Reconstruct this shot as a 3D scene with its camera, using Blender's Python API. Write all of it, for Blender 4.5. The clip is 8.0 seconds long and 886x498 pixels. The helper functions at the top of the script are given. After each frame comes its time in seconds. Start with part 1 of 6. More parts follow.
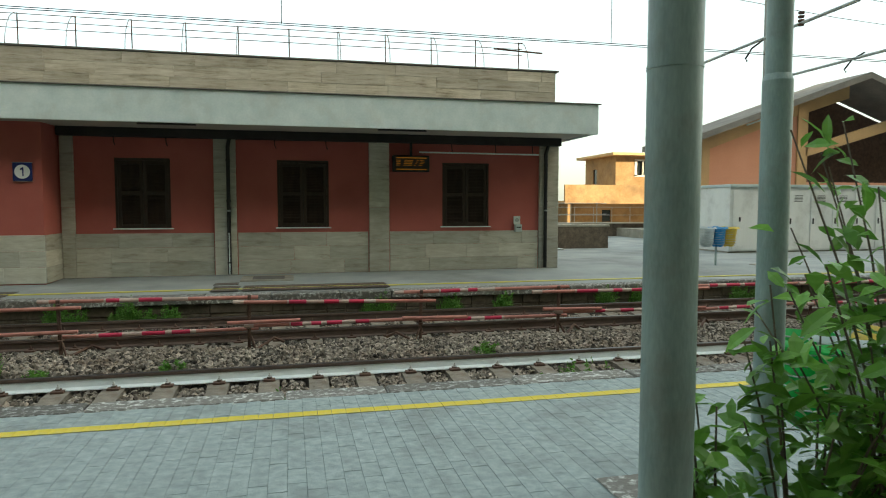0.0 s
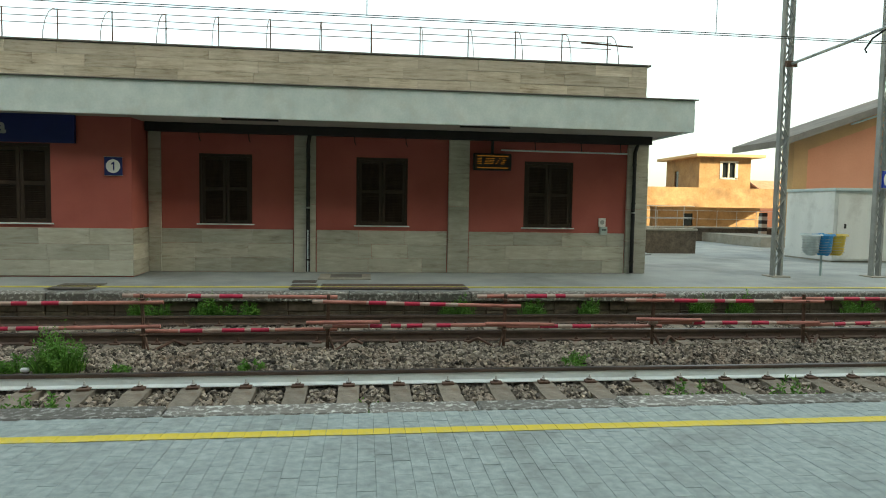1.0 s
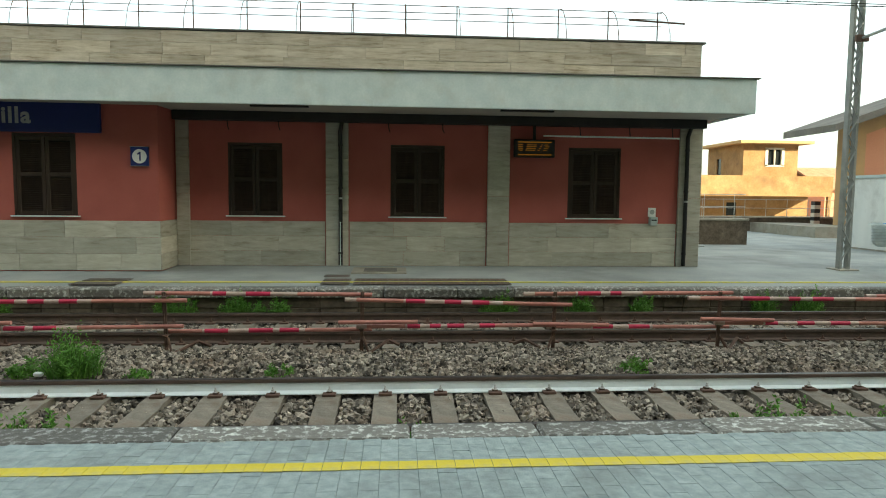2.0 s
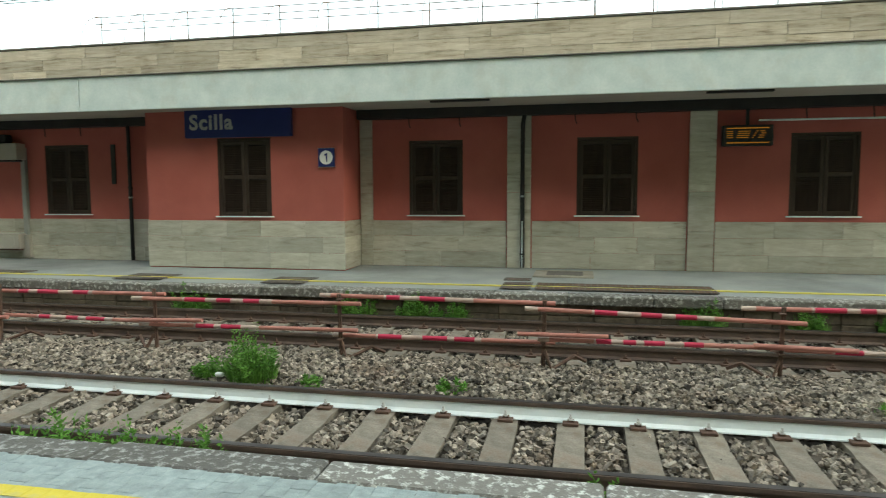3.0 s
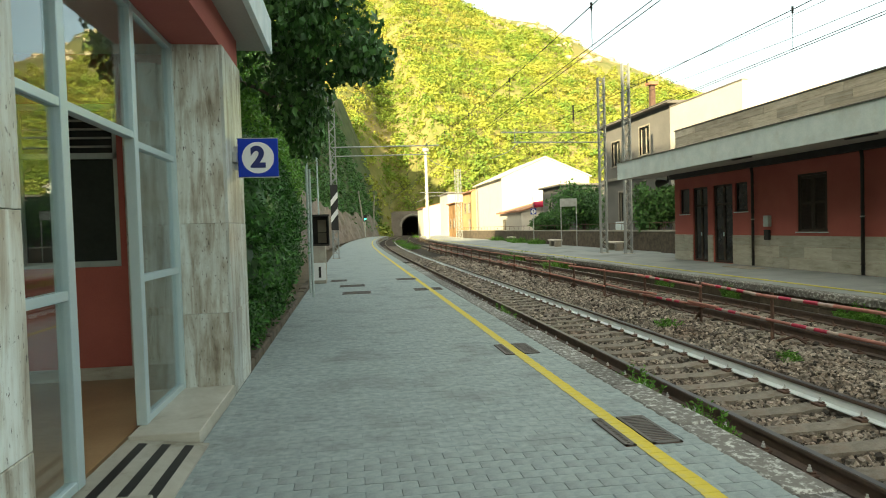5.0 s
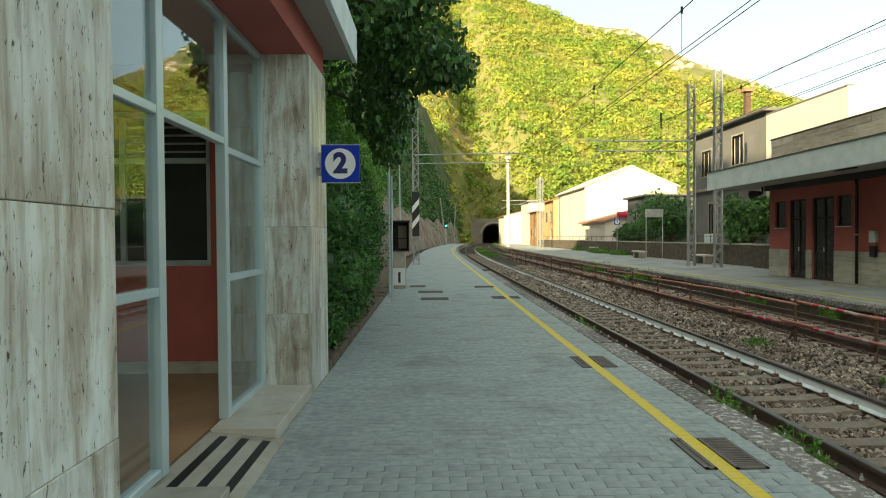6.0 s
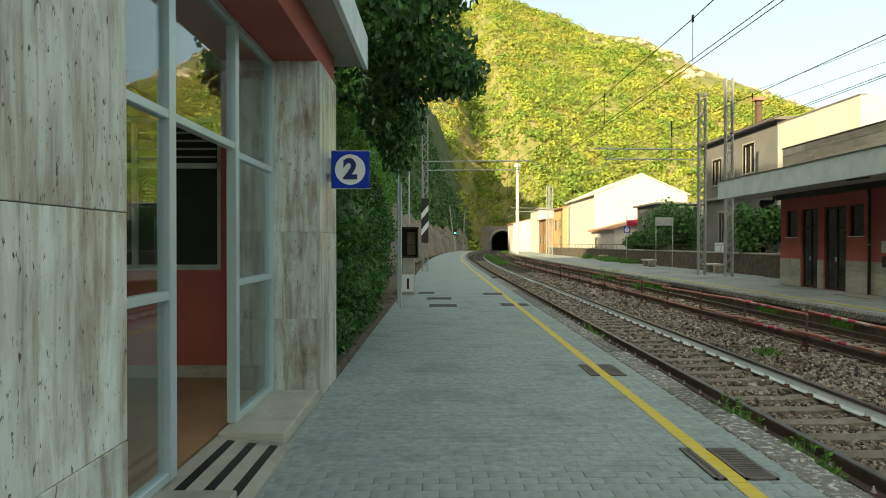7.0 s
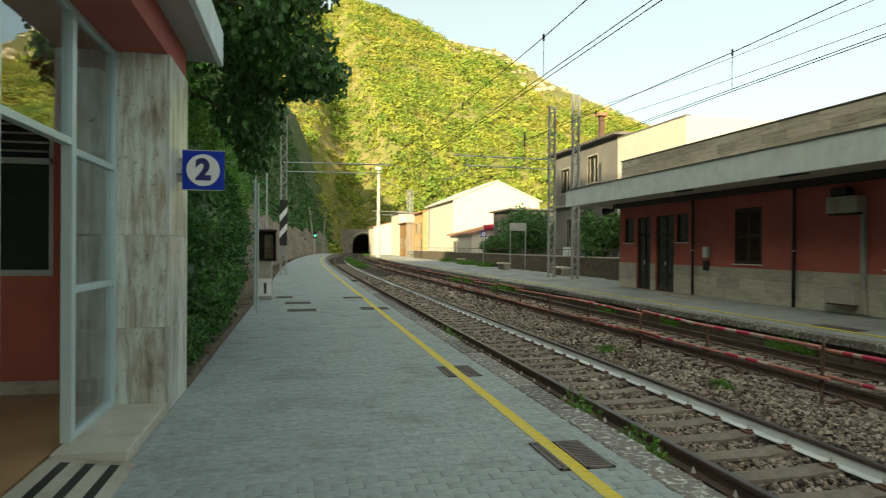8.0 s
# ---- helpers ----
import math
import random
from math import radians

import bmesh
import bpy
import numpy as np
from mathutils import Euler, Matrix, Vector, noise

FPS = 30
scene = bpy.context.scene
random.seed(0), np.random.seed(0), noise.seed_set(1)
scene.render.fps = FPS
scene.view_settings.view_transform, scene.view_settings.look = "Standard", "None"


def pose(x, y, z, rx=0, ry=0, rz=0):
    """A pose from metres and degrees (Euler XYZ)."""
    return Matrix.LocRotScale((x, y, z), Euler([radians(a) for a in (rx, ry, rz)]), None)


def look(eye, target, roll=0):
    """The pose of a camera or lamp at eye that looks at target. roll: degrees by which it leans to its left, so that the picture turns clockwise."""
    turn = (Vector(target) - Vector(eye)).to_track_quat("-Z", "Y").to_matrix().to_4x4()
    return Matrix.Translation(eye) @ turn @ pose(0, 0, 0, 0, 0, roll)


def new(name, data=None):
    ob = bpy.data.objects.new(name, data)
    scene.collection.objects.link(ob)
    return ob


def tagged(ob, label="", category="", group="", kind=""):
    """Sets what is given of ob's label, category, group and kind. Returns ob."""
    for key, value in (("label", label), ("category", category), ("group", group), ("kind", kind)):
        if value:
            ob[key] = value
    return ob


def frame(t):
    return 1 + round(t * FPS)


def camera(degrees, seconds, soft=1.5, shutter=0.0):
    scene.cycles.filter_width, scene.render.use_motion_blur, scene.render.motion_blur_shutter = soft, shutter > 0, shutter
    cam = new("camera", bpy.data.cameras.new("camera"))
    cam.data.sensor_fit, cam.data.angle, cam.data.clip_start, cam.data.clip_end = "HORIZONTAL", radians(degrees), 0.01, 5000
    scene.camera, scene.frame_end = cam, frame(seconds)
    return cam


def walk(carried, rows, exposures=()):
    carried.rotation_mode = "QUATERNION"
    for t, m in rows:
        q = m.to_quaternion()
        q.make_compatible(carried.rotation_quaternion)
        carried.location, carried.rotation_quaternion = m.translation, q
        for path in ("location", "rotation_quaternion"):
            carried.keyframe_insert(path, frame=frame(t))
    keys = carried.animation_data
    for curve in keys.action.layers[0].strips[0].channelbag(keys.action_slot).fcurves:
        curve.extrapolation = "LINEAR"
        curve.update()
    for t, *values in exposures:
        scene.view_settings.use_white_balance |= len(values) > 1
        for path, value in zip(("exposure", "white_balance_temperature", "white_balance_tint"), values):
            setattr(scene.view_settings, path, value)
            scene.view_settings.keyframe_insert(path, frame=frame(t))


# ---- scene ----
EXPO = 1.62
# Camera: t, x, y, z, yaw, pitch, roll
cam = camera(68.21, 8.0, soft=1.0, shutter=0.12)
PATH = [
    (0, 0.097, -5.150, 1.630, -13.117, -3.745, -0.035),
    (0.5, 0.068, -4.910, 1.609, -8.587, -3.606, -0.723),
    (1, -0.029, -4.593, 1.619, -6.922, -3.792, -0.956),
    (1.2, -0.090, -4.425, 1.613, -6.879, -3.813, -1.100),
    (2.3, -0.060, -3.500, 1.575, -2.963, -4.800, -0.400),
    (2.5, -0.025, -3.301, 1.548, -1.717, -4.660, -0.368),
    (3, -0.122, -2.821, 1.565, 11.815, -4.770, 0.212),
    (3.2, -0.216, -2.711, 1.595, 16.261, -4.980, 0.300),
    (3.5, -0.392, -2.559, 1.585, 26.245, -4.126, 0.742),
    (3.7, -0.430, -2.465, 1.600, 37.799, -2.980, 0.450),
    (4, -0.559, -2.242, 1.574, 55.434, -2.565, 0.270),
    (4.2, -0.645, -2.147, 1.569, 62.101, -2.321, 0.500),
    (4.5, -0.728, -2.105, 1.563, 70.125, -2.092, 1.213),
    (4.7, -0.775, -2.030, 1.561, 76.457, -2.035, 1.600),
    (5, -0.777, -1.980, 1.552, 81.855, -1.866, 1.720),
    (5.2, -0.800, -1.950, 1.545, 84.170, -1.720, 1.500),
    (6.5, -0.790, -1.939, 1.548, 89.619, -0.725, 0.132),
    (7, -0.790, -1.939, 1.543, 89.689, -0.455, -0.011),
    (7.5, -0.778, -1.929, 1.553, 87.663, -0.363, -0.101),
    (7.8, -0.770, -1.926, 1.559, 83.283, -0.344, -0.300),
    (8, -0.744, -1.938, 1.565, 77.553, -0.157, -0.362),
]
walk(cam, [(t, pose(x, y, z, 90 + pitch, roll, yaw)) for t, x, y, z, yaw, pitch, roll in PATH],
     exposures=[(t, EXPO + d, k, -6) for t, d, k in ((0.0, 0.2, 6850), (1.0, 0.24, 6850), (2.5, 0.52, 6800), (3.0, 0.8, 6900), (3.5, 1.12, 7050), (4.0, 0.9, 7200), (4.5, 0.38, 7400), (5.0, 0.14, 7450), (6.5, -0.22, 7150), (8.0, -0.34, 7400))])

# Light: low warm sun from behind the ridge on the near side, clear pale sky
SUN_EL, SUN_AZ = 22.0, -35.0
world = bpy.data.worlds.new("sky")
scene.world = world
world.use_nodes = True
wn = world.node_tree.nodes
sky = wn.new("ShaderNodeTexSky")
sky.sky_type = "NISHITA"
sky.sun_disc = False
sky.sun_elevation = radians(SUN_EL)
sky.sun_rotation = radians(90 - SUN_AZ)
sky.dust_density, sky.air_density, sky.ozone_density = 3.0, 1.0, 1.0
haze = wn.new("ShaderNodeMix")
haze.data_type = "RGBA"
haze.inputs[0].default_value = 0.55
haze.inputs[7].default_value = (2.45, 2.4, 2.25, 1)
world.node_tree.links.new(sky.outputs[0], haze.inputs[6])
world.node_tree.links.new(haze.outputs[2], wn["Background"].inputs[0])
wn["Background"].inputs[1].default_value = 0.15
sun_data = bpy.data.lights.new("sun", "SUN")
sun_data.energy, sun_data.angle, sun_data.color = 4.0, radians(0.6), (1.0, 0.83, 0.6)
sun = new("sun", sun_data)
sun_dir = Vector((math.cos(radians(SUN_EL)) * math.cos(radians(SUN_AZ)), math.cos(radians(SUN_EL)) * math.sin(radians(SUN_AZ)), math.sin(radians(SUN_EL))))
sun.matrix_world = look(sun_dir * 300, (0, 0, 0))


# ---- materials ----
def material(name, c1, c2, scale=3.0, rough=0.7, bump=0.15, fine=40.0, metal=0.0, stretch=(1, 1, 1), stain=None, stain_scale=0.6,
             stain_amount=0.35, island=0.0, per_object=0.0, spec=0.4, rough2=None, trans=0.0, lo=0.45, hi=1.0):
    """Two scales of noise between two colours, a stain layer, relief, and chance per piece."""
    m = bpy.data.materials.new(name)
    m.use_nodes = True
    nt = m.node_tree
    n, l = nt.nodes, nt.links
    b = n["Principled BSDF"]
    tc = n.new("ShaderNodeTexCoord")
    mp = n.new("ShaderNodeMapping")
    mp.inputs["Scale"].default_value = stretch
    l.new(tc.outputs["Object"], mp.inputs[0])
    big, small = n.new("ShaderNodeTexNoise"), n.new("ShaderNodeTexNoise")
    big.inputs["Scale"].default_value, small.inputs["Scale"].default_value = scale, fine
    big.inputs["Detail"].default_value, small.inputs["Detail"].default_value = 6, 4
    l.new(mp.outputs[0], big.inputs[0]), l.new(mp.outputs[0], small.inputs[0])
    add = n.new("ShaderNodeMath")
    add.operation = "MULTIPLY_ADD"
    l.new(small.outputs[0], add.inputs[0])
    add.inputs[1].default_value = 0.45
    l.new(big.outputs[0], add.inputs[2])
    rng = n.new("ShaderNodeMapRange")
    rng.inputs[1].default_value, rng.inputs[2].default_value = lo, hi
    l.new(add.outputs[0], rng.inputs[0])
    mix = n.new("ShaderNodeMix")
    mix.data_type = "RGBA"
    l.new(rng.outputs[0], mix.inputs[0])
    mix.inputs[6].default_value, mix.inputs[7].default_value = (*c1, 1), (*c2, 1)
    col = mix.outputs[2]
    if stain:
        st = n.new("ShaderNodeTexNoise")
        st.inputs["Scale"].default_value, st.inputs["Detail"].default_value, st.inputs["Roughness"].default_value = stain_scale, 8, 0.65
        l.new(tc.outputs["Object"], st.inputs[0])
        r2 = n.new("ShaderNodeMapRange")
        r2.inputs[1].default_value, r2.inputs[2].default_value, r2.inputs[4].default_value = 0.5, 0.72, stain_amount
        l.new(st.outputs[0], r2.inputs[0])
        m2 = n.new("ShaderNodeMix")
        m2.data_type = "RGBA"
        l.new(r2.outputs[0], m2.inputs[0]), l.new(col, m2.inputs[6])
        m2.inputs[7].default_value = (*stain, 1)
        col = m2.outputs[2]
    chance = None
    if island:
        chance = n.new("ShaderNodeNewGeometry").outputs["Random Per Island"]
    elif per_object:
        chance = n.new("ShaderNodeObjectInfo").outputs["Random"]
    if chance:
        amount = island or per_object
        r3 = n.new("ShaderNodeMapRange")
        r3.inputs[3].default_value, r3.inputs[4].default_value = 1 - amount, 1 + amount
        l.new(chance, r3.inputs[0])
        hs = n.new("ShaderNodeHueSaturation")
        l.new(r3.outputs[0], hs.inputs["Value"]), l.new(col, hs.inputs["Color"])
        col = hs.outputs[0]
    l.new(col, b.inputs["Base Color"])
    b.inputs["Roughness"].default_value = rough
    if rough2 is not None:
        r4 = n.new("ShaderNodeMapRange")
        r4.inputs[3].default_value, r4.inputs[4].default_value = rough, rough2
        l.new(big.outputs[0], r4.inputs[0]), l.new(r4.outputs[0], b.inputs["Roughness"])
    b.inputs["Metallic"].default_value = metal
    b.inputs["Specular IOR Level"].default_value = spec
    if bump:
        bp = n.new("ShaderNodeBump")
        bp.inputs["Strength"].default_value, bp.inputs["Distance"].default_value = bump, 0.02
        l.new(add.outputs[0], bp.inputs["Height"]), l.new(bp.outputs[0], b.inputs["Normal"])
    if trans:
        ts = n.new("ShaderNodeBsdfTranslucent")
        l.new(col, ts.inputs[0])
        ms = n.new("ShaderNodeMixShader")
        ms.inputs[0].default_value = trans
        l.new(b.outputs[0], ms.inputs[1]), l.new(ts.outputs[0], ms.inputs[2]), l.new(ms.outputs[0], n["Material Output"].inputs[0])
    return m


def travertine(name, stretch, ramp, rough, depth, pitted=0.66):
    """Banded stone: warped veins along one direction, blotches, and small dark pits."""
    m = bpy.data.materials.new(name)
    m.use_nodes = True
    n, l = m.node_tree.nodes, m.node_tree.links
    b = n["Principled BSDF"]
    tc, info, add, mp = n.new("ShaderNodeTexCoord"), n.new("ShaderNodeObjectInfo"), n.new("ShaderNodeVectorMath"), n.new("ShaderNodeMapping")
    sc = n.new("ShaderNodeMath")
    sc.operation = "MULTIPLY"
    sc.inputs[1].default_value = 9.0
    l.new(info.outputs["Random"], sc.inputs[0])
    l.new(tc.outputs["Object"], add.inputs[0]), l.new(sc.outputs[0], add.inputs[1])
    mp.inputs["Scale"].default_value = stretch
    l.new(add.outputs[0], mp.inputs[0])
    vein, blot, pit = n.new("ShaderNodeTexNoise"), n.new("ShaderNodeTexNoise"), n.new("ShaderNodeTexNoise")
    for t, s, d, r, w in ((vein, 1.5, 10, 0.68, 0.6), (blot, 1.6, 5, 0.6, 0.3), (pit, 19.0, 4, 0.62, 0.4)):
        t.inputs["Scale"].default_value, t.inputs["Detail"].default_value, t.inputs["Roughness"].default_value, t.inputs["Distortion"].default_value = s, d, r, w
    l.new(mp.outputs[0], vein.inputs[0]), l.new(add.outputs[0], blot.inputs[0])
    holes = n.new("ShaderNodeMapping")
    holes.inputs["Scale"].default_value = [0.35 * q + 0.9 for q in stretch]
    l.new(add.outputs[0], holes.inputs[0]), l.new(holes.outputs[0], pit.inputs[0])
    mix = n.new("ShaderNodeMath")
    mix.operation = "MULTIPLY_ADD"
    mix.inputs[1].default_value = 0.5
    l.new(blot.outputs[0], mix.inputs[0]), l.new(vein.outputs[0], mix.inputs[2])
    rg = n.new("ShaderNodeMapRange")
    rg.inputs[1].default_value, rg.inputs[2].default_value = 0.5, 1.02
    l.new(mix.outputs[0], rg.inputs[0])
    cr = n.new("ShaderNodeValToRGB")
    while len(cr.color_ramp.elements) < len(ramp):
        cr.color_ramp.elements.new(0.5)
    for el, (p, c) in zip(cr.color_ramp.elements, ramp):
        el.position, el.color = p, (*c, 1)
    l.new(rg.outputs[0], cr.inputs[0])
    pr = n.new("ShaderNodeMapRange")
    pr.inputs[1].default_value, pr.inputs[2].default_value = pitted + 0.04, pitted + 0.1
    l.new(pit.outputs[0], pr.inputs[0])
    mx = n.new("ShaderNodeMix")
    mx.data_type = "RGBA"
    mx.inputs[7].default_value = (0.07, 0.055, 0.04, 1)
    l.new(pr.outputs[0], mx.inputs[0]), l.new(cr.outputs[0], mx.inputs[6])
    hv = n.new("ShaderNodeHueSaturation")
    vr = n.new("ShaderNodeMapRange")
    vr.inputs[3].default_value, vr.inputs[4].default_value = 0.78, 1.18
    l.new(info.outputs["Random"], vr.inputs[0]), l.new(vr.outputs[0], hv.inputs["Value"]), l.new(mx.outputs[2], hv.inputs["Color"])
    l.new(hv.outputs[0], b.inputs["Base Color"])
    b.inputs["Roughness"].default_value = rough
    hs = n.new("ShaderNodeMath")
    hs.operation = "SUBTRACT"
    l.new(vein.outputs[0], hs.inputs[0]), l.new(pr.outputs[0], hs.inputs[1])
    bp = n.new("ShaderNodeBump")
    bp.inputs["Strength"].default_value, bp.inputs["Distance"].default_value = depth, 0.008
    l.new(hs.outputs[0], bp.inputs["Height"]), l.new(bp.outputs[0], b.inputs["Normal"])
    return m


def glass_material(name, tint, gloss_rough=0.0):
    """Clear glass whose reflection grows towards a grazing view, alike on both faces of a pane."""
    m = bpy.data.materials.new(name)
    m.use_nodes = True
    n, l = m.node_tree.nodes, m.node_tree.links
    n.remove(n["Principled BSDF"])
    tr, gl, mx, lw = n.new("ShaderNodeBsdfTransparent"), n.new("ShaderNodeBsdfGlossy"), n.new("ShaderNodeMixShader"), n.new("ShaderNodeLayerWeight")
    tr.inputs[0].default_value = (*tint, 1)
    # Blue of the reflected sky is put into the gloss colour
    gl.inputs[0].default_value = (0.85, 0.95, 1.0, 1)
    gl.inputs["Roughness"].default_value = gloss_rough
    lw.inputs[0].default_value = 0.5
    power, amount = n.new("ShaderNodeMath"), n.new("ShaderNodeMapRange")
    power.operation = "POWER"
    power.inputs[1].default_value = 4.6
    amount.inputs[3].default_value, amount.inputs[4].default_value = 0.05, 1.0
    l.new(lw.outputs["Facing"], power.inputs[0]), l.new(power.outputs[0], amount.inputs[0])
    l.new(amount.outputs[0], mx.inputs[0]), l.new(tr.outputs[0], mx.inputs[1]), l.new(gl.outputs[0], mx.inputs[2])
    l.new(mx.outputs[0], n["Material Output"].inputs[0])
    return m


def glow_material(name, colour, strength):
    m = bpy.data.materials.new(name)
    m.use_nodes = True
    b = m.node_tree.nodes["Principled BSDF"]
    b.inputs["Base Color"].default_value = (*[0.15 * c for c in colour], 1)
    b.inputs["Emission Color"].default_value = (*colour, 1)
    b.inputs["Emission Strength"].default_value = strength
    return m


M = {}
M["plaster_red"] = material("plaster_red", (0.37, 0.098, 0.082), (0.45, 0.132, 0.112), 1.2, 0.85, 0.16, 70, stain=(0.30, 0.082, 0.068), stain_scale=0.5, stain_amount=0.5)
M["travertine"] = travertine("travertine", (1.2, 1.2, 7.0), [(0.0, (0.27, 0.24, 0.185)), (0.3, (0.42, 0.4, 0.335)), (0.6, (0.49, 0.475, 0.41)), (1.0, (0.6, 0.59, 0.53))], 0.6, 0.3)
M["travertine_up"] = travertine("travertine_up", (7.0, 7.0, 0.9), [(0.0, (0.2, 0.16, 0.11)), (0.3, (0.43, 0.4, 0.33)), (0.48, (0.57, 0.58, 0.52)), (0.66, (0.69, 0.73, 0.69)), (1.0, (0.8, 0.85, 0.83))], 0.36, 0.6, 0.58)
M["travertine_parapet"] = travertine("travertine_parapet", (0.9, 0.9, 9.0), [(0.0, (0.2, 0.15, 0.1)), (0.3, (0.46, 0.4, 0.31)), (0.6, (0.58, 0.52, 0.43)), (1.0, (0.72, 0.67, 0.58))], 0.8, 0.5)
M["white_paint"] = material("white_paint", (0.6, 0.71, 0.73), (0.8, 0.88, 0.89), 2.6, 0.75, 0.15, 22, stain=(0.52, 0.55, 0.52), stain_scale=1.4, stain_amount=0.5)
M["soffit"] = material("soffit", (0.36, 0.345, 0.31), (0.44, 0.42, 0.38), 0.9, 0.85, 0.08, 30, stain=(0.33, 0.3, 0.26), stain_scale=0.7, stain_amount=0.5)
M["dark_metal"] = material("dark_metal", (0.012, 0.012, 0.013), (0.03, 0.028, 0.027), 3, 0.55, 0.05, 50)
M["shutter"] = material("shutter", (0.028, 0.017, 0.012), (0.055, 0.035, 0.026), 3, 0.55, 0.1, 50, stretch=(4, 4, 1))
M["steel_grey"] = material("steel_grey", (0.38, 0.46, 0.46), (0.5, 0.58, 0.58), 2.2, 0.55, 0.12, 60, metal=0.0, stain=(0.22, 0.22, 0.19), stain_scale=2.5, stain_amount=0.35)
M["pole_paint"] = material("pole_paint", (0.16, 0.235, 0.23), (0.31, 0.4, 0.39), 3.5, 0.42, 0.1, 45, stretch=(3, 3, 0.7), stain=(0.19, 0.17, 0.14), stain_scale=3.2, stain_amount=0.55)
M["mast_grey"] = material("mast_grey", (0.24, 0.25, 0.24), (0.36, 0.37, 0.36), 3, 0.6, 0.1, 50)
M["galvanised"] = material("galvanised", (0.33, 0.35, 0.35), (0.5, 0.52, 0.52), 4, 0.5, 0.08, 60, metal=0.5)
M["aluminium"] = material("aluminium", (0.5, 0.62, 0.65), (0.6, 0.73, 0.76), 2, 0.4, 0.04, 80, metal=0.3)
M["paver"] = material("paver", (0.225, 0.272, 0.272), (0.4, 0.455, 0.455), 14, 0.78, 0.6, 130, stain=(0.17, 0.185, 0.18), stain_scale=1.3, stain_amount=0.65, per_object=0.06)
M["paver_rest"] = material("paver_rest", (0.225, 0.272, 0.272), (0.4, 0.455, 0.455), 14, 0.78, 0.6, 130, stain=(0.17, 0.185, 0.18), stain_scale=1.3, stain_amount=0.65, island=0.06)
M["joint"] = material("joint", (0.17, 0.19, 0.185), (0.3, 0.32, 0.31), 5, 0.9, 0.2, 80)
M["asphalt"] = material("asphalt", (0.24, 0.26, 0.26), (0.37, 0.39, 0.385), 0.9, 0.85, 0.25, 120, stain=(0.1, 0.1, 0.1), stain_scale=0.35, stain_amount=0.6)
M["kerb_stone"] = material("kerb_stone", (0.16, 0.15, 0.135), (0.52, 0.52, 0.49), 17, 0.85, 0.8, 80, stain=(0.15, 0.138, 0.125), stain_scale=1.6, stain_amount=1.0, per_object=0.3, lo=0.74, hi=0.88)
M["yellow_paint"] = material("yellow_paint", (0.6, 0.46, 0.03), (0.75, 0.6, 0.06), 4, 0.6, 0.3, 80, stain=(0.34, 0.33, 0.24), stain_scale=5, stain_amount=0.65)
M["yellow_worn"] = material("yellow_worn", (0.52, 0.46, 0.1), (0.7, 0.6, 0.1), 3, 0.7, 0.15, 60, stain=(0.3, 0.31, 0.26), stain_scale=2.5, stain_amount=0.6)
M["concrete"] = material("concrete", (0.28, 0.26, 0.22), (0.42, 0.39, 0.33), 3, 0.85, 0.3, 40, stain=(0.2, 0.14, 0.1), stain_scale=2, stain_amount=0.6, per_object=0.15)
M["sleeper"] = material("sleeper", (0.13, 0.108, 0.085), (0.31, 0.27, 0.22), 5, 0.9, 0.5, 80, stain=(0.15, 0.085, 0.055), stain_scale=3.2, stain_amount=0.8, per_object=0.15)
M["rail_white"] = material("rail_white", (0.78, 0.84, 0.86), (0.88, 0.92, 0.93), 2, 0.55, 0.1, 60, stain=(0.45, 0.43, 0.4), stain_scale=3, stain_amount=0.3)
M["rail_head"] = material("rail_head", (0.06, 0.052, 0.05), (0.13, 0.115, 0.11), 3, 0.4, 0.03, 80, metal=0.85)
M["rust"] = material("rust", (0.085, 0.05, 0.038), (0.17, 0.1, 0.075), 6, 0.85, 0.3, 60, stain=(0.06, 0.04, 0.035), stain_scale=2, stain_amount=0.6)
M["rail_rust"] = material("rail_rust", (0.07, 0.052, 0.045), (0.15, 0.1, 0.08), 5, 0.7, 0.2, 60)
M["gravel"] = material("gravel", (0.085, 0.064, 0.05), (0.39, 0.34, 0.285), 9, 0.9, 0.4, 90, stain=(0.12, 0.07, 0.045), stain_scale=0.8, stain_amount=0.6, island=0.85)
# Near-black: shade in the gaps between stones is put into this colour
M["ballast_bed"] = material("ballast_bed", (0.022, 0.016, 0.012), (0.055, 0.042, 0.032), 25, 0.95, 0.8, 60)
M["bar_red"] = material("bar_red", (0.4, 0.012, 0.05), (0.56, 0.03, 0.09), 6, 0.5, 0.05, 60)
M["bar_white"] = material("bar_white", (0.4, 0.27, 0.23), (0.58, 0.48, 0.42), 6, 0.55, 0.05, 60, stain=(0.32, 0.2, 0.16), stain_scale=5, stain_amount=0.6)
M["bar_rose"] = material("bar_rose", (0.42, 0.15, 0.12), (0.52, 0.24, 0.2), 5, 0.6, 0.1, 60, stain=(0.25, 0.1, 0.07), stain_scale=4, stain_amount=0.6)
M["weed"] = material("weed", (0.075, 0.2, 0.028), (0.17, 0.34, 0.06), 6, 0.6, 0, 30, island=0.35, trans=0.3)
M["leaf"] = material("leaf", (0.085, 0.22, 0.03), (0.2, 0.4, 0.07), 4, 0.35, 0, 30, island=0.35, trans=0.35)
# Dark green of the trees; on the near slope it also carries shade
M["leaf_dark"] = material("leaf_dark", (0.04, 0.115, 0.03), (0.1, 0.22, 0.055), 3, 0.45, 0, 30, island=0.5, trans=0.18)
M["hedge_leaf"] = material("hedge_leaf", (0.022, 0.085, 0.016), (0.075, 0.2, 0.034), 2.2, 0.35, 0, 30, island=0.55, trans=0.12)
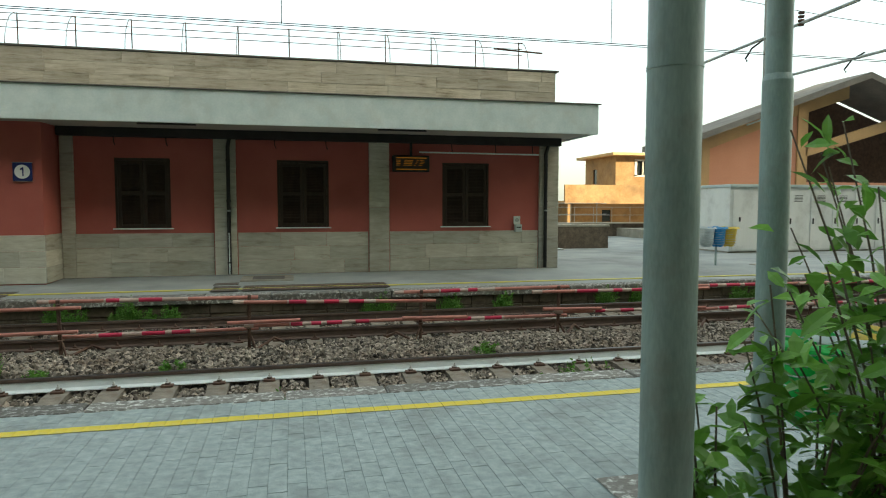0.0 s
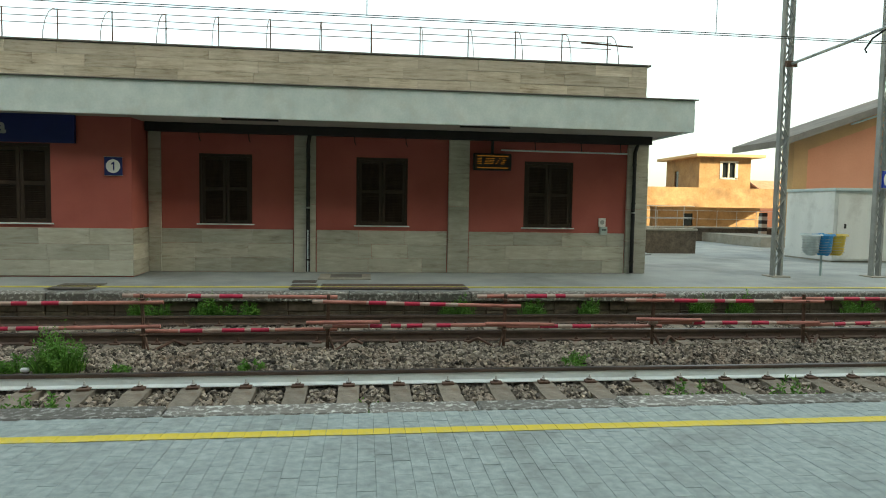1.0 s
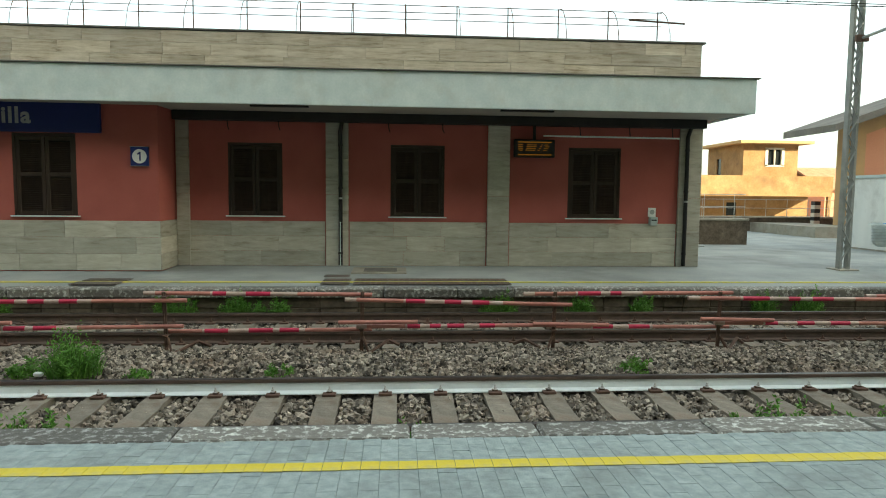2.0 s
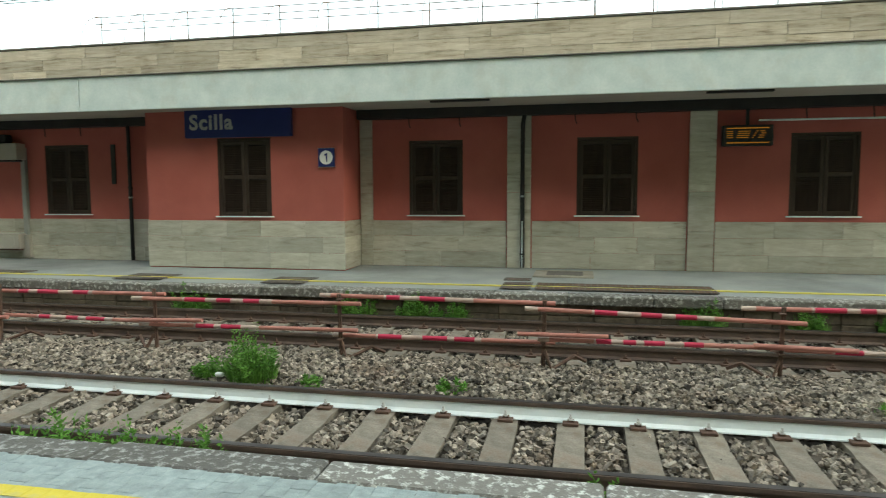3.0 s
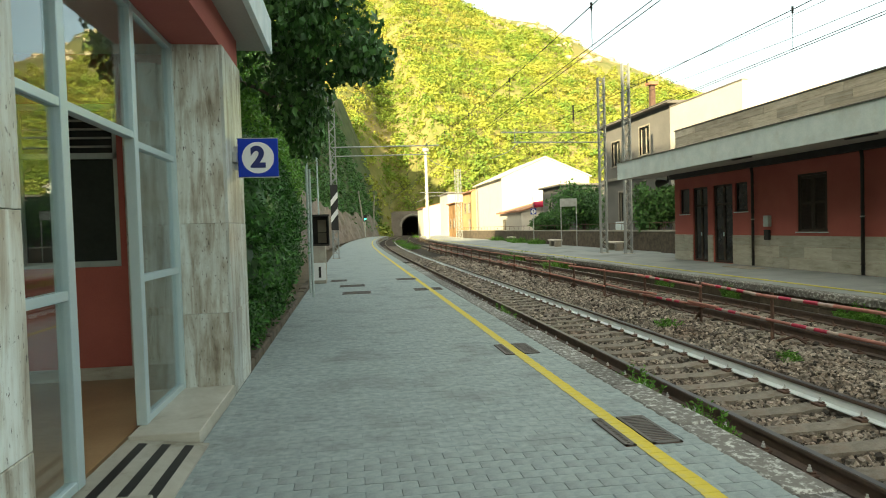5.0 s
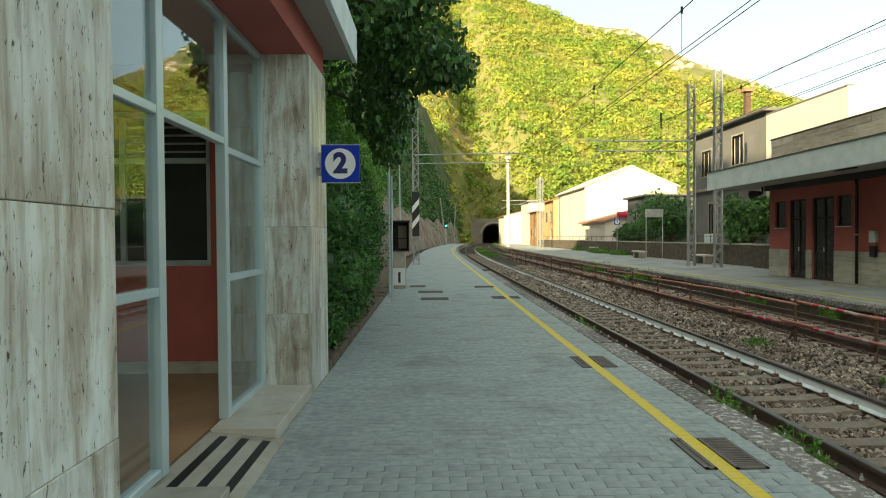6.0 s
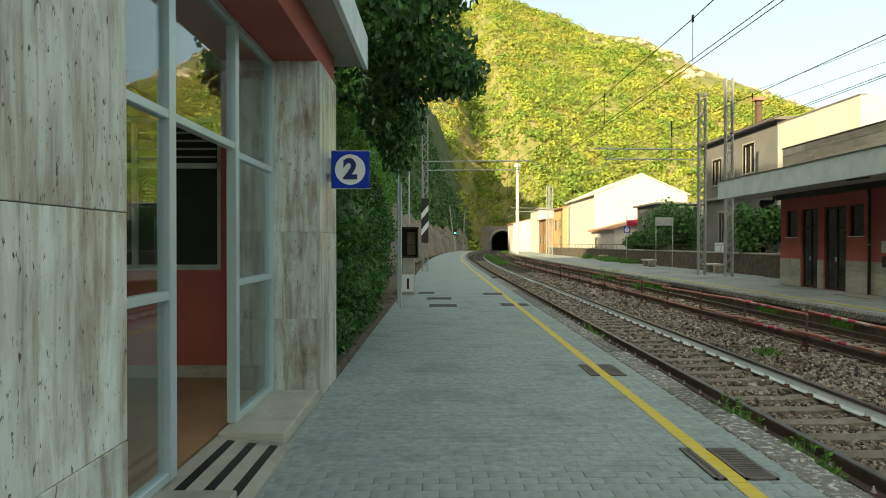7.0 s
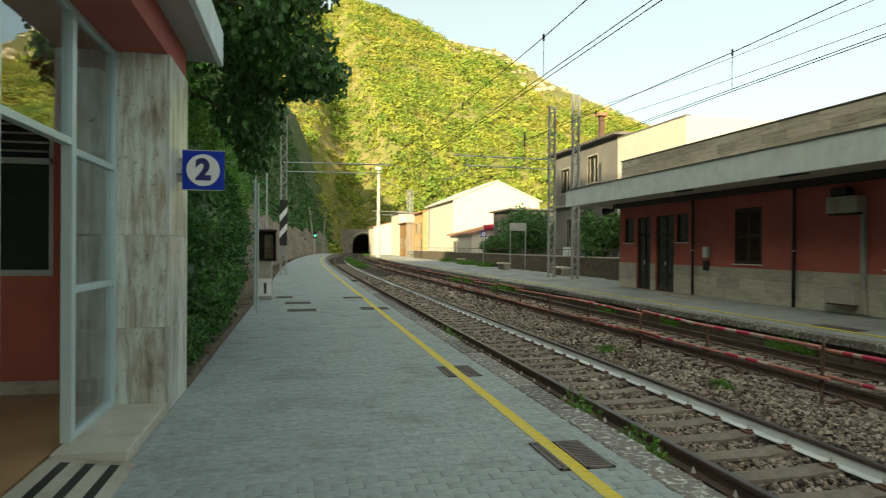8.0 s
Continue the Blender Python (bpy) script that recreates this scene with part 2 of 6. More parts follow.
M["bark"] = material("bark", (0.08, 0.065, 0.05), (0.16, 0.13, 0.1), 8, 0.9, 0.5, 40)
M["hill_leaf"] = material("hill_leaf", (0.15, 0.25, 0.038), (0.39, 0.415, 0.072), 0.07, 0.75, 0, 0.5, island=0.11, stain=(0.55, 0.36, 0.12), stain_scale=0.02, stain_amount=0.6, trans=0.3, lo=0.52, hi=0.9)
M["hill_tree_leaf"] = material("hill_tree_leaf", (0.11, 0.2, 0.035), (0.26, 0.36, 0.06), 0.08, 0.7, 0, 0.7, island=0.25, trans=0.25)
M["hill_rock"] = material("hill_rock", (0.4, 0.3, 0.19), (0.62, 0.52, 0.4), 0.3, 0.95, 0.5, 2.0, stain=(0.3, 0.24, 0.1), stain_scale=0.12, stain_amount=0.6)
M["hill_soil"] = material("hill_soil", (0.1, 0.135, 0.03), (0.27, 0.23, 0.085), 0.08, 0.95, 0.6, 0.9, stain=(0.45, 0.33, 0.19), stain_scale=0.014, stain_amount=0.55)
M["rock"] = material("rock", (0.13, 0.105, 0.085), (0.3, 0.25, 0.21), 0.5, 0.9, 0.6, 6, stain=(0.07, 0.085, 0.04), stain_scale=0.25, stain_amount=0.8)
# Darker green copy of hill_soil, with the near slope's shade put in
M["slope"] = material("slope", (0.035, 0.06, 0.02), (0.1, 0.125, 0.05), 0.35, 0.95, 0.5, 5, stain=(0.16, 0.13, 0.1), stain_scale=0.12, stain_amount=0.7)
M["soil"] = material("soil", (0.07, 0.055, 0.035), (0.15, 0.115, 0.075), 3, 0.95, 0.4, 50)
M["blue_sign"] = material("blue_sign", (0.008, 0.035, 0.36), (0.012, 0.045, 0.42), 3, 0.6, 0.02, 50, spec=0.15)
M["navy_sign"] = material("navy_sign", (0.008, 0.016, 0.12), (0.012, 0.022, 0.15), 3, 0.45, 0.02, 50)
M["white"] = material("white", (0.74, 0.75, 0.75), (0.82, 0.82, 0.82), 3, 0.5, 0.02, 50)
M["black"] = material("black", (0.012, 0.012, 0.013), (0.02, 0.02, 0.02), 3, 0.5, 0.02, 50)
M["grille"] = material("grille", (0.1, 0.09, 0.085), (0.17, 0.155, 0.145), 6, 0.75, 0.1, 60, metal=0.1)
M["plaster_orange"] = material("plaster_orange", (0.25, 0.135, 0.055), (0.42, 0.255, 0.125), 0.9, 0.9, 0.5, 7, stain=(0.16, 0.095, 0.05), stain_scale=0.7, stain_amount=0.8)
M["plaster_pink"] = material("plaster_pink", (0.6, 0.27, 0.17), (0.68, 0.33, 0.22), 0.5, 0.9, 0.1, 12, stain=(0.5, 0.25, 0.18), stain_scale=0.3, stain_amount=0.4)
M["plaster_ochre"] = material("plaster_ochre", (0.5, 0.31, 0.15), (0.58, 0.38, 0.2), 0.5, 0.9, 0.1, 12, stain=(0.36, 0.25, 0.15), stain_scale=0.4, stain_amount=0.5)
# Pale cream for the room's unseen surfaces, chosen to bounce light indoors
M["plaster_bounce"] = material("plaster_bounce", (0.7, 0.67, 0.6), (0.8, 0.77, 0.7), 0.7, 0.9, 0.08, 14, stain=(0.6, 0.56, 0.48), stain_scale=0.5, stain_amount=0.4)
M["plaster_grey"] = material("plaster_grey", (0.15, 0.145, 0.14), (0.22, 0.21, 0.2), 0.6, 0.9, 0.1, 14, stain=(0.16, 0.15, 0.14), stain_scale=0.4, stain_amount=0.5)
M["plaster_white"] = material("plaster_white", (0.54, 0.5, 0.44), (0.66, 0.62, 0.56), 0.5, 0.9, 0.1, 12, stain=(0.45, 0.38, 0.3), stain_scale=0.5, stain_amount=0.5)
M["roof_tile"] = material("roof_tile", (0.3, 0.14, 0.08), (0.45, 0.24, 0.15), 2, 0.9, 0.3, 10)
M["roof_grey"] = material("roof_grey", (0.14, 0.13, 0.12), (0.24, 0.22, 0.2), 1, 0.9, 0.2, 10)
M["stone_wall"] = material("stone_wall", (0.06, 0.047, 0.036), (0.17, 0.135, 0.1), 3.5, 0.9, 0.6, 14)
M["cabinet_grey"] = material("cabinet_grey", (0.62, 0.63, 0.61), (0.74, 0.75, 0.73), 0.6, 0.7, 0.05, 30, stain=(0.2, 0.18, 0.16), stain_scale=0.8, stain_amount=0.5, stretch=(3, 3, 0.4))
M["floor_tile"] = material("floor_tile", (0.3, 0.19, 0.1), (0.4, 0.27, 0.15), 3, 0.35, 0.05, 40)
M["glass"] = glass_material("glass", (0.92, 0.94, 0.94))
M["window_dark"] = material("window_dark", (0.015, 0.018, 0.02), (0.03, 0.033, 0.036), 2, 0.12, 0, 20)
M["bag_blue"] = material("bag_blue", (0.03, 0.22, 0.5), (0.08, 0.35, 0.65), 8, 0.35, 0.3, 20, trans=0.35)
M["bag_yellow"] = material("bag_yellow", (0.6, 0.42, 0.05), (0.75, 0.6, 0.15), 8, 0.35, 0.3, 20, trans=0.35)
M["bag_clear"] = material("bag_clear", (0.45, 0.5, 0.5), (0.65, 0.7, 0.7), 8, 0.3, 0.3, 20, trans=0.4)
M["bag_green"] = material("bag_green", (0.02, 0.35, 0.06), (0.05, 0.5, 0.1), 8, 0.35, 0.3, 20, trans=0.35)
M["sign_letter"] = material("sign_letter", (0.26, 0.27, 0.3), (0.45, 0.46, 0.49), 9, 0.6, 0.05, 40)
M["zinc"] = material("zinc", (0.5, 0.5, 0.5), (0.68, 0.68, 0.68), 9, 0.45, 0.1, 60, metal=0.4)
M["amber"] = glow_material("amber", (0.9, 0.33, 0.03), 0.045)


# ---- mesh helpers ----
def mesh_object(name, bm, mat, smooth=False):
    me = bpy.data.meshes.new(name)
    bm.to_mesh(me)
    bm.free()
    me.materials.append(mat)
    if smooth:
        me.polygons.foreach_set("use_smooth", [p.loop_total <= 4 for p in me.polygons])
    return new(name, me)


def part(name, bm, mat, parent, label="", smooth=False):
    ob = mesh_object(name, bm, mat, smooth)
    ob.parent = parent
    if label:
        ob["label"] = label
    return ob


def thing(name, label, category, group="", kind="", at=(0, 0, 0), rz=0.0):
    e = new(name)
    e.empty_display_size = 0.1
    e.matrix_world = pose(*at, 0, 0, rz)
    return tagged(e, label, category, group, kind)


def structure(name, bm, mat, label, category, smooth=False):
    return tagged(mesh_object(name, bm, mat, smooth), label, category, kind="structure")


def add_box(bm, x0, x1, y0, y1, z0, z1, bevel=0.0):
    c = bmesh.ops.create_cube(bm, size=1.0)["verts"]
    bmesh.ops.scale(bm, vec=(abs(x1 - x0), abs(y1 - y0), abs(z1 - z0)), verts=c)
    bmesh.ops.translate(bm, vec=((x0 + x1) / 2, (y0 + y1) / 2, (z0 + z1) / 2), verts=c)
    if bevel:
        es = {e for v in c for e in v.link_edges}
        bmesh.ops.bevel(bm, geom=list(es), offset=bevel, segments=1, affect="EDGES")
    return bm


def box(x0, x1, y0, y1, z0, z1, bevel=0.0):
    return add_box(bmesh.new(), x0, x1, y0, y1, z0, z1, bevel)


def add_tube(bm, a, b, r, r2=None, seg=10, caps=True):
    a, b = Vector(a), Vector(b)
    r2 = r if r2 is None else r2
    vs = bmesh.ops.create_cone(bm, cap_ends=caps, segments=seg, radius1=r, radius2=r2, depth=(b - a).length)["verts"]
    m = Matrix.Translation((a + b) / 2) @ (b - a).to_track_quat("Z", "Y").to_matrix().to_4x4()
    bmesh.ops.transform(bm, matrix=m, verts=vs)
    return bm


def tube(a, b, r, r2=None, seg=10):
    return add_tube(bmesh.new(), a, b, r, r2, seg)


def path_tube(bm, pts, r, seg=6):
    """One unbroken round rod through all the points."""
    pts = [Vector(p) for p in pts]
    rings = []
    for i, p in enumerate(pts):
        d = (pts[min(i + 1, len(pts) - 1)] - pts[max(i - 1, 0)]).normalized()
        u = d.cross(Vector((0, 0, 1)) if abs(d.z) < 0.9 else Vector((1, 0, 0))).normalized()
        v = d.cross(u)
        rings.append([bm.verts.new(p + (u * math.cos(a) + v * math.sin(a)) * r) for a in (2 * math.pi * k / seg for k in range(seg))])
    for p, q in zip(rings, rings[1:]):
        for k in range(seg):
            bm.faces.new((p[k], p[(k + 1) % seg], q[(k + 1) % seg], q[k]))
    bm.faces.new(rings[0]), bm.faces.new(rings[-1])
    bmesh.ops.recalc_face_normals(bm, faces=bm.faces)
    return bm


def prism(profile, axis, a, b):
    """A profile of (u, v) pairs pushed along x (u = y, v = z) or y (u = x, v = z)."""
    bm = bmesh.new()
    put = (lambda u, v, s: (s, u, v)) if axis == "x" else (lambda u, v, s: (u, s, v))
    lo, hi = [bm.verts.new(put(u, v, a)) for u, v in profile], [bm.verts.new(put(u, v, b)) for u, v in profile]
    n = len(profile)
    bm.faces.new(lo), bm.faces.new(hi)
    for i in range(n):
        bm.faces.new((lo[i], lo[(i + 1) % n], hi[(i + 1) % n], hi[i]))
    bmesh.ops.recalc_face_normals(bm, faces=bm.faces)
    return bm


def wall_with_openings(axis, a0, a1, t0, t1, z0, z1, holes):
    """A wall along x or y from a0 to a1, t0 to t1 thick, with rectangular holes (a, b, low, high)."""
    bm = bmesh.new()
    cuts = sorted({a0, a1, *[h[0] for h in holes], *[h[1] for h in holes]})
    for u, v in zip(cuts, cuts[1:]):
        mid = (u + v) / 2
        spans, z = [], z0
        for h in sorted((h for h in holes if h[0] <= mid <= h[1]), key=lambda h: h[2]):
            if h[2] > z:
                spans.append((z, h[2]))
            z = h[3]
        if z < z1:
            spans.append((z, z1))
        for lo, hi in spans:
            if axis == "x":
                add_box(bm, u, v, t0, t1, lo, hi)
            else:
                add_box(bm, t0, t1, u, v, lo, hi)
    bmesh.ops.remove_doubles(bm, verts=bm.verts, dist=1e-4)
    return bm


def from_arrays(name, verts, faces, mat):
    me = bpy.data.meshes.new(name)
    me.from_pydata(verts.tolist() if hasattr(verts, "tolist") else verts, [], faces.tolist() if hasattr(faces, "tolist") else faces)
    me.materials.append(mat)
    return new(name, me)


def bend(x):
    """Sideways shift of the tracks where they curve towards the tunnel."""
    return 0.00055 * (x + 45) ** 2 if x < -45 else 0.0


def sweep(name, profile, xs, mat, y=0.0, z=0.0):
    """A (y, z) profile swept along the track."""
    bm = bmesh.new()
    rings = [[bm.verts.new((x, y + bend(x) + u, z + v)) for u, v in profile] for x in xs]
    n = len(profile)
    for r, s in zip(rings, rings[1:]):
        for i in range(n):
            bm.faces.new((r[i], r[(i + 1) % n], s[(i + 1) % n], s[i]))
    bm.faces.new(rings[0]), bm.faces.new(rings[-1])
    bmesh.ops.recalc_face_normals(bm, faces=bm.faces)
    return bm


TRACK_X = [60, 30, 0, -30, -45, -60, -75, -90, -105, -120, -135, -150, -165, -180, -195, -210]

# ---- ground, platforms ----
structure("ground", box(-1500, 1500, -1500, 1500, -1.2, -0.62), M["soil"], "bare brown earth reaching to the horizon", "ground")
structure("ballast_bed", sweep("ballast_bed", [(0.76, -0.62), (0.76, -0.585), (7.72, -0.585), (7.72, -0.62)], TRACK_X, M["ballast_bed"]), M["ballast_bed"], "near-black bed under the two tracks, shade of the stone gaps in its colour", "track bed")
near_body = sweep("platform_near", [(-3.12, -0.62), (-3.12, -0.035), (0.44, -0.035), (0.44, -0.30), (0.66, -0.30), (0.66, -0.62)], TRACK_X[:12], M["joint"])
structure("platform_near", near_body, M["joint"], "grey paved platform body with dark joints", "platform")
structure("ground_near", box(-12, 60, -40, -3.12, -0.62, -0.05), M["soil"], "earth strip behind the paved platform", "ground")
structure("platform_far", sweep("platform_far", [(8.12, -0.62), (8.12, -0.06), (11.3, 0.0), (30, 0.0), (30, -0.62)], TRACK_X[:11], M["asphalt"]), M["asphalt"], "worn grey asphalt platform before the station building", "platform")
structure("yard", box(6.5, 120, 30.02, 150, -0.62, -0.02), M["asphalt"], "grey asphalt station yard", "ground")

# ---- station building ----
FAC = 11.12       # face of the plaster
PROJ = 10.10      # face of the projecting bay
WINDOWS = [(-18.41, -17.2, 1.12, 2.8), (-13.08, -11.84, 1.12, 2.8), (-3.79, -2.6, 1.12, 2.73), (-0.2, 1.02, 1.12, 2.73), (3.87, 5.1, 1.12, 2.73)]
SMALL = [(-25.34, -24.6, 1.79, 2.78), (-21.57, -20.86, 1.79, 2.78)]
DOORS = [(-24.33, -23.3, 0.0, 2.78), (-22.93, -21.72, 0.0, 2.78)]
structure("wall_front_right", wall_with_openings("x", -4.93, 6.98, FAC, FAC + 0.3, -0.05, 3.4, WINDOWS[2:]), M["plaster_red"], "terracotta red plaster wall with shuttered windows", "wall")
structure("wall_front_left", wall_with_openings("x", -25.75, -9.51, FAC, FAC + 0.3, -0.05, 3.4, WINDOWS[:2] + SMALL + DOORS), M["plaster_red"], "terracotta red plaster wall with doors and windows", "wall")
structure("wall_bay", wall_with_openings("x", -9.51, -4.93, PROJ, PROJ + 0.3, -0.05, 3.44, [(-7.79, -6.55, 1.12, 2.78)]), M["plaster_red"], "red plaster front of the projecting bay", "wall")
structure("wall_bay_side_right", box(-5.23, -4.93, PROJ + 0.3, FAC + 0.3, -0.05, 3.44), M["plaster_red"], "red plaster side of the projecting bay", "wall")
structure("wall_bay_side_left", box(-9.51, -9.21, PROJ + 0.3, FAC + 0.3, -0.05, 3.44), M["plaster_red"], "red plaster side of the projecting bay", "wall")
structure("wall_end_right", box(6.68, 6.98, FAC + 0.3, 20, -0.05, 3.4), M["travertine"], "stone clad end wall of the station", "wall")
structure("wall_end_left", box(-25.75, -25.45, FAC + 0.3, 20, -0.05, 3.4), M["plaster_red"], "red plaster end wall of the station", "wall")
structure("wall_back", box(-25.45, 6.68, 19.7, 20, -0.05, 3.4), M["plaster_red"], "red plaster back wall of the station", "wall")
structure("roof_slab", box(-25.75, 6.88, 11.0, 20, 3.72, 4.03), M["roof_grey"], "flat concrete station roof", "roof")
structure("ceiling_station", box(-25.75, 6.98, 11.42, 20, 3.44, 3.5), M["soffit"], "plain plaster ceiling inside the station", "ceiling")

canopy = thing("platform_canopy", "white painted concrete canopy slab over the station platform", "canopy", kind="structure")
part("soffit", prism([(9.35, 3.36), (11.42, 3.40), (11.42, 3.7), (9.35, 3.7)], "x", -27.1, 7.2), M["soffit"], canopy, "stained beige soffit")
for a, b in ((-27.1, -10.46), (-10.44, 7.23)):
    part("fascia", box(a, b, 9.27, 9.345, 3.33, 4.02, 0.006), M["white_paint"], canopy, "pale painted fascia board")
part("fascia_end", box(7.205, 7.28, 9.35, 12.6, 3.35, 4.02, 0.006), M["white_paint"], canopy)
part("top_slab", box(-27.1, 7.2, 9.35, 11.0, 3.72, 4.0), M["roof_grey"], canopy)
part("drip_edge", box(-27.12, 7.3, 9.23, 9.345, 4.025, 4.045), M["roof_grey"], canopy, "thin dark capping")
for x, w in ((-14.3, 0.9), (-2.4, 1.15), (2.6, 1.1), (-18.9, 0.9)):
    part("lamp_slot", box(x - w / 2, x + w / 2, 9.62, 9.72, 3.33, 3.372), M["dark_metal"], canopy, "dark recessed lamp slot")

# parapet of stone planks
parapet = thing("roof_parapet", "weathered travertine plank parapet along the station roof", "parapet", kind="structure")
part("core", box(-25.4, 6.86, 11.04, 11.3, 4.02, 5.09), M["concrete"], parapet)
part("core_side", box(6.6, 6.86, 11.3, 19.8, 4.02, 5.09), M["travertine_parapet"], parapet)
part("cap", box(-25.45, 6.95, 10.97, 11.36, 5.1, 5.14, 0.008), M["roof_grey"], parapet, "dark grey capping sheet")
rng = random.Random(4)
for row in range(4):
    z0 = 4.06 + row * 0.257
    x = -25.4
    while x < 6.86:
        w = min(rng.uniform(0.9, 1.7), 6.86 - x)
        if w < 0.15:
            break
        d = rng.uniform(0, 0.012)
        part("stone_plank", box(x + 0.003, x + w - 0.003, 11.0 - d, 11.038, z0 + 0.003, z0 + 0.254), M["travertine_parapet"], parapet)
        x += w

railing = thing("roof_railing", "thin rusty railing with curved braces on the station roof", "railing")
xs = [6.2 - 1.215 * i for i in range(16)]
for x in xs:
    part("post", tube((x, 12.0, 4.03), (x, 12.0, 6.06), 0.014, seg=6), M["rust"], railing)
    bm = bmesh.new()
    pts = [(x + 0.01, 12.0 - 0.78 * math.sin(k * math.pi / 10), 6.04 - 0.95 * (1 - math.cos(k * math.pi / 10))) for k in range(6)]
    part("brace", path_tube(bm, pts, 0.009, 5), M["rust"], railing)
for z in (6.04, 5.88, 5.72):
    part("rail_wire", tube((-12.2, 12.0, z), (6.3, 12.0, z), 0.009, seg=5), M["rust"], railing)
part("loose_pipe", tube((5.5, 12.0, 5.86), (6.9, 12.05, 5.82), 0.022, seg=6), M["rust"], railing, "dark loose pipe")

beam_r = tagged(mesh_object("gutter_beam", box(-4.9, 7.0, 10.86, 11.1, 3.19, 3.39, 0.01), M["dark_metal"]), "black painted gutter box under the canopy", "gutter", kind="structure")
beam_l = tagged(mesh_object("gutter_beam", box(-25.7, -9.53, 10.86, 11.1, 3.2, 3.39, 0.01), M["dark_metal"]), "black painted gutter box under the canopy", "gutter", kind="structure")


def clad(name, spans, face, thick, z0, z1, mat, label):
    """Stone slabs side by side on a wall face."""
    e = thing(name, label, "wall cladding", kind="structure")
    r = random.Random(name)
    for a, b, rows in spans:
        zs = [z0 + (z1 - z0) * i / rows for i in range(rows + 1)]
        for i in range(rows):
            x = a
            while x < b - 0.01:
                w = min(r.uniform(0.75, 1.3), b - x)
                if b - x - w < 0.2:
                    w = b - x
                part("stone_slab", box(x + 0.002, x + w - 0.002, face - thick - r.uniform(0, 0.004), face - 0.001, zs[i] + 0.002, zs[i + 1] - 0.002, 0.004), mat, e)
                x += w
    return e


clad("dado_right", [(-4.9, -1.66, 3), (-1.12, 1.98, 3), (2.52, 6.45, 3)], FAC, 0.03, 0.0, 1.0, M["travertine"], "pale travertine slabs along the foot of the red wall")
clad("dado_left", [(-25.75, -24.35, 3), (-23.28, -22.95, 3), (-21.7, -9.52, 3)], FAC, 0.03, 0.0, 1.0, M["travertine"], "pale travertine slabs along the foot of the red wall")
clad("dado_bay", [(-9.53, -4.91, 3)], PROJ, 0.03, 0.0, 1.02, M["travertine"], "pale travertine slabs along the foot of the bay")
side = thing("dado_bay_side", "pale travertine slabs on the side of the bay", "wall cladding", kind="structure")
for i in range(3):
    part("stone_slab", box(-4.929, -4.9, PROJ - 0.03, FAC - 0.035, i * 0.34 + 0.002, i * 0.34 + 0.338, 0.004), M["travertine"], side)
for name, a, b in (("pilaster_1", -5.0 + 0.11, -4.62), ("pilaster_2", -1.64, -1.14), ("pilaster_3", 2.0, 2.5), ("pilaster_4", 6.47, 7.0)):
    e = thing(name, "travertine slab pilaster on the red wall", "pilaster", kind="structure")
    for i in range(4):
        part("stone_slab", box(a, b, FAC - 0.075, FAC - 0.001, i * 0.8 + 0.002, (i + 1) * 0.8 - 0.002, 0.006), M["travertine"], e)


def shutter_window(a, b, lo, hi, face, raised=False):
    """A window closed by two louvred leaves, set in its reveal, on a thin white sill."""
    e = thing("shuttered_window", "dark brown louvred shutters closed over a window", "window", "station windows", at=((a + b) / 2, face, lo))
    w, h = b - a, hi - lo
    y0, y1 = 0.03, 0.08
    f = bmesh.new()
    add_box(f, -w / 2, -w / 2 + 0.05, y0 - 0.02, y1 + 0.05, 0, h), add_box(f, w / 2 - 0.05, w / 2, y0 - 0.02, y1 + 0.05, 0, h), add_box(f, -w / 2 + 0.05, w / 2 - 0.05, y0 - 0.02, y1 + 0.05, h - 0.06, h)
    part("frame", f, M["shutter"], e)
    part("backing", box(-w / 2 + 0.05, w / 2 - 0.05, y1 + 0.03, y1 + 0.05, 0, h - 0.06), M["dark_metal"], e)
    part("sill", box(-w / 2 - 0.05, w / 2 + 0.05, -0.06, 0.2, -0.03, -0.002, 0.004), M["white_paint"], e, "thin white stone sill")
    for s in (-1, 1):
        x0, x1 = (-w / 2 + 0.055, -0.006) if s < 0 else (0.006, w / 2 - 0.055)
        lf = bmesh.new()
        add_box(lf, x0, x0 + 0.07, y0, y1, 0.01, h - 0.065, 0.004), add_box(lf, x1 - 0.07, x1, y0, y1, 0.01, h - 0.065, 0.004)
        for z in (0.01, h * 0.5 - 0.04, h - 0.145):
            add_box(lf, x0 + 0.07, x1 - 0.07, y0, y1, z, z + 0.08, 0.004)
        leaf = part("leaf", lf, M["shutter"], e)
        sb = bmesh.new()
        z = 0.1
        while z < h - 0.16:
            if abs(z - h * 0.5) > 0.05:
                vs = bmesh.ops.create_cube(sb, size=1.0)["verts"]
                bmesh.ops.transform(sb, matrix=Matrix.Translation(((x0 + x1) / 2, (y0 + y1) / 2, z)) @ Matrix.Rotation(radians(-50), 4, "X") @ Matrix.Diagonal((x1 - x0 - 0.14, 0.052, 0.008, 1)), verts=vs)
            z += 0.038
        part("louvres", sb, M["shutter"], leaf)
    return e


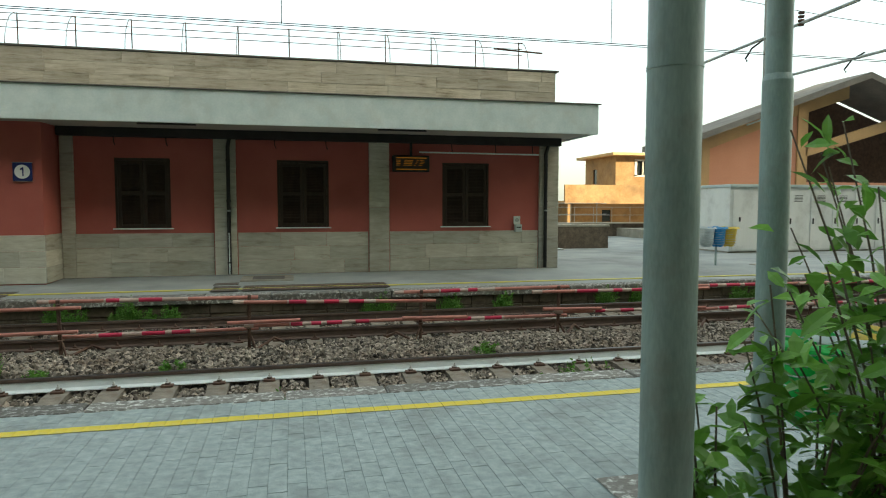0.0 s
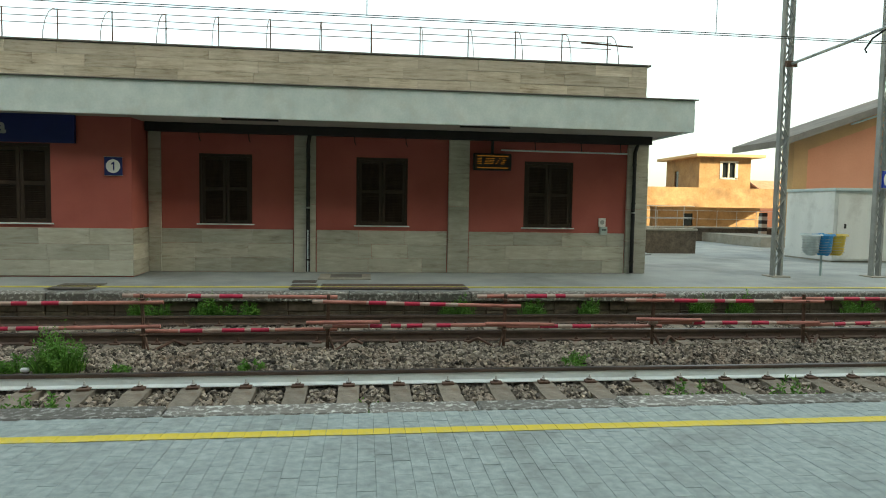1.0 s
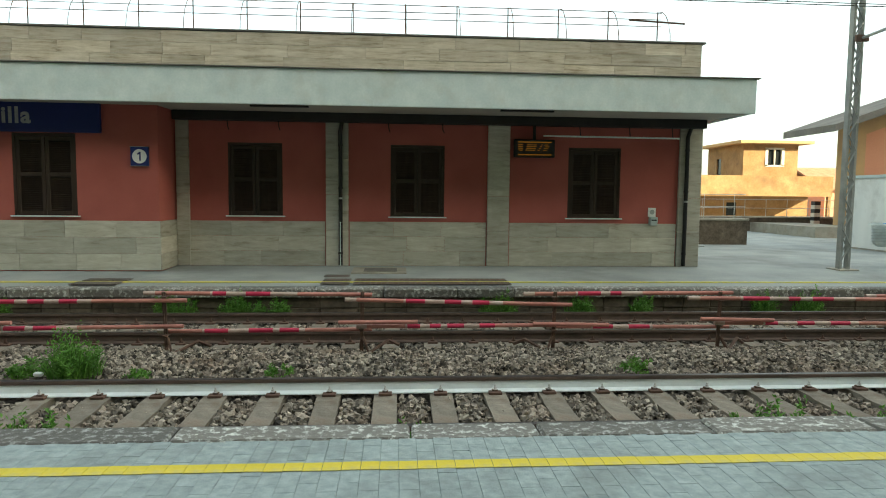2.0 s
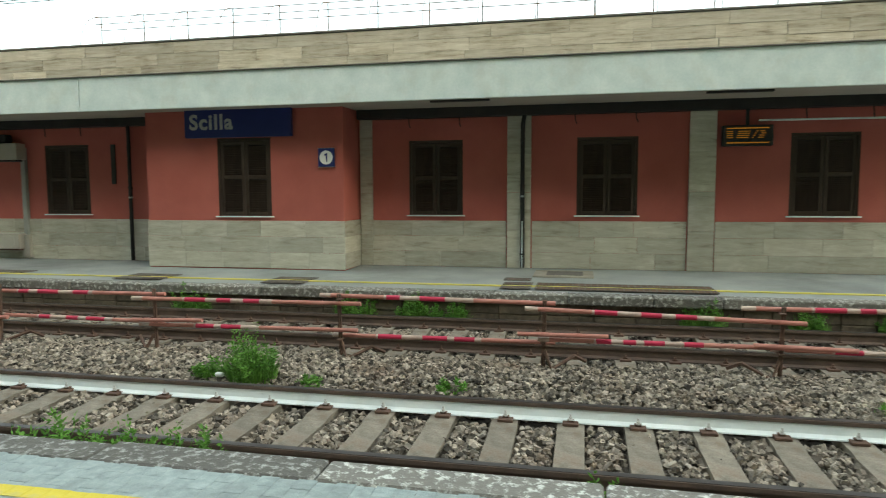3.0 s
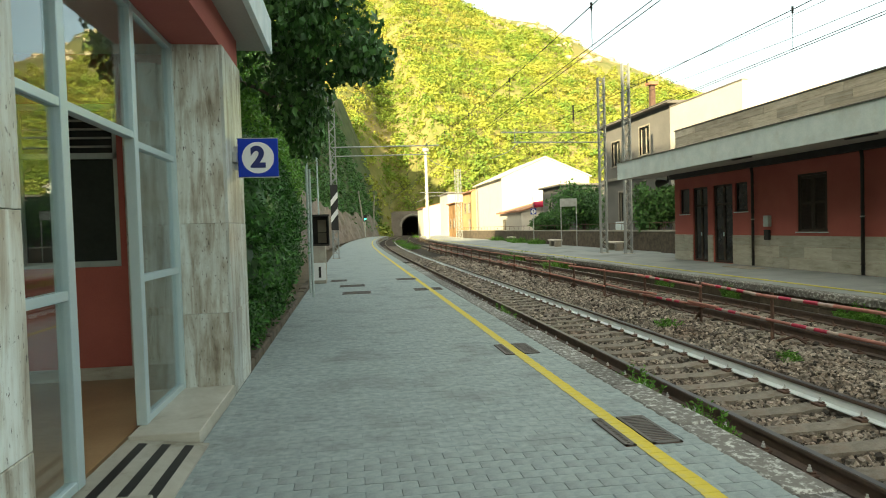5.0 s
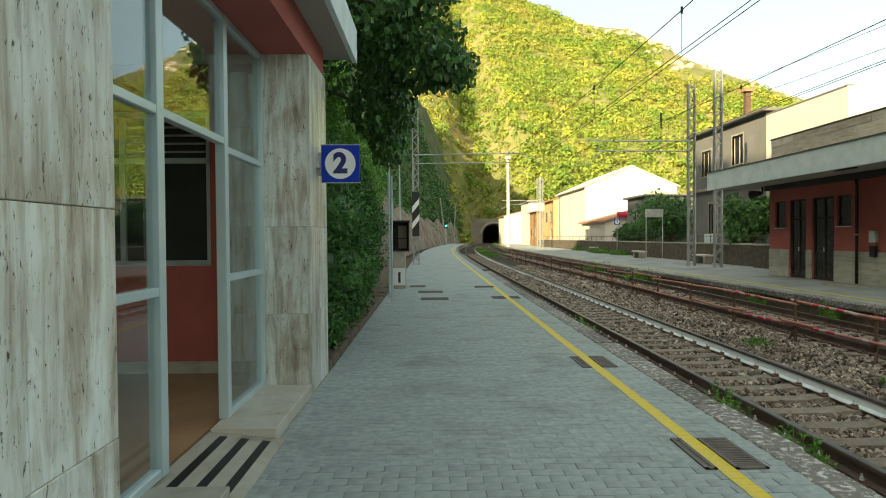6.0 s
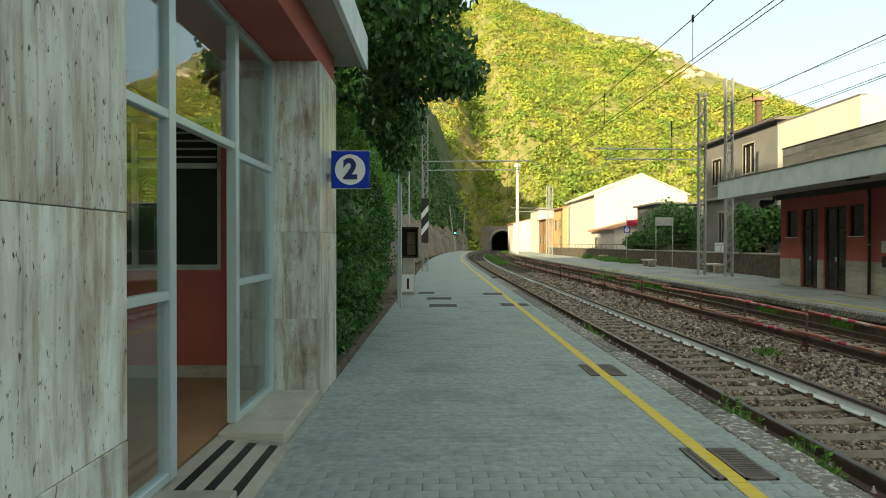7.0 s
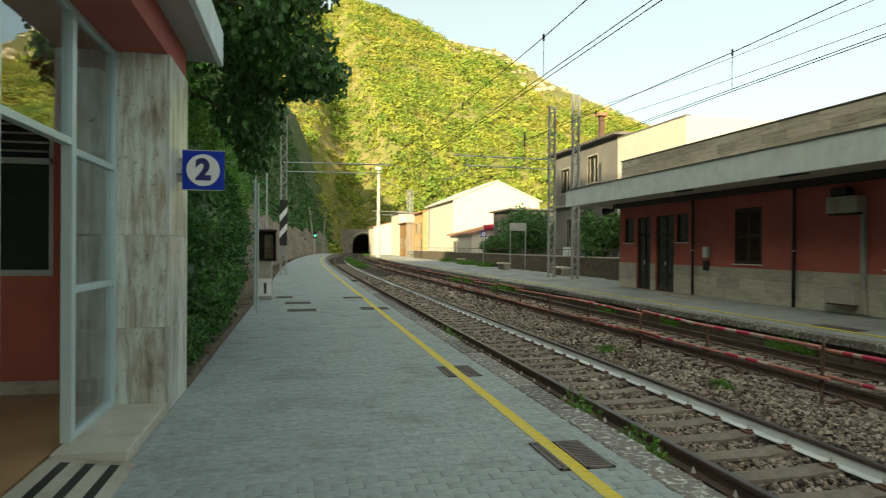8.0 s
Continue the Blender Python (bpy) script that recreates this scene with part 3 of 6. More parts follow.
for a, b, lo, hi in WINDOWS:
    shutter_window(a, b, lo, hi, FAC)
shutter_window(-7.79, -6.55, 1.12, 2.78, PROJ)
for a, b, lo, hi in SMALL:
    e = thing("small_window", "small dark window beside the station doors", "window", at=((a + b) / 2, FAC, lo))
    w, h = b - a, hi - lo
    f = bmesh.new()
    add_box(f, -w / 2, -w / 2 + 0.05, 0.06, 0.12, 0, h), add_box(f, w / 2 - 0.05, w / 2, 0.06, 0.12, 0, h), add_box(f, -w / 2, w / 2, 0.06, 0.12, h - 0.05, h), add_box(f, -w / 2, w / 2, 0.06, 0.12, 0, 0.05)
    part("frame", f, M["shutter"], e)
    part("pane", box(-w / 2 + 0.05, w / 2 - 0.05, 0.08, 0.09, 0.05, h - 0.05), M["window_dark"], e)
    part("sill", box(-w / 2 - 0.04, w / 2 + 0.04, -0.04, 0.06, -0.03, 0), M["white_paint"], e)
for a, b, lo, hi in DOORS:
    e = thing("station_door", "dark brown framed glass door with a transom", "door", "station doors", at=((a + b) / 2, FAC, 0.0))
    w, h = b - a, hi
    f = bmesh.new()
    for u, v in ((-w / 2, -w / 2 + 0.09), (-0.05, 0.05), (w / 2 - 0.09, w / 2)):
        add_box(f, u, v, 0.05, 0.12, 0.01, h)
    for z in (0.01, 2.05, h - 0.08):
        add_box(f, -w / 2, w / 2, 0.06, 0.115, z, z + 0.08)
    part("frame", f, M["shutter"], e)
    for u, v in ((-w / 2 + 0.09, -0.05), (0.05, w / 2 - 0.09)):
        part("pane", box(u, v, 0.08, 0.09, 0.09, 2.05), M["window_dark"], e)
        part("transom_pane", box(u, v, 0.08, 0.09, 2.13, h - 0.08), M["window_dark"], e)
    part("handle", box(-0.02, 0.02, 0.02, 0.05, 0.95, 1.1, 0.005), M["aluminium"], e)

# ---- tracks ----
RAIL = [(-0.07, -0.155), (-0.07, -0.145), (-0.014, -0.125), (-0.01, -0.045), (-0.036, -0.035), (-0.036, -0.004), (-0.03, 0), (0.03, 0), (0.036, -0.004), (0.036, -0.035), (0.01, -0.045), (0.014, -0.125), (0.07, -0.145), (0.07, -0.155)]
HEAD_Z = -0.35
for name, ys, lab in (("track_near", (1.66, 3.13), "near"), ("track_far", (5.56, 7.03), "far")):
    e = thing(name, "railway track of rusty rails on concrete sleepers", "railway track", kind="structure")
    for y in ys:
        r = part("rail", sweep("rail", RAIL, TRACK_X, M["rail_rust"], y, HEAD_Z), M["rail_rust"], e, "brown rusty rail with worn head")
        part("rail_head", sweep("rail_head", [(-0.031, 0.001), (-0.031, 0.004), (0.031, 0.004), (0.031, 0.001)], TRACK_X, M["rail_head"], y, HEAD_Z), M["rail_head"], r, "polished dark steel running surface")
        if y == 3.13:
            part("painted_web", sweep("painted_web", [(-0.08, -0.152), (-0.078, -0.14), (-0.03, -0.12), (-0.024, -0.04), (-0.012, -0.04), (-0.014, -0.125), (-0.07, -0.149)], TRACK_X, M["rail_white"], y, HEAD_Z), M["rail_white"], r, "white painted web and foot")
    me_s = None
    PHASE = -0.181 if lab == "near" else -0.13
    mid = sum(ys) / 2
    for i in range(165):
        x = PHASE + 0.586 * (28 - i)
        if me_s is None:
            ob = part("sleeper", prism([(-1.15, -0.2), (-1.13, 0.0), (-0.45, 0.0), (-0.35, -0.02), (0.35, -0.02), (0.45, 0.0), (1.13, 0.0), (1.15, -0.2)], "x", -0.12, 0.12), M["sleeper"], e)
            me_s = ob.data
        else:
            ob = new("sleeper", me_s)
            ob.parent = e
        ob.location = (x, mid + bend(x), HEAD_Z - 0.16)
        ob.rotation_euler = (0, 0, rng.uniform(-0.012, 0.012))
    for y in ys:
        fast = None
        for i in range(84):
            x = PHASE + 0.586 * (24 - i)
            for s in (-1, 1):
                if fast is None:
                    bm = box(-0.07, 0.07, -0.045, 0.06, -0.012, 0.014, 0.004)
                    add_box(bm, -0.03, 0.03, -0.04, 0.012, 0.014, 0.03, 0.004)
                    ob = part("rail_clip", bm, M["rust"], e)
                    fast = ob.data
                    bm = tube((0, 0.0, 0.028), (0, 0.0, 0.082), 0.009, seg=6)
                    add_tube(bm, (0, 0, 0.03), (0, 0, 0.04), 0.021, seg=8), add_tube(bm, (0, 0, 0.042), (0, 0, 0.06), 0.016, seg=6)
                    tip = part("bolt", bm, M["zinc" if ys[0] < 3 else "rust"], ob, "bolt and nut").data
                else:
                    ob = new("rail_clip", fast)
                    ob.parent = e
                    new("bolt", tip).parent = ob
                ob.location = (x, y + s * 0.09 + bend(x), HEAD_Z - 0.147)
                ob.rotation_euler = (0, 0, 0 if s > 0 else math.pi)

# ---- near waiting room ----
NB = -3.12
structure("waiting_room_end_wall", wall_with_openings("y", -8.2, -3.7, -8.27, -8.02, -0.05, 3.45, [(-6.3, -4.35, 1.25, 2.95)]), M["plaster_red"], "terracotta painted end wall with a dark window", "wall")
# Unseen wall, made pale so that it brightens the interior
structure("waiting_room_back_wall", box(-8.02, -1.3, -8.2, -7.95, -0.05, 3.45), M["plaster_bounce"], "unseen back wall, cream to bounce light into the room", "wall")
# Unseen wall; its wide opening is added to let skylight in
structure("waiting_room_right_wall", wall_with_openings("y", -7.95, -3.67, -1.55, -1.3, -0.05, 3.45, [(-7.6, -4.0, 0.9, 3.2)]), M["plaster_bounce"], "unseen cream side wall with an opening added to let light in", "wall")
structure("waiting_room_floor", box(-8.02, -1.55, -7.95, -3.67, -0.05, 0.07), M["floor_tile"], "brown tiled waiting room floor", "floor")
# Ceiling paled to throw more light on the red end wall
structure("waiting_room_ceiling", box(-8.27, -1.3, -8.2, -3.2, 3.45, 3.6), M["plaster_bounce"], "plain waiting room ceiling, kept pale to bounce light", "ceiling")
structure("waiting_room_lintel", box(-8.27, -1.3, -3.67, -3.14, 3.35, 3.75), M["plaster_red"], "red painted beam over the glazed entrance", "beam")
structure("waiting_room_roof", prism([(-8.4, 3.755), (-2.86, 3.66), (-2.86, 3.98), (-8.4, 4.05)], "x", -8.65, -0.9), M["soffit"], "overhanging concrete roof slab with white edge", "roof")

def marble_column(name, a, b, widths):
    e = thing(name, "polished travertine slab clad column beside the glazed entrance", "column", kind="structure")
    part("core", box(a + 0.03, b - 0.03, NB - 0.52, NB - 0.03, -0.04, 3.35), M["concrete"], e)
    zs = [0.0, 0.8, 1.66, 3.35]
    for z0, z1 in zip(zs, zs[1:]):
        x = a
        for w in widths:
            part("stone_slab", box(x + 0.0015, x + w - 0.0015, NB - 0.03, NB + rng.uniform(0, 0.002), z0 + 0.0015, z1 - 0.0015, 0.003), M["travertine_up"], e)
            x += w
        part("stone_slab", box(b - 0.03, b - 0.001, NB - 0.55, NB - 0.031, z0 + 0.0015, z1 - 0.0015, 0.003), M["travertine_up"], e)
        part("stone_slab", box(a + 0.001, a + 0.03, NB - 0.55, NB - 0.031, z0 + 0.0015, z1 - 0.0015, 0.003), M["travertine_up"], e)
    return e


marble_column("column_far", -8.28, -7.26, [0.52, 0.5])
marble_column("column_near", -3.27, -1.3, [0.55, 0.71, 0.71])

# ---- rough hills ----
def hill_height(x, y):
    ys = [-285, -125, 16, 105, 140, 175, 204, 249, 353, 493]
    hs = [250, 232, 198, 185, 176, 167, 153, 132, 74, 10]
    crest = float(np.interp(y, ys, hs))
    gap = 30 * min(1.0, max(0.0, (14 - abs(y - 17.0)) / 7))
    u = min(1.0, max(0.0, (-195 - 0.12 * y - gap - x) / 330))
    s = u ** 0.85
    back = max(0.0, (-560 - x) / 200)
    n = noise.fractal(Vector((x, y, 0)) * 0.012, 1.0, 2.0, 5)
    return crest * s * (1 - 0.6 * min(1, back)) + n * 9 * min(1, u * 5)


def grid_surface(name, xs, ys, fn, mat):
    verts = [(x, y, fn(x, y)) for x in xs for y in ys]
    ny = len(ys)
    faces = [(i * ny + j, (i + 1) * ny + j, (i + 1) * ny + j + 1, i * ny + j + 1) for i in range(len(xs) - 1) for j in range(ny - 1)]
    ob = from_arrays(name, verts, faces, mat)
    ob.data.polygons.foreach_set("use_smooth", [True] * len(faces))
    return ob


tagged(grid_surface("hillside", np.linspace(-185, -720, 90), np.linspace(-260, 540, 130), lambda x, y: hill_height(x, y) - 1.0, M["hill_soil"]), "steep sunlit hillside of scrub and pale rock", "hill", kind="structure")


def ridge_height(x, y):
    """The slope behind the near platform, which keeps the station in shade."""
    foot = -6.6 - 6.4 * min(1.0, max(0.0, (x + 10) / 8))
    u = max(0.0, min(1.0, (foot + bend(x) - y) / 16))
    if u == 0.0:
        return -3.0
    n = noise.fractal(Vector((x, y, 3)) * 0.05, 1.0, 2.0, 5)
    crest = 22 + 16 * min(1.0, max(0.0, (x + 24) / 20)) + 25 * min(1.0, max(0.0, (-105 - x) / 40)) + 9 * min(1.0, max(0.0, (x - 75) / 20)) - 6 * min(1.0, max(0.0, (x - 125) / 15))
    h = crest * (1 - (1 - u) ** 1.15)
    if u == 1.0:
        h = max(5, crest - (bend(x) + foot - 16 - y) * 0.3)
    return h + n * 2.2 * min(1, u * 4) - 0.5


tagged(grid_surface("near_ridge", np.linspace(180, -230, 150), np.linspace(10, -130, 75), ridge_height, M["slope"]), "steep rocky slope with scrub behind the platform, shade in its dark green", "hill", kind="structure")

# ---- pavers, coping, lines ----
structure("platform_near_far_end", sweep("p", [(-3.12, -0.034), (-3.12, 0.0), (0.44, 0.0), (0.44, -0.034)], [-20.0] + TRACK_X[3:12], M["asphalt"]), M["paver_rest"], "grey platform paving running towards the tunnel", "platform")
structure("platform_near_right_end", box(9.0, 60, -3.12, 0.44, -0.034, 0.0), M["paver_rest"], "grey platform paving", "platform")


def paving_cells():
    """Running bond: columns across the platform, every second one shifted half a paver."""
    r = random.Random(11)
    w, l = 0.112, 0.215
    for i in range(int(29 / w)):
        x = -19.99 + i * w
        y = -3.12 - (l / 2 if i % 2 else 0)
        while y < 0.44:
            a, b = max(y, -3.12), min(y + l, 0.44)
            if b - a > 0.05:
                yield x, a, x + w, b, r.uniform(-0.002, 0.0015), r.random()
            y += l


def paver_block(w, l):
    return box(-w / 2 + 0.0015, w / 2 - 0.0015, -l / 2 + 0.0015, l / 2 - 0.0015, -0.034, 0.0, 0.002)


paving = thing("paving", "worn blue-grey concrete pavers laid in running bond", "paving", kind="structure")
paver_meshes = {}
verts, faces = [], []
for x0, y0, x1, y1, dz, chance in paving_cells():
    cx, cy = (x0 + x1) / 2, (y0 + y1) / 2
    if -5.2 < cx < -3.1 and -2.95 < cy < 0.44:
        key = round(y1 - y0, 2)
        if key not in paver_meshes:
            ob = part("paver", paver_block(x1 - x0, y1 - y0), M["paver"], paving)
            paver_meshes[key] = ob.data
        else:
            ob = new("paver", paver_meshes[key])
            ob.parent = paving
        ob.location = (cx, cy, dz)
    else:
        g = 0.0025
        n = len(verts)
        verts += [(x0 + g, y0 + g, dz), (x1 - g, y0 + g, dz), (x1 - g, y1 - g, dz), (x0 + g, y1 - g, dz),
                  (x0, y0, dz - 0.004), (x1, y0, dz - 0.004), (x1, y1, dz - 0.004), (x0, y1, dz - 0.004)]
        faces += [(n, n + 1, n + 2, n + 3), (n, n + 4, n + 5, n + 1), (n + 1, n + 5, n + 6, n + 2), (n + 2, n + 6, n + 7, n + 3), (n + 3, n + 7, n + 4, n)]
rest = from_arrays("paver_field", verts, faces, M["paver_rest"])
rest.parent = paving
rest["kind"] = "stuff"


def coping(name, y0, y1, z, lo, xs, mat, label):
    e = thing(name, label, "kerb", kind="structure")
    r = random.Random(name)
    x = xs[0]
    while x < xs[1]:
        w = r.uniform(0.85, 1.6)
        dy, dz = r.uniform(-0.025, 0.015), r.uniform(-0.008, 0.004)
        bm = box(x + 0.006, x + w - 0.006, y0, y1 + dy, lo, z + dz, 0.018)
        for v in bm.verts:
            v.co += Vector((0, r.uniform(-0.008, 0.008) if v.co.y > (y0 + y1) / 2 else 0, r.uniform(-0.006, 0.004) if v.co.z > z - 0.05 else 0))
        part("kerb_stone", bm, mat, e)
        x += w
    return e


coping("coping_near", 0.445, 0.75, 0.0, -0.29, (-30, 14), M["kerb_stone"], "weathered stone coping with flaking white paint at the platform edge")
coping("coping_far", 8.125, 7.8, -0.055, -0.22, (-32, 24), M["kerb_stone"], "weathered whitened stone coping of the station platform")
structure("coping_near_far_end", sweep("c", [(0.445, -0.29), (0.445, 0.0), (0.75, 0.0), (0.75, -0.29)], [-31.5, -45, -60, -75, -90, -105, -120, -135, -150], M["kerb_stone"]), M["kerb_stone"], "stone coping of the platform towards the tunnel", "kerb")
structure("coping_far_far_end", sweep("c", [(7.8, -0.22), (7.8, -0.055), (8.118, -0.055), (8.118, -0.22)], [-33.5, -45, -60, -75, -90, -105, -120, -135], M["kerb_stone"]), M["kerb_stone"], "stone coping of the far platform towards the tunnel", "kerb")
wall = thing("platform_wall_far", "dark rough masonry face of the station platform", "platform wall", kind="structure")
part("backing", sweep("b", [(7.92, -0.62), (7.92, -0.225), (8.11, -0.225), (8.11, -0.62)], TRACK_X[:11], M["stone_wall"]), M["stone_wall"], wall)
r = random.Random(5)
x = -14.0
while x < 14:
    w = r.uniform(0.35, 0.7)
    for z in (-0.6, -0.41):
        part("stone", box(x + 0.008, x + w - 0.008, 7.88 + r.uniform(-0.015, 0.015), 7.93, z, z + 0.18, 0.01), M["stone_wall"], wall)
    x += w

line = thing("yellow_line", "bright yellow painted safety line along the platform", "safety line", kind="structure")
r = random.Random(8)
x = -19.99
painted = None
while x < 9:
    if painted is None:
        ob = part("painted_paver", box(-0.0545, 0.0545, -0.058, 0.058, 0.0022, 0.005), M["yellow_paint"], line)
        painted = ob.data
    else:
        ob = new("painted_paver", painted)
        ob.parent = line
    ob.location = (x + 0.056, r.uniform(-0.004, 0.004), 0.0)
    x += 0.112
part("painted_strip", sweep("s", [(-0.06, 0.002), (-0.06, 0.006), (0.06, 0.006), (0.06, 0.002)], [-20] + TRACK_X[3:12], M["yellow_paint"]), M["yellow_paint"], line)
part("painted_strip", box(9.0, 60, -0.06, 0.06, 0.002, 0.006), M["yellow_paint"], line)
far_line = structure("yellow_line_far", sweep("s", [(8.53, -0.05), (8.53, -0.036), (8.65, -0.034), (8.65, -0.05)], TRACK_X[:11], M["yellow_worn"]), M["yellow_worn"], "faded yellow safety line on the station platform", "safety line")


def floor_grate(x0, x1, y0, y1, z=0.006, across=True):
    e = thing("drain_grate", "dark rusty iron drain grate set in the paving", "drain grate", "drain grates", at=((x0 + x1) / 2, (y0 + y1) / 2, z))
    w, d = x1 - x0, y1 - y0
    part("pit", box(-w / 2, w / 2, -d / 2, d / 2, -0.004, 0.0), M["rust"], e)
    f = bmesh.new()
    add_box(f, -w / 2, w / 2, -d / 2, -d / 2 + 0.025, 0, 0.007), add_box(f, -w / 2, w / 2, d / 2 - 0.025, d / 2, 0, 0.007)
    add_box(f, -w / 2, -w / 2 + 0.025, -d / 2, d / 2, 0, 0.007), add_box(f, w / 2 - 0.025, w / 2, -d / 2, d / 2, 0, 0.007)
    part("frame", f, M["grille"], e)
    n = max(4, min(28, int(w / 0.035)))
    for i in range(1, n):
        u = -w / 2 + w * i / n
        part("bar", box(u - 0.008, u + 0.008, -d / 2 + 0.025, d / 2 - 0.025, 0.0005, 0.006), M["grille"], e)
    return e


for x0, x1, y0, y1 in ((-5.68, -5.03, -0.14, -0.062), (-5.68, -5.03, 0.062, 0.28), (-9.08, -8.4, -0.17, -0.062), (-9.08, -8.4, 0.062, 0.25), (-17.6, -17.0, -0.4, -0.062), (-17.6, -17.0, 0.062, 0.3), (-21.2, -20.6, -0.6, 0.0), (-17.4, -16.8, -2.2, -1.5), (-19.5, -18.9, -2.3, -1.6), (-21.6, -21.0, -2.6, -2.1)):
    floor_grate(x0, x1, y0, y1)
for x0, x1, y0, y1 in ((-5.85, -5.05, 8.15, 8.51), (-5.85, -5.05, 8.67, 8.98), (-1.45, -0.93, 8.2, 8.51), (-1.45, -0.93, 8.67, 8.98), (-1.5, -1.0, 9.25, 9.62), (-0.86, 2.08, 8.2, 8.51), (-0.86, 2.08, 8.67, 9.0), (-12.6, -11.5, 8.67, 9.05), (-9.0, -8.0, 8.2, 8.51), (-9.0, -8.0, 8.67, 9.0)):
    floor_grate(x0, x1, y0, y1, -0.032)
slab = thing("manhole_slab", "pale concrete manhole frame with a dark lid", "manhole", kind="structure")
part("frame", box(-1.0, 0.15, 9.75, 10.75, -0.03, -0.002, 0.005), M["concrete"], slab)
part("lid", box(-0.75, -0.05, 9.95, 10.6, -0.002, 0.002), M["grille"], slab)
slab = thing("manhole_slab", "pale concrete manhole frame in the platform", "manhole", kind="structure")
part("frame", box(-20.9, -19.4, 10.2, 10.8, -0.03, 0.003, 0.005), M["concrete"], slab)
patch = structure("concrete_patch", box(1.85, 2.35, -2.25, -1.65, 0.004, 0.012, 0.003), M["kerb_stone"], "cracked pale concrete patch in the paving", "paving")

# ---- ballast stones ----
def stones(name, x0, x1, y0, y1, per_m2, size, seed):
    g = np.random.default_rng(seed)
    n = int((x1 - x0) * (y1 - y0) * per_m2)
    px, py = g.uniform(x0, x1, n), g.uniform(y0, y1, n)
    keep = np.ones(n, bool)
    for y in (1.66, 3.13, 5.56, 7.03):
        keep &= np.abs(py - y) > 0.1
    sx_near, sx_far = (np.abs((px - p + 0.293) % 0.586 - 0.293) for p in (-0.181, -0.13))
    for mid, sx in ((2.395, sx_near), (6.295, sx_far)):
        keep &= ~((sx < 0.15) & (np.abs(py - mid) < 1.15) & (g.random(n) > 0.02))
    px, py = px[keep], py[keep]
    n = len(px)
    mound = 0.1 * np.exp(-((py - 4.35) / 0.75) ** 2) + 0.02 * np.sin(px * 1.7 + py * 2.3) * np.cos(px * 0.6)
    s = size * g.uniform(0.55, 1.25, n)
    pz = -0.585 + mound + g.uniform(0, 0.045, n)
    base = np.array([(a, b, c) for a in (-1, 1) for b in (-1, 1) for c in (-1, 1)], float) * 0.5
    v = base[None] * s[:, None, None] * g.uniform(0.6, 1.25, (n, 1, 3)) * g.uniform(0.55, 1.1, (n, 8, 3))
    q = g.normal(size=(n, 4))
    q /= np.linalg.norm(q, axis=1)[:, None]
    w, x, y, z = q.T
    rot = np.stack([np.stack([1 - 2 * (y * y + z * z), 2 * (x * y - z * w), 2 * (x * z + y * w)], 1),
                    np.stack([2 * (x * y + z * w), 1 - 2 * (x * x + z * z), 2 * (y * z - x * w)], 1),
                    np.stack([2 * (x * z - y * w), 2 * (y * z + x * w), 1 - 2 * (x * x + y * y)], 1)], 1)
    v = np.einsum("nij,nkj->nki", rot, v) + np.stack([px, py, pz], 1)[:, None]
    quad = np.array([(0, 1, 3, 2), (4, 6, 7, 5), (0, 4, 5, 1), (2, 3, 7, 6), (0, 2, 6, 4), (1, 5, 7, 3)])
    f = (quad[None] + (np.arange(n) * 8)[:, None, None]).reshape(-1, 4)
    return tagged(from_arrays(name, v.reshape(-1, 3), f, M["gravel"]), "brown and grey crushed stone ballast between the rails", "ballast", kind="stuff")


stones("ballast_stones", -9, 9, 0.8, 7.8, 850, 0.05, 1)
stones("ballast_stones", -22, -9, 0.8, 7.8, 320, 0.066, 2)
stones("ballast_stones", 9, 17, 0.8, 7.8, 140, 0.09, 4)
stones("ballast_stones", -45, -22, 0.8, 7.8, 90, 0.12, 3)

# ---- red and white barrier between the tracks ----
def bar(parent, a, b, banded, r):
    rad = 0.027
    ob = part("bar", tube(a, b, rad, seg=10), M["bar_rose"], parent, "rose painted tube with red and white bands" if banded else "rose painted tube")
    va, vb = Vector(a), Vector(b)
    if banded:
        t = r.uniform(0.18, 0.3)
        end = min(0.97, t + r.uniform(0.3, 0.52))
        part("white_band", tube(va.lerp(vb, t), va.lerp(vb, end), rad + 0.0015, seg=10), M["bar_white"], ob, "dirty white band")
        t += 0.01
        while t < end - 0.06:
            w = r.uniform(0.05, 0.12)
            part("red_band", tube(va.lerp(vb, t), va.lerp(vb, min(t + w, end)), rad + 0.003, seg=10), M["bar_red"], ob, "crimson band")
            t += w + r.uniform(0.03, 0.1)
        part("end_sleeve", tube(va, va.lerp(vb, 0.05), rad + 0.002, seg=10), M["bar_white"], ob, "pale worn end")


barrier = thing("track_barrier", "low red and white tube barrier on rusty posts between the tracks", "barrier")
r = random.Random(21)
POSTS_X = [-13.02 - 2.5 * k for k in range(18, 0, -1)] + [-13.02, -10.77, -8.25, -5.73, -3.08, -0.53, 2.08, 4.42, 6.95, 9.4, 11.9, 14.4]
TOP = {-5.73: (0.182, 0.2), -3.08: (0.285, 0.262), -0.53: (0.211, 0.135), 2.08: (0.273, 0.286), 4.42: (0.226, 0.2)}
LOW = {-5.73: (-0.17, -0.14), -3.08: (-0.226, -0.211), -0.53: (-0.153, -0.144), 2.08: (-0.181, -0.196), 4.42: (-0.122, -0.14)}
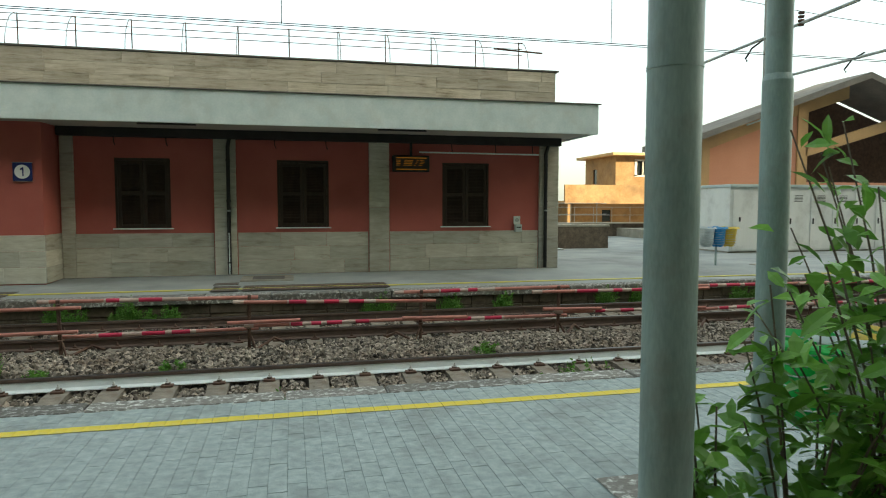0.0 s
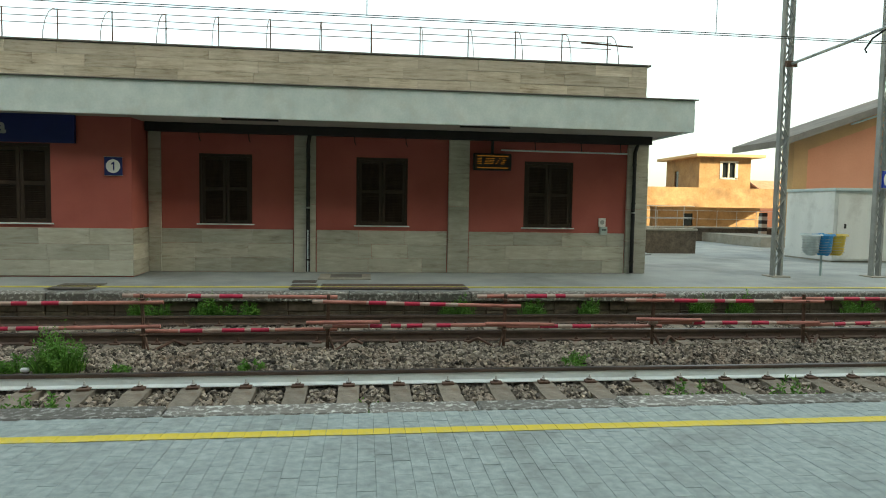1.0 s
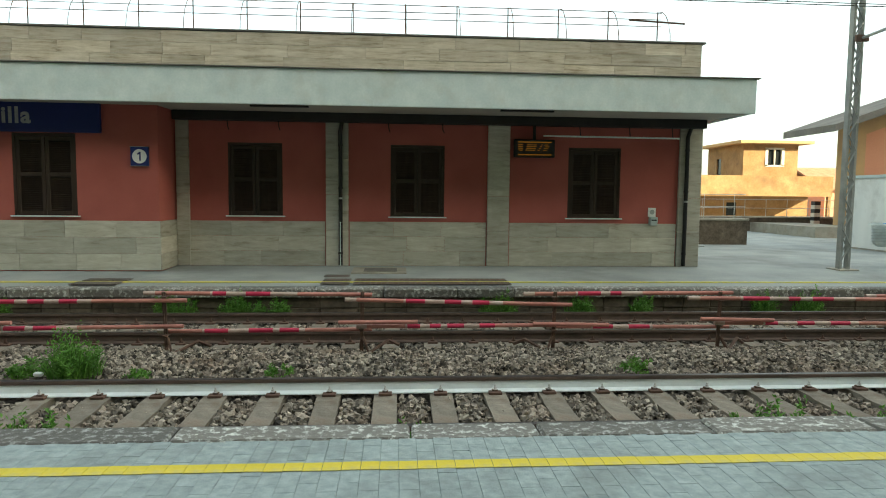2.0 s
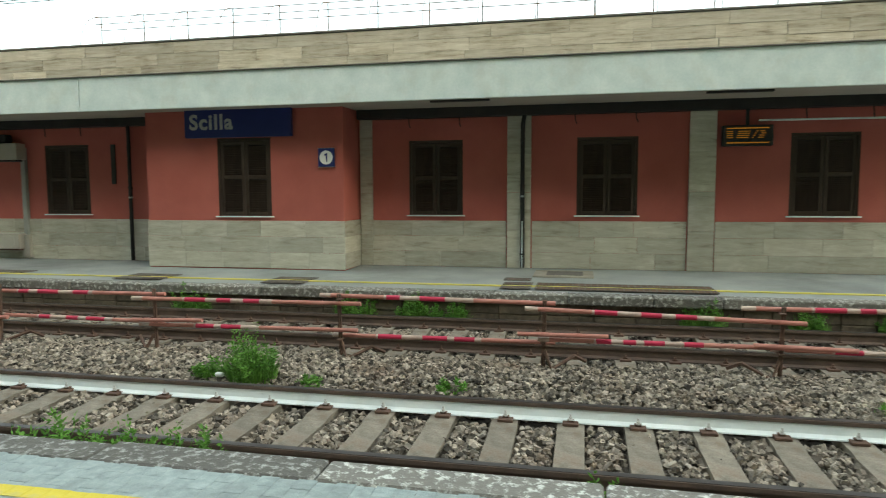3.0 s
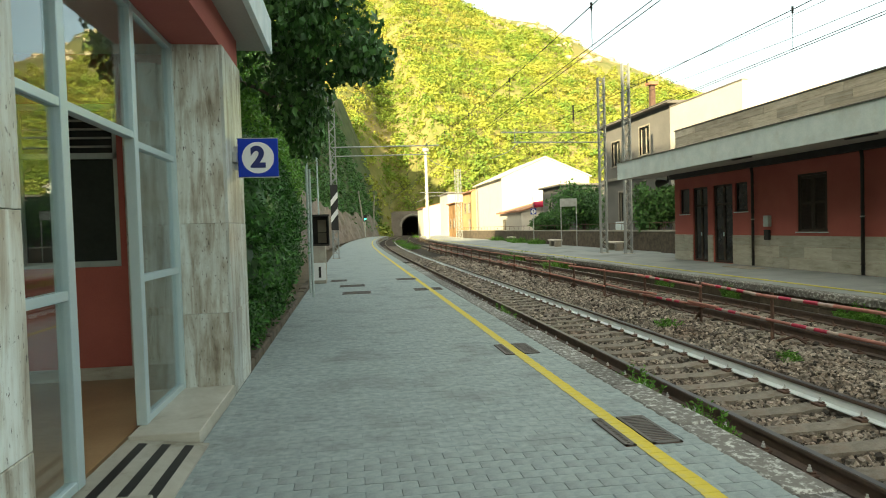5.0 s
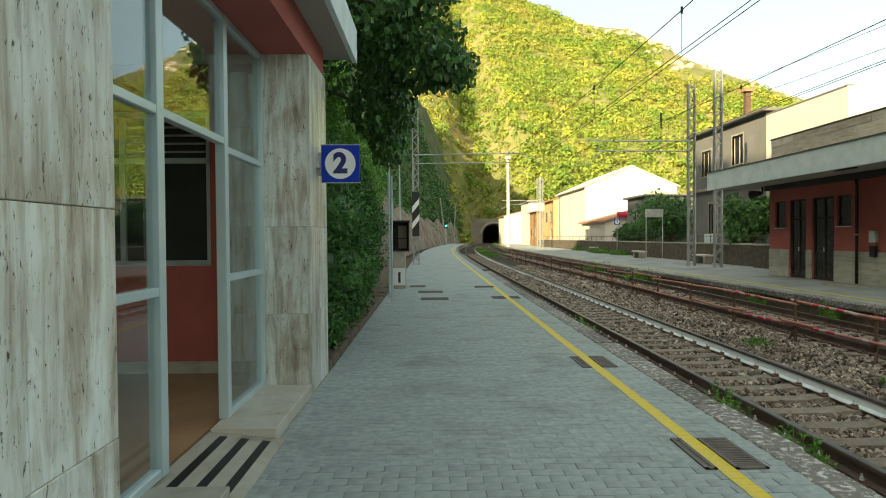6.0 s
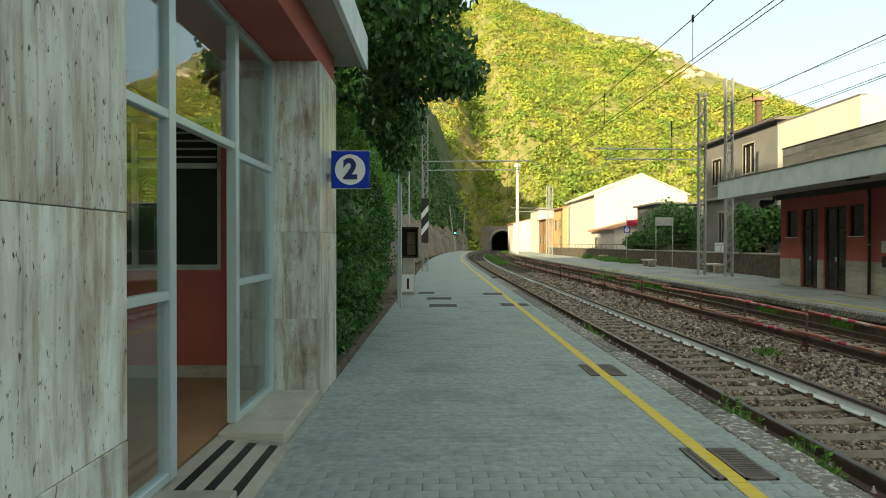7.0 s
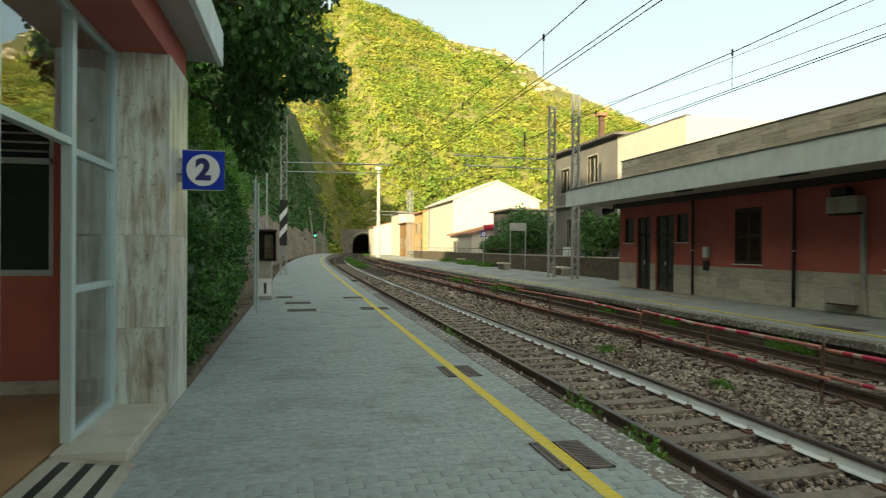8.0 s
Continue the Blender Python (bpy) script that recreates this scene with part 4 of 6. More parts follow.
for i, x in enumerate(POSTS_X):
    lean = r.uniform(-0.03, 0.03)
    bm = box(x - 0.024, x + 0.024, 4.94, 4.97, -0.52, 0.31, 0.004)
    add_box(bm, x - 0.004, x + 0.004, 4.925, 4.985, -0.5, 0.3)
    for v in bm.verts:
        v.co.x += lean * (v.co.z + 0.5)
    part("post", bm, M["rust"], barrier, "rusty steel post")
    bm = bmesh.new()
    s = 1 if i % 3 else -1
    path_tube(bm, [(x + s * 0.02, 4.93, -0.3), (x + s * 0.1, 4.86, -0.5), (x + s * 0.36, 5.1, -0.38), (x + s * 0.5, 5.2, -0.47)], 0.024, 5)
    part("foot_bracket", bm, M["rust"], barrier)
    end = POSTS_X[i + 1] if i + 1 < len(POSTS_X) else x + 2.5
    banded = -16 <= x <= 12
    y = 4.905 if i % 2 else 5.0
    z0, z1 = TOP.get(x, (0.25 + r.uniform(-0.04, 0.03), 0.25 + r.uniform(-0.04, 0.03)))
    bar(barrier, (x - r.uniform(0.2, 0.5), y, z0), (end + r.uniform(0.0, 0.3), y + 0.01, z1), banded, r)
    z0, z1 = LOW.get(x, (-0.16 + r.uniform(-0.04, 0.03), -0.16 + r.uniform(-0.04, 0.03)))
    bar(barrier, (x - r.uniform(0.05, 0.25), y, z0), (end + r.uniform(0.0, 0.25), y + 0.01, z1), banded, r)
    if r.random() < 0.45:
        bar(barrier, (x - 0.3, 4.86, z0 + 0.065), (x + 0.75, 4.87, z1 + 0.06), False, r)
    for z in (z0 - 0.035, TOP.get(x, (0.25, 0.25))[0] - 0.035):
        part("clamp", box(x - 0.032, x + 0.032, 4.875, 5.03, z - 0.012, z + 0.008, 0.004), M["rust"], barrier)

# ---- weeds ----
def blades(g, n, height, spread, width):
    v, f = [], []
    for k in range(n):
        a, rr = g.uniform(0, 2 * math.pi), spread * math.sqrt(g.random())
        bx, by = rr * math.cos(a), rr * math.sin(a) * 0.6
        h = height * g.uniform(0.5, 1.0) * (1 - 0.5 * rr / spread)
        lean, t = g.uniform(0.1, 0.5) * h, g.uniform(0, 2 * math.pi)
        dx, dy = lean * math.cos(t) + bx * 0.3, lean * math.sin(t) + by * 0.3
        px, py = -math.sin(t) * width / 2, math.cos(t) * width / 2
        m = len(v)
        v += [(bx - px, by - py, 0), (bx + px, by + py, 0), (bx + dx * 0.4 + px, by + dy * 0.4 + py, h * 0.6), (bx + dx * 0.4 - px, by + dy * 0.4 - py, h * 0.6), (bx + dx, by + dy, h)]
        f += [(m, m + 1, m + 2, m + 3), (m + 3, m + 2, m + 4)]
    return v, f


def weed(x, y, z, height, spread, n=120, width=0.014, seed=0, leafy=False, name="grass_tuft", label="fresh green weeds growing beside the track"):
    g = random.Random(seed * 7 + int(x * 100))
    v, f = blades(g, n, height, spread, width)
    if leafy:
        shoots = []
        for k in range(max(7, n // 5)):
            a, rr = g.uniform(0, 2 * math.pi), math.sqrt(g.random())
            top = height * g.uniform(0.55, 1.12) * (1 - 0.45 * rr * rr)
            foot = Vector((0.55 * rr * spread * math.cos(a), 0.55 * rr * spread * math.sin(a), 0))
            shoots.append((foot, foot + Vector((0.55 * rr * spread * math.cos(a) + g.gauss(0, 0.03), 0.55 * rr * spread * math.sin(a) + g.gauss(0, 0.03), top))))
        for k in range(n * 8):
            foot, tip = g.choice(shoots)
            u = g.random() ** 0.7
            c = foot.lerp(tip, u) + Vector((g.gauss(0, 1), g.gauss(0, 1), 0)) * (0.03 * (1.1 - u))
            d, s = Vector((g.gauss(0, 1), g.gauss(0, 1), g.gauss(0.7, 0.6))).normalized(), Vector((g.gauss(0, 1), g.gauss(0, 1), g.gauss(0, 1)))
            s = d.cross(s).normalized() * 0.009
            d = d * g.uniform(0.03, 0.065)
            m = len(v)
            v += [tuple(c), tuple(c + d * 0.5 + s), tuple(c + d), tuple(c + d * 0.5 - s)]
            f += [(m, m + 1, m + 2, m + 3)]
    ob = from_arrays(name, v, f, M["weed"])
    ob.location = (x, y, z)
    return tagged(ob, label, "weeds", kind="stuff")


WEEDS = [(-3.7, 3.78, -0.54, 0.62, 0.27, 300, True), (-4.25, 3.85, -0.54, 0.24, 0.2, 90, True), (-2.96, 3.72, -0.54, 0.15, 0.12, 50, True), (-1.4, 3.8, -0.53, 0.17, 0.16, 50, True), (2.8, 3.85, -0.53, 0.2, 0.2, 60, True),
         (-9.2, 4.1, -0.5, 0.16, 0.2, 50, True), (-12.5, 4.0, -0.5, 0.2, 0.25, 60, True), (8.9, 4.2, -0.5, 0.3, 0.3, 90, True), (10.4, 3.9, -0.5, 0.25, 0.3, 80, True)]
for i, (x, y, z, h, s, n, leafy) in enumerate(WEEDS):
    weed(x, y, z, h, s, n, 0.012, i, leafy, "weed_bush" if h > 0.4 else "weed")
r = random.Random(31)
for x, w in ((-2.6, 0.3), (-3.6, 0.42), (-3.0, 0.35), (-5.9, 0.3), (-7.2, 0.3), (2.95, 0.45), (3.9, 0.4), (6.0, 0.4), (-13.2, 0.3), (0.0, 0.12), (0.12, 0.1)):
    weed(x, 0.86 + r.uniform(-0.02, 0.06), -0.5, 0.56 if w > 0.25 else 0.42, w, 260, 0.011, 50, True)
for x, hh in ((-20, 0.5), (-16.5, 0.5), (-12.4, 0.45), (-11.9, 0.42), (-6.93, 0.52), (-3.85, 0.46), (-2.75, 0.52), (-2.35, 0.5), (1.75, 0.55), (3.2, 0.45), (4.4, 0.46), (6.6, 0.6), (7.6, 0.6), (10.2, 0.5), (12.6, 0.5)):
    for k in range(3):
        weed(x + r.uniform(-0.25, 0.25), 7.75 + r.uniform(-0.06, 0.02), -0.55, hh * r.uniform(0.6, 1.0), r.uniform(0.14, 0.24), 60, 0.013, 90 + k, True)
litter = tagged(mesh_object("litter_scrap", box(-0.05, 0.05, -0.03, 0.03, -0.02, 0.03, 0.015), M["white"]), "small crumpled white scrap on the ballast", "litter")
litter.location = (-4.05, 3.7, -0.44)

# ---- station fittings ----
def text_part(body, size, m, mat, parent, name="lettering", depth=0.003, bold=0.045, spacing=1.0):
    cu = bpy.data.curves.new(name, "FONT")
    cu.body, cu.size, cu.extrude, cu.align_x, cu.align_y = body, size, depth, "CENTER", "CENTER"
    cu.offset = size * bold
    cu.space_character = spacing
    tmp = bpy.data.objects.new(name, cu)
    scene.collection.objects.link(tmp)
    me = bpy.data.meshes.new_from_object(tmp.evaluated_get(bpy.context.evaluated_depsgraph_get()))
    bpy.data.objects.remove(tmp)
    me.materials.clear()
    me.materials.append(mat)
    ob = new(name, me)
    ob.parent = parent
    ob.matrix_local = m
    return ob


FACE = pose(0, 0, 0, 90)
sign = thing("station_name_sign", "dark blue station name board lettered Scilla", "station sign", at=(-7.25, PROJ - 0.12, 3.11))
part("box", box(-1.23, 1.23, 0.0, 0.1, -0.32, 0.32, 0.008), M["navy_sign"], sign)
text_part("Scilla", 0.44, pose(-0.6, -0.003, -0.01, 90), M["sign_letter"], sign, bold=0.03, spacing=1.13)
for s in (-1, 1):
    part("bracket", box(s * 1.0 - 0.02, s * 1.0 + 0.02, 0.1, 0.12, -0.2, 0.36), M["dark_metal"], sign)


def number_sign(number, m, label, w=0.36, h=0.38, plate="blue_sign"):
    e = thing("platform_number_sign", label, "sign")
    e.matrix_world = m
    part("plate", box(-w / 2, w / 2, 0.0, 0.03, -h / 2, h / 2, 0.006), M[plate], e, "blue enamel plate")
    rim = bmesh.new()
    add_box(rim, -w / 2 - 0.008, w / 2 + 0.008, 0.005, 0.035, h / 2, h / 2 + 0.008), add_box(rim, -w / 2 - 0.008, w / 2 + 0.008, 0.005, 0.035, -h / 2 - 0.008, -h / 2)
    part("rim", rim, M["galvanised"], e)
    part("disc", tube((0, 0.0, 0), (0, -0.004, 0), 0.4 * w, seg=32), M["white"], e, "white disc")
    if number == "1":
        part("numeral", prism([(0.0, -0.24 * w), (0.075 * w, -0.24 * w), (0.075 * w, 0.25 * w), (0.015 * w, 0.25 * w), (-0.1 * w, 0.17 * w), (-0.1 * w, 0.08 * w), (0.0, 0.14 * w)], "y", -0.004, -0.009), M["navy_sign"], e)
    else:
        text_part(number, 0.72 * w, pose(0, -0.006, -0.01 * w, 90), M["navy_sign"], e, "numeral")
    return e


number_sign("1", pose(-5.28, PROJ - 0.06, 2.335), "small dark blue platform number one sign on the red bay", plate="navy_sign")
s2 = number_sign("2", pose(-7.7, -2.88, 2.325, 0, 0, 90), "weathered blue platform number two sign on the marble column", 0.4, 0.39)
part("bracket", box(-0.3, -0.16, 0.02, 0.07, -0.12, 0.12), M["galvanised"], s2)
part("bracket_arm", box(-0.3, -0.2, -0.1, 0.05, -0.05, 0.05), M["galvanised"], s2)

disp = thing("departure_display", "black hanging departure display with amber text rows", "display", at=(3.03, 10.88, 2.68))
part("case", box(-0.46, 0.46, 0.0, 0.14, -0.2, 0.2, 0.012), M["black"], disp)
r = random.Random(2)
for k, z in enumerate((0.14, 0.08, 0.04, 0.0, -0.04, -0.14)):
    if k in (0, 5):
        part("amber_bar", box(-0.38, 0.38, -0.004, 0.0, z - 0.011, z + 0.011), M["amber"], disp, "glowing amber strip")
    else:
        x = -0.38
        for w in (0.11, 0.22, 0.04, 0.09):
            part("text_bar", box(x, x + w, -0.003, 0.0, z - 0.007, z + 0.007), M["amber"], disp)
            x += w + r.uniform(0.03, 0.1)
part("hanger", box(-0.03, 0.03, 0.05, 0.09, 0.2, 0.55), M["dark_metal"], disp)

box_ob = thing("ticket_validator", "small grey ticket validator box with a white panel on the wall", "ticket machine", at=(5.88, FAC, 0.99))
part("panel", box(-0.1, 0.08, -0.03, 0, 0.17, 0.38, 0.006), M["white"], box_ob, "white notice panel")
part("body", box(-0.08, 0.1, -0.12, 0, -0.03, 0.17, 0.012), M["steel_grey"], box_ob)
part("dial", tube((-0.01, -0.034, 0.28), (-0.01, -0.03, 0.28), 0.055, seg=16), M["galvanised"], box_ob)
part("slot", box(-0.05, 0.07, -0.124, -0.12, 0.08, 0.11), M["black"], box_ob)

for x in (-1.31, 6.62, -15.8, -10.63, -20.4):
    e = thing("downpipe", "black painted rainwater downpipe on the station wall", "downpipe", "downpipes", at=(x, FAC - 0.13, 0.0))
    bm = bmesh.new()
    path_tube(bm, [(0, 0, 0.02), (0, 0, 3.0), (0.04, -0.06, 3.2)], 0.045, 10)
    part("pipe", bm, M["dark_metal"], e, smooth=True)
    for z in (0.3, 1.52, 1.75, 2.7):
        part("clip", tube((0, 0, z - 0.02), (0, 0, z + 0.02), 0.054, seg=10), M["galvanised"] if z == 1.52 else M["dark_metal"], e)
    if x > -2 and x < 0:
        part("white_stripe", box(-0.012, 0.012, -0.05, -0.044, 0.02, 1.0), M["white_paint"], e)

tubes = thing("tube_lamp", "thin white conduit hung under the station gutter", "conduit", at=(3.24, 10.95, 2.97))
part("tube", tube((0, 0, 0), (3.16, 0, -0.01), 0.02, seg=8), M["white_paint"], tubes)
for x in (0.85, 2.0, 3.0):
    part("hook", tube((x, 0, 0.0), (x - 0.03, -0.02, 0.22), 0.012, seg=6), M["dark_metal"], tubes)
for x in (-3.75, -2.65, -0.25, 0.95, -12.9, -11.9):
    e = thing("gutter_hook", "small black iron hook under the gutter", "hook", "gutter hooks", at=(x, 10.95, 3.0))
    bm = bmesh.new()
    path_tube(bm, [(0, 0, 0.2), (0.01, 0, 0.06), (0.03, -0.03, 0.02), (0.04, -0.02, -0.01)], 0.012, 5)
    part("rod", bm, M["dark_metal"], e)

ac = thing("air_conditioner", "grey air conditioning unit mounted high on the red wall", "air conditioner", at=(-14.05, FAC, 2.45))
part("body", box(-0.46, 0.46, -0.34, -0.04, 0, 0.4, 0.015), M["soffit"], ac)
part("fan_grille", tube((-0.15, -0.344, 0.2), (-0.15, -0.335, 0.2), 0.16, seg=20), M["concrete"], ac)
part("bracket", box(-0.4, 0.4, -0.3, 0, -0.04, 0.0), M["dark_metal"], ac)
part("hood", box(-0.4, 0.1, -0.28, -0.05, 0.42, 0.62, 0.02), M["dark_metal"], ac)
duct = thing("cable_duct", "grey metal duct running down the station wall", "duct", at=(-13.66, FAC, 0))
part("duct", box(-0.06, 0.06, -0.1, 0, 0.6, 2.75, 0.006), M["mast_grey"], duct)
part("foot", box(-0.1, 0.12, -0.14, -0.035, 0.05, 0.6, 0.006), M["soffit"], duct)
vent = thing("air_conditioner", "white outdoor unit low on the travertine dado", "air conditioner", at=(-14.12, FAC - 0.035, 0.26))
part("body", box(-0.45, 0.45, -0.28, 0, 0.0, 0.38, 0.012), M["soffit"], vent)
part("fan_grille", tube((0.18, -0.284, 0.19), (0.18, -0.276, 0.19), 0.14, seg=20), M["soffit"], vent)
part("bracket", box(-0.4, 0.4, -0.25, 0, -0.04, -0.002), M["rust"], vent)
tel = thing("wall_telephone", "dark grey wall telephone box", "telephone", at=(-19.74, FAC, 1.28))
part("body", box(-0.12, 0.12, -0.14, 0, 0, 0.35, 0.015), M["steel_grey"], tel)
part("tray", box(-0.12, 0.12, -0.12, -0.035, -0.42, -0.1, 0.01), M["dark_metal"], tel)
strip = thing("wall_grille", "narrow dark vertical grille on the red wall", "grille", at=(-11.15, FAC, 1.84))
part("plate", box(-0.06, 0.06, -0.03, 0, 0, 0.95, 0.004), M["dark_metal"], strip)
hose = thing("fire_extinguisher", "small black and white cylinder hung beside the bay", "extinguisher", at=(-9.75, FAC - 0.14, 1.05))
part("cylinder", tube((0, 0, 0), (0, 0, 0.4), 0.08, seg=14), M["black"], hose)
part("label_plate", tube((0, 0, 0.12), (0, 0, 0.3), 0.082, seg=14), M["galvanised"], hose)
part("bracket", box(-0.05, 0.05, 0.05, 0.145, 0.15, 0.25), M["dark_metal"], hose)
part("valve", tube((0, 0, 0.4), (0, 0, 0.5), 0.025, seg=8), M["dark_metal"], hose)
spk = thing("loudspeaker", "dark horn loudspeaker under the canopy end", "loudspeaker", at=(-25.9, 10.9, 3.15))
part("horn", tube((0, 0, 0), (-0.45, -0.2, -0.05), 0.06, 0.17, seg=14), M["dark_metal"], spk)
part("bracket", box(0.0, 0.05, -0.03, 0.03, -0.03, 0.24), M["dark_metal"], spk)

# ---- foliage helpers ----
def leaf_quads(centres, normals, size, g, aspect=0.55, droop=0.0):
    """One folded leaf of four corners at each centre."""
    n = len(centres)
    t = g.normal(size=(n, 3))
    t -= normals * (t * normals).sum(1)[:, None]
    t[:, 2] -= droop
    t /= np.linalg.norm(t, axis=1)[:, None] + 1e-9
    b = np.cross(normals, t)
    s = (size * g.uniform(0.6, 1.3, n))[:, None]
    a, c = centres - t * s * 0.5, centres + t * s * 0.5
    l, r = centres - t * s * 0.08 + b * s * aspect * 0.5 + normals * s * 0.08, centres - t * s * 0.08 - b * s * aspect * 0.5 + normals * s * 0.08
    v = np.stack([a, r, c, l], 1).reshape(-1, 3)
    f = np.arange(n * 4).reshape(-1, 4)
    return v, f


def sphere_points(g, n, lo=-1.0):
    p = g.normal(size=(n, 3))
    p /= np.linalg.norm(p, axis=1)[:, None]
    p[:, 2] = np.where(p[:, 2] < lo, -p[:, 2], p[:, 2])
    return p


def clump_field(name, bases, radius, per, size, seed, mat, squash=0.8, lo=-0.1, jitter=0.45):
    g = np.random.default_rng(seed)
    n = len(bases)
    d = sphere_points(g, n * per, lo)
    r = np.repeat(radius, per)[:, None]
    rag = g.uniform(0.6, 1.1, (n * per, 1))
    c = np.repeat(bases, per, 0) + d * r * rag * np.array([1, 1, squash])
    nrm = d + g.normal(size=d.shape) * jitter
    nrm /= np.linalg.norm(nrm, axis=1)[:, None]
    v, f = leaf_quads(c, nrm, np.repeat(size, per), g, 0.8)
    return from_arrays(name, v, f, mat)


# sunlit scrub on the hillside
g = np.random.default_rng(5)
pts = []
while len(pts) < 21000:
    x, y = -192 - 380 * g.random() ** 1.45, g.uniform(-190, 400)
    if y < -x * 0.75 and y > x * 0.45 and not (x > -224 and abs(y - 17) < 8):
        if noise.noise(Vector((x, y, 0)) * 0.02) + 0.5 + 0.4 * max(0.0, min(1.0, (x + 300) / 40)) + g.uniform(-0.25, 0.3) - 1.15 * max(0.0, min(1.0, (y - 80) / 80)) * max(0.0, min(1.0, (-x - 315) / 100)) - 0.00085 * max(0.0, -x - 330) > 0:
            pts.append((x, y, hill_height(x, y) - 0.6))
pts = np.array(pts)
rad = (1.0 + 2.1 * g.random(len(pts)) ** 1.8) * (0.8 + 0.001 * -pts[:, 0])
tagged(clump_field("hill_scrub", pts, rad, 30, rad * 0.43, 6, M["hill_leaf"], 0.95, -0.3, 0.34), "dense sunlit green and yellow scrub covering the hill", "scrub", kind="stuff")

big = pts[g.choice(len(pts), 700, replace=False)] + np.array([0, 0, 0.8])
rad = g.uniform(2.2, 4.6, len(big))
tagged(clump_field("hill_trees", big, rad, 70, rad * 0.27, 9, M["hill_tree_leaf"], 0.9, -0.35, 0.3), "darker green rounded trees scattered on the sunlit hill", "trees", kind="stuff")

# pale outcrops below the crest
bm = bmesh.new()
r = random.Random(61)
count = 0
while count < 300:
    x, y = r.uniform(-540, -350), r.uniform(95, 300)
    if noise.noise(Vector((x, y, 4)) * 0.025) + 0.0022 * (-x - 430) < 0.02:
        continue
    count += 1
    vs = bmesh.ops.create_icosphere(bm, subdivisions=1, radius=1.0)["verts"]
    k = r.uniform(0.7, 2.8)
    for v in vs:
        v.co *= r.uniform(0.65, 1.15)
    bmesh.ops.transform(bm, matrix=Matrix.Translation((x, y, hill_height(x, y) - 0.8)) @ Matrix.Rotation(r.uniform(0, 6.28), 4, "Z") @ Matrix.Diagonal((k, k * r.uniform(0.8, 1.8), k * r.uniform(0.6, 1.1), 1)), verts=vs)
tagged(mesh_object("hill_rocks", bm, M["hill_rock"]), "pale sunlit rock outcrops below the crest of the hill", "rocks", kind="stuff")

# scrub on the near slope, its shade put into the darker leaf colour
g = np.random.default_rng(7)
pts = []
while len(pts) < 4200:
    x = -17 - 185 * g.random() ** 1.2
    y = -7.0 + bend(x) - 18 * g.random() ** 1.4
    if noise.noise(Vector((x, y, 9)) * 0.12) + g.uniform(-0.25, 0.35) > -0.05:
        pts.append((x, y, ridge_height(x, y)))
pts = np.array(pts)
rad = g.uniform(0.6, 1.7, len(pts))
tagged(clump_field("slope_scrub", pts, rad, 40, 0.2 + rad * 0.22, 8, M["leaf_dark"], 0.9), "dark green scrub hanging on the rocky slope, shade put into its colour", "scrub", kind="stuff")

# rock retaining wall along the slope, tunnel mouth
verts, faces = [], []
cols, rows_n = 300, 16
for i in range(cols):
    x = -14 - 183 * i / (cols - 1)
    for j in range(rows_n):
        u = j / (rows_n - 1)
        h = 5.4 + 2.6 * max(0.0, min(1.0, (x + 75) / 40)) + 1.4 * noise.noise(Vector((x * 0.1, 0, 0)))
        rib = 0.45 * noise.noise(Vector((x * 0.5, u * 1.2, 2))) + 0.4 * noise.noise(Vector((x * 1.6, u * 3, 5))) + 0.12 * noise.noise(Vector((x * 4, u * 9, 1)))
        verts.append((x, -4.5 - 0.3 * max(0.0, min(1.0, (x + 34) / 12)) + bend(x) * 0.95 - u * 2.2 + rib, -0.3 + h * u))
for i in range(cols - 1):
    for j in range(rows_n - 1):
        a = i * rows_n + j
        faces.append((a, a + 1, a + rows_n + 1, a + rows_n))
tagged(from_arrays("rock_wall", verts, faces, M["rock"]), "bare grey rock cutting beside the platform end", "rock face", kind="structure")

tunnel = thing("tunnel_portal", "stone railway tunnel mouth in the hillside", "tunnel", kind="structure", at=(-196, 4.35 + bend(-196), 0))
prof = [(-3.3, -0.6)] + [(-3.3 * math.cos(a), 2.3 + 3.0 * math.sin(a)) for a in np.linspace(0, math.pi, 17)] + [(3.3, -0.6)]
bm = bmesh.new()
vi = [bm.verts.new((0, u, v)) for u, v in prof]
n = len(vi)
vo = []
for u, v in prof:
    d = max(abs(u) / 6.4, (v + 0.6) / 7.4, 1e-3)
    vo.append(bm.verts.new((0, u / d, -0.6 + (v + 0.6) / d)))
for i in range(n - 1):
    bm.faces.new((vi[i], vi[i + 1], vo[i + 1], vo[i]))
part("portal_wall", bm, M["rock"], tunnel)
bm = bmesh.new()
r0, r1 = [bm.verts.new((0, u, v)) for u, v in prof], [bm.verts.new((-27, u + 2.5, v)) for u, v in prof]
for i in range(n - 1):
    bm.faces.new((r0[i], r0[i + 1], r1[i + 1], r1[i]))
# Added end face closes the bore, dark in place of the deep shade
bm.faces.new(r1)
part("lining", bm, M["stone_wall"], tunnel, "dark stone lining with an added end face for the tunnel's darkness")
bm = bmesh.new()
arch = [(0.25, 3.7 * -math.cos(a), 2.3 + 3.4 * math.sin(a)) for a in np.linspace(0, math.pi, 17)]
path_tube(bm, arch, 0.4, 6)
part("arch_ring", bm, M["concrete"], tunnel)

# ---- hedge, tree and shrubs behind the near platform ----
def trunk_limb(bm, pts, r0, r1, seg=8):
    n = len(pts) - 1
    for i in range(n):
        add_tube(bm, pts[i], pts[i + 1], r0 + (r1 - r0) * i / n, r0 + (r1 - r0) * (i + 1) / n, seg)


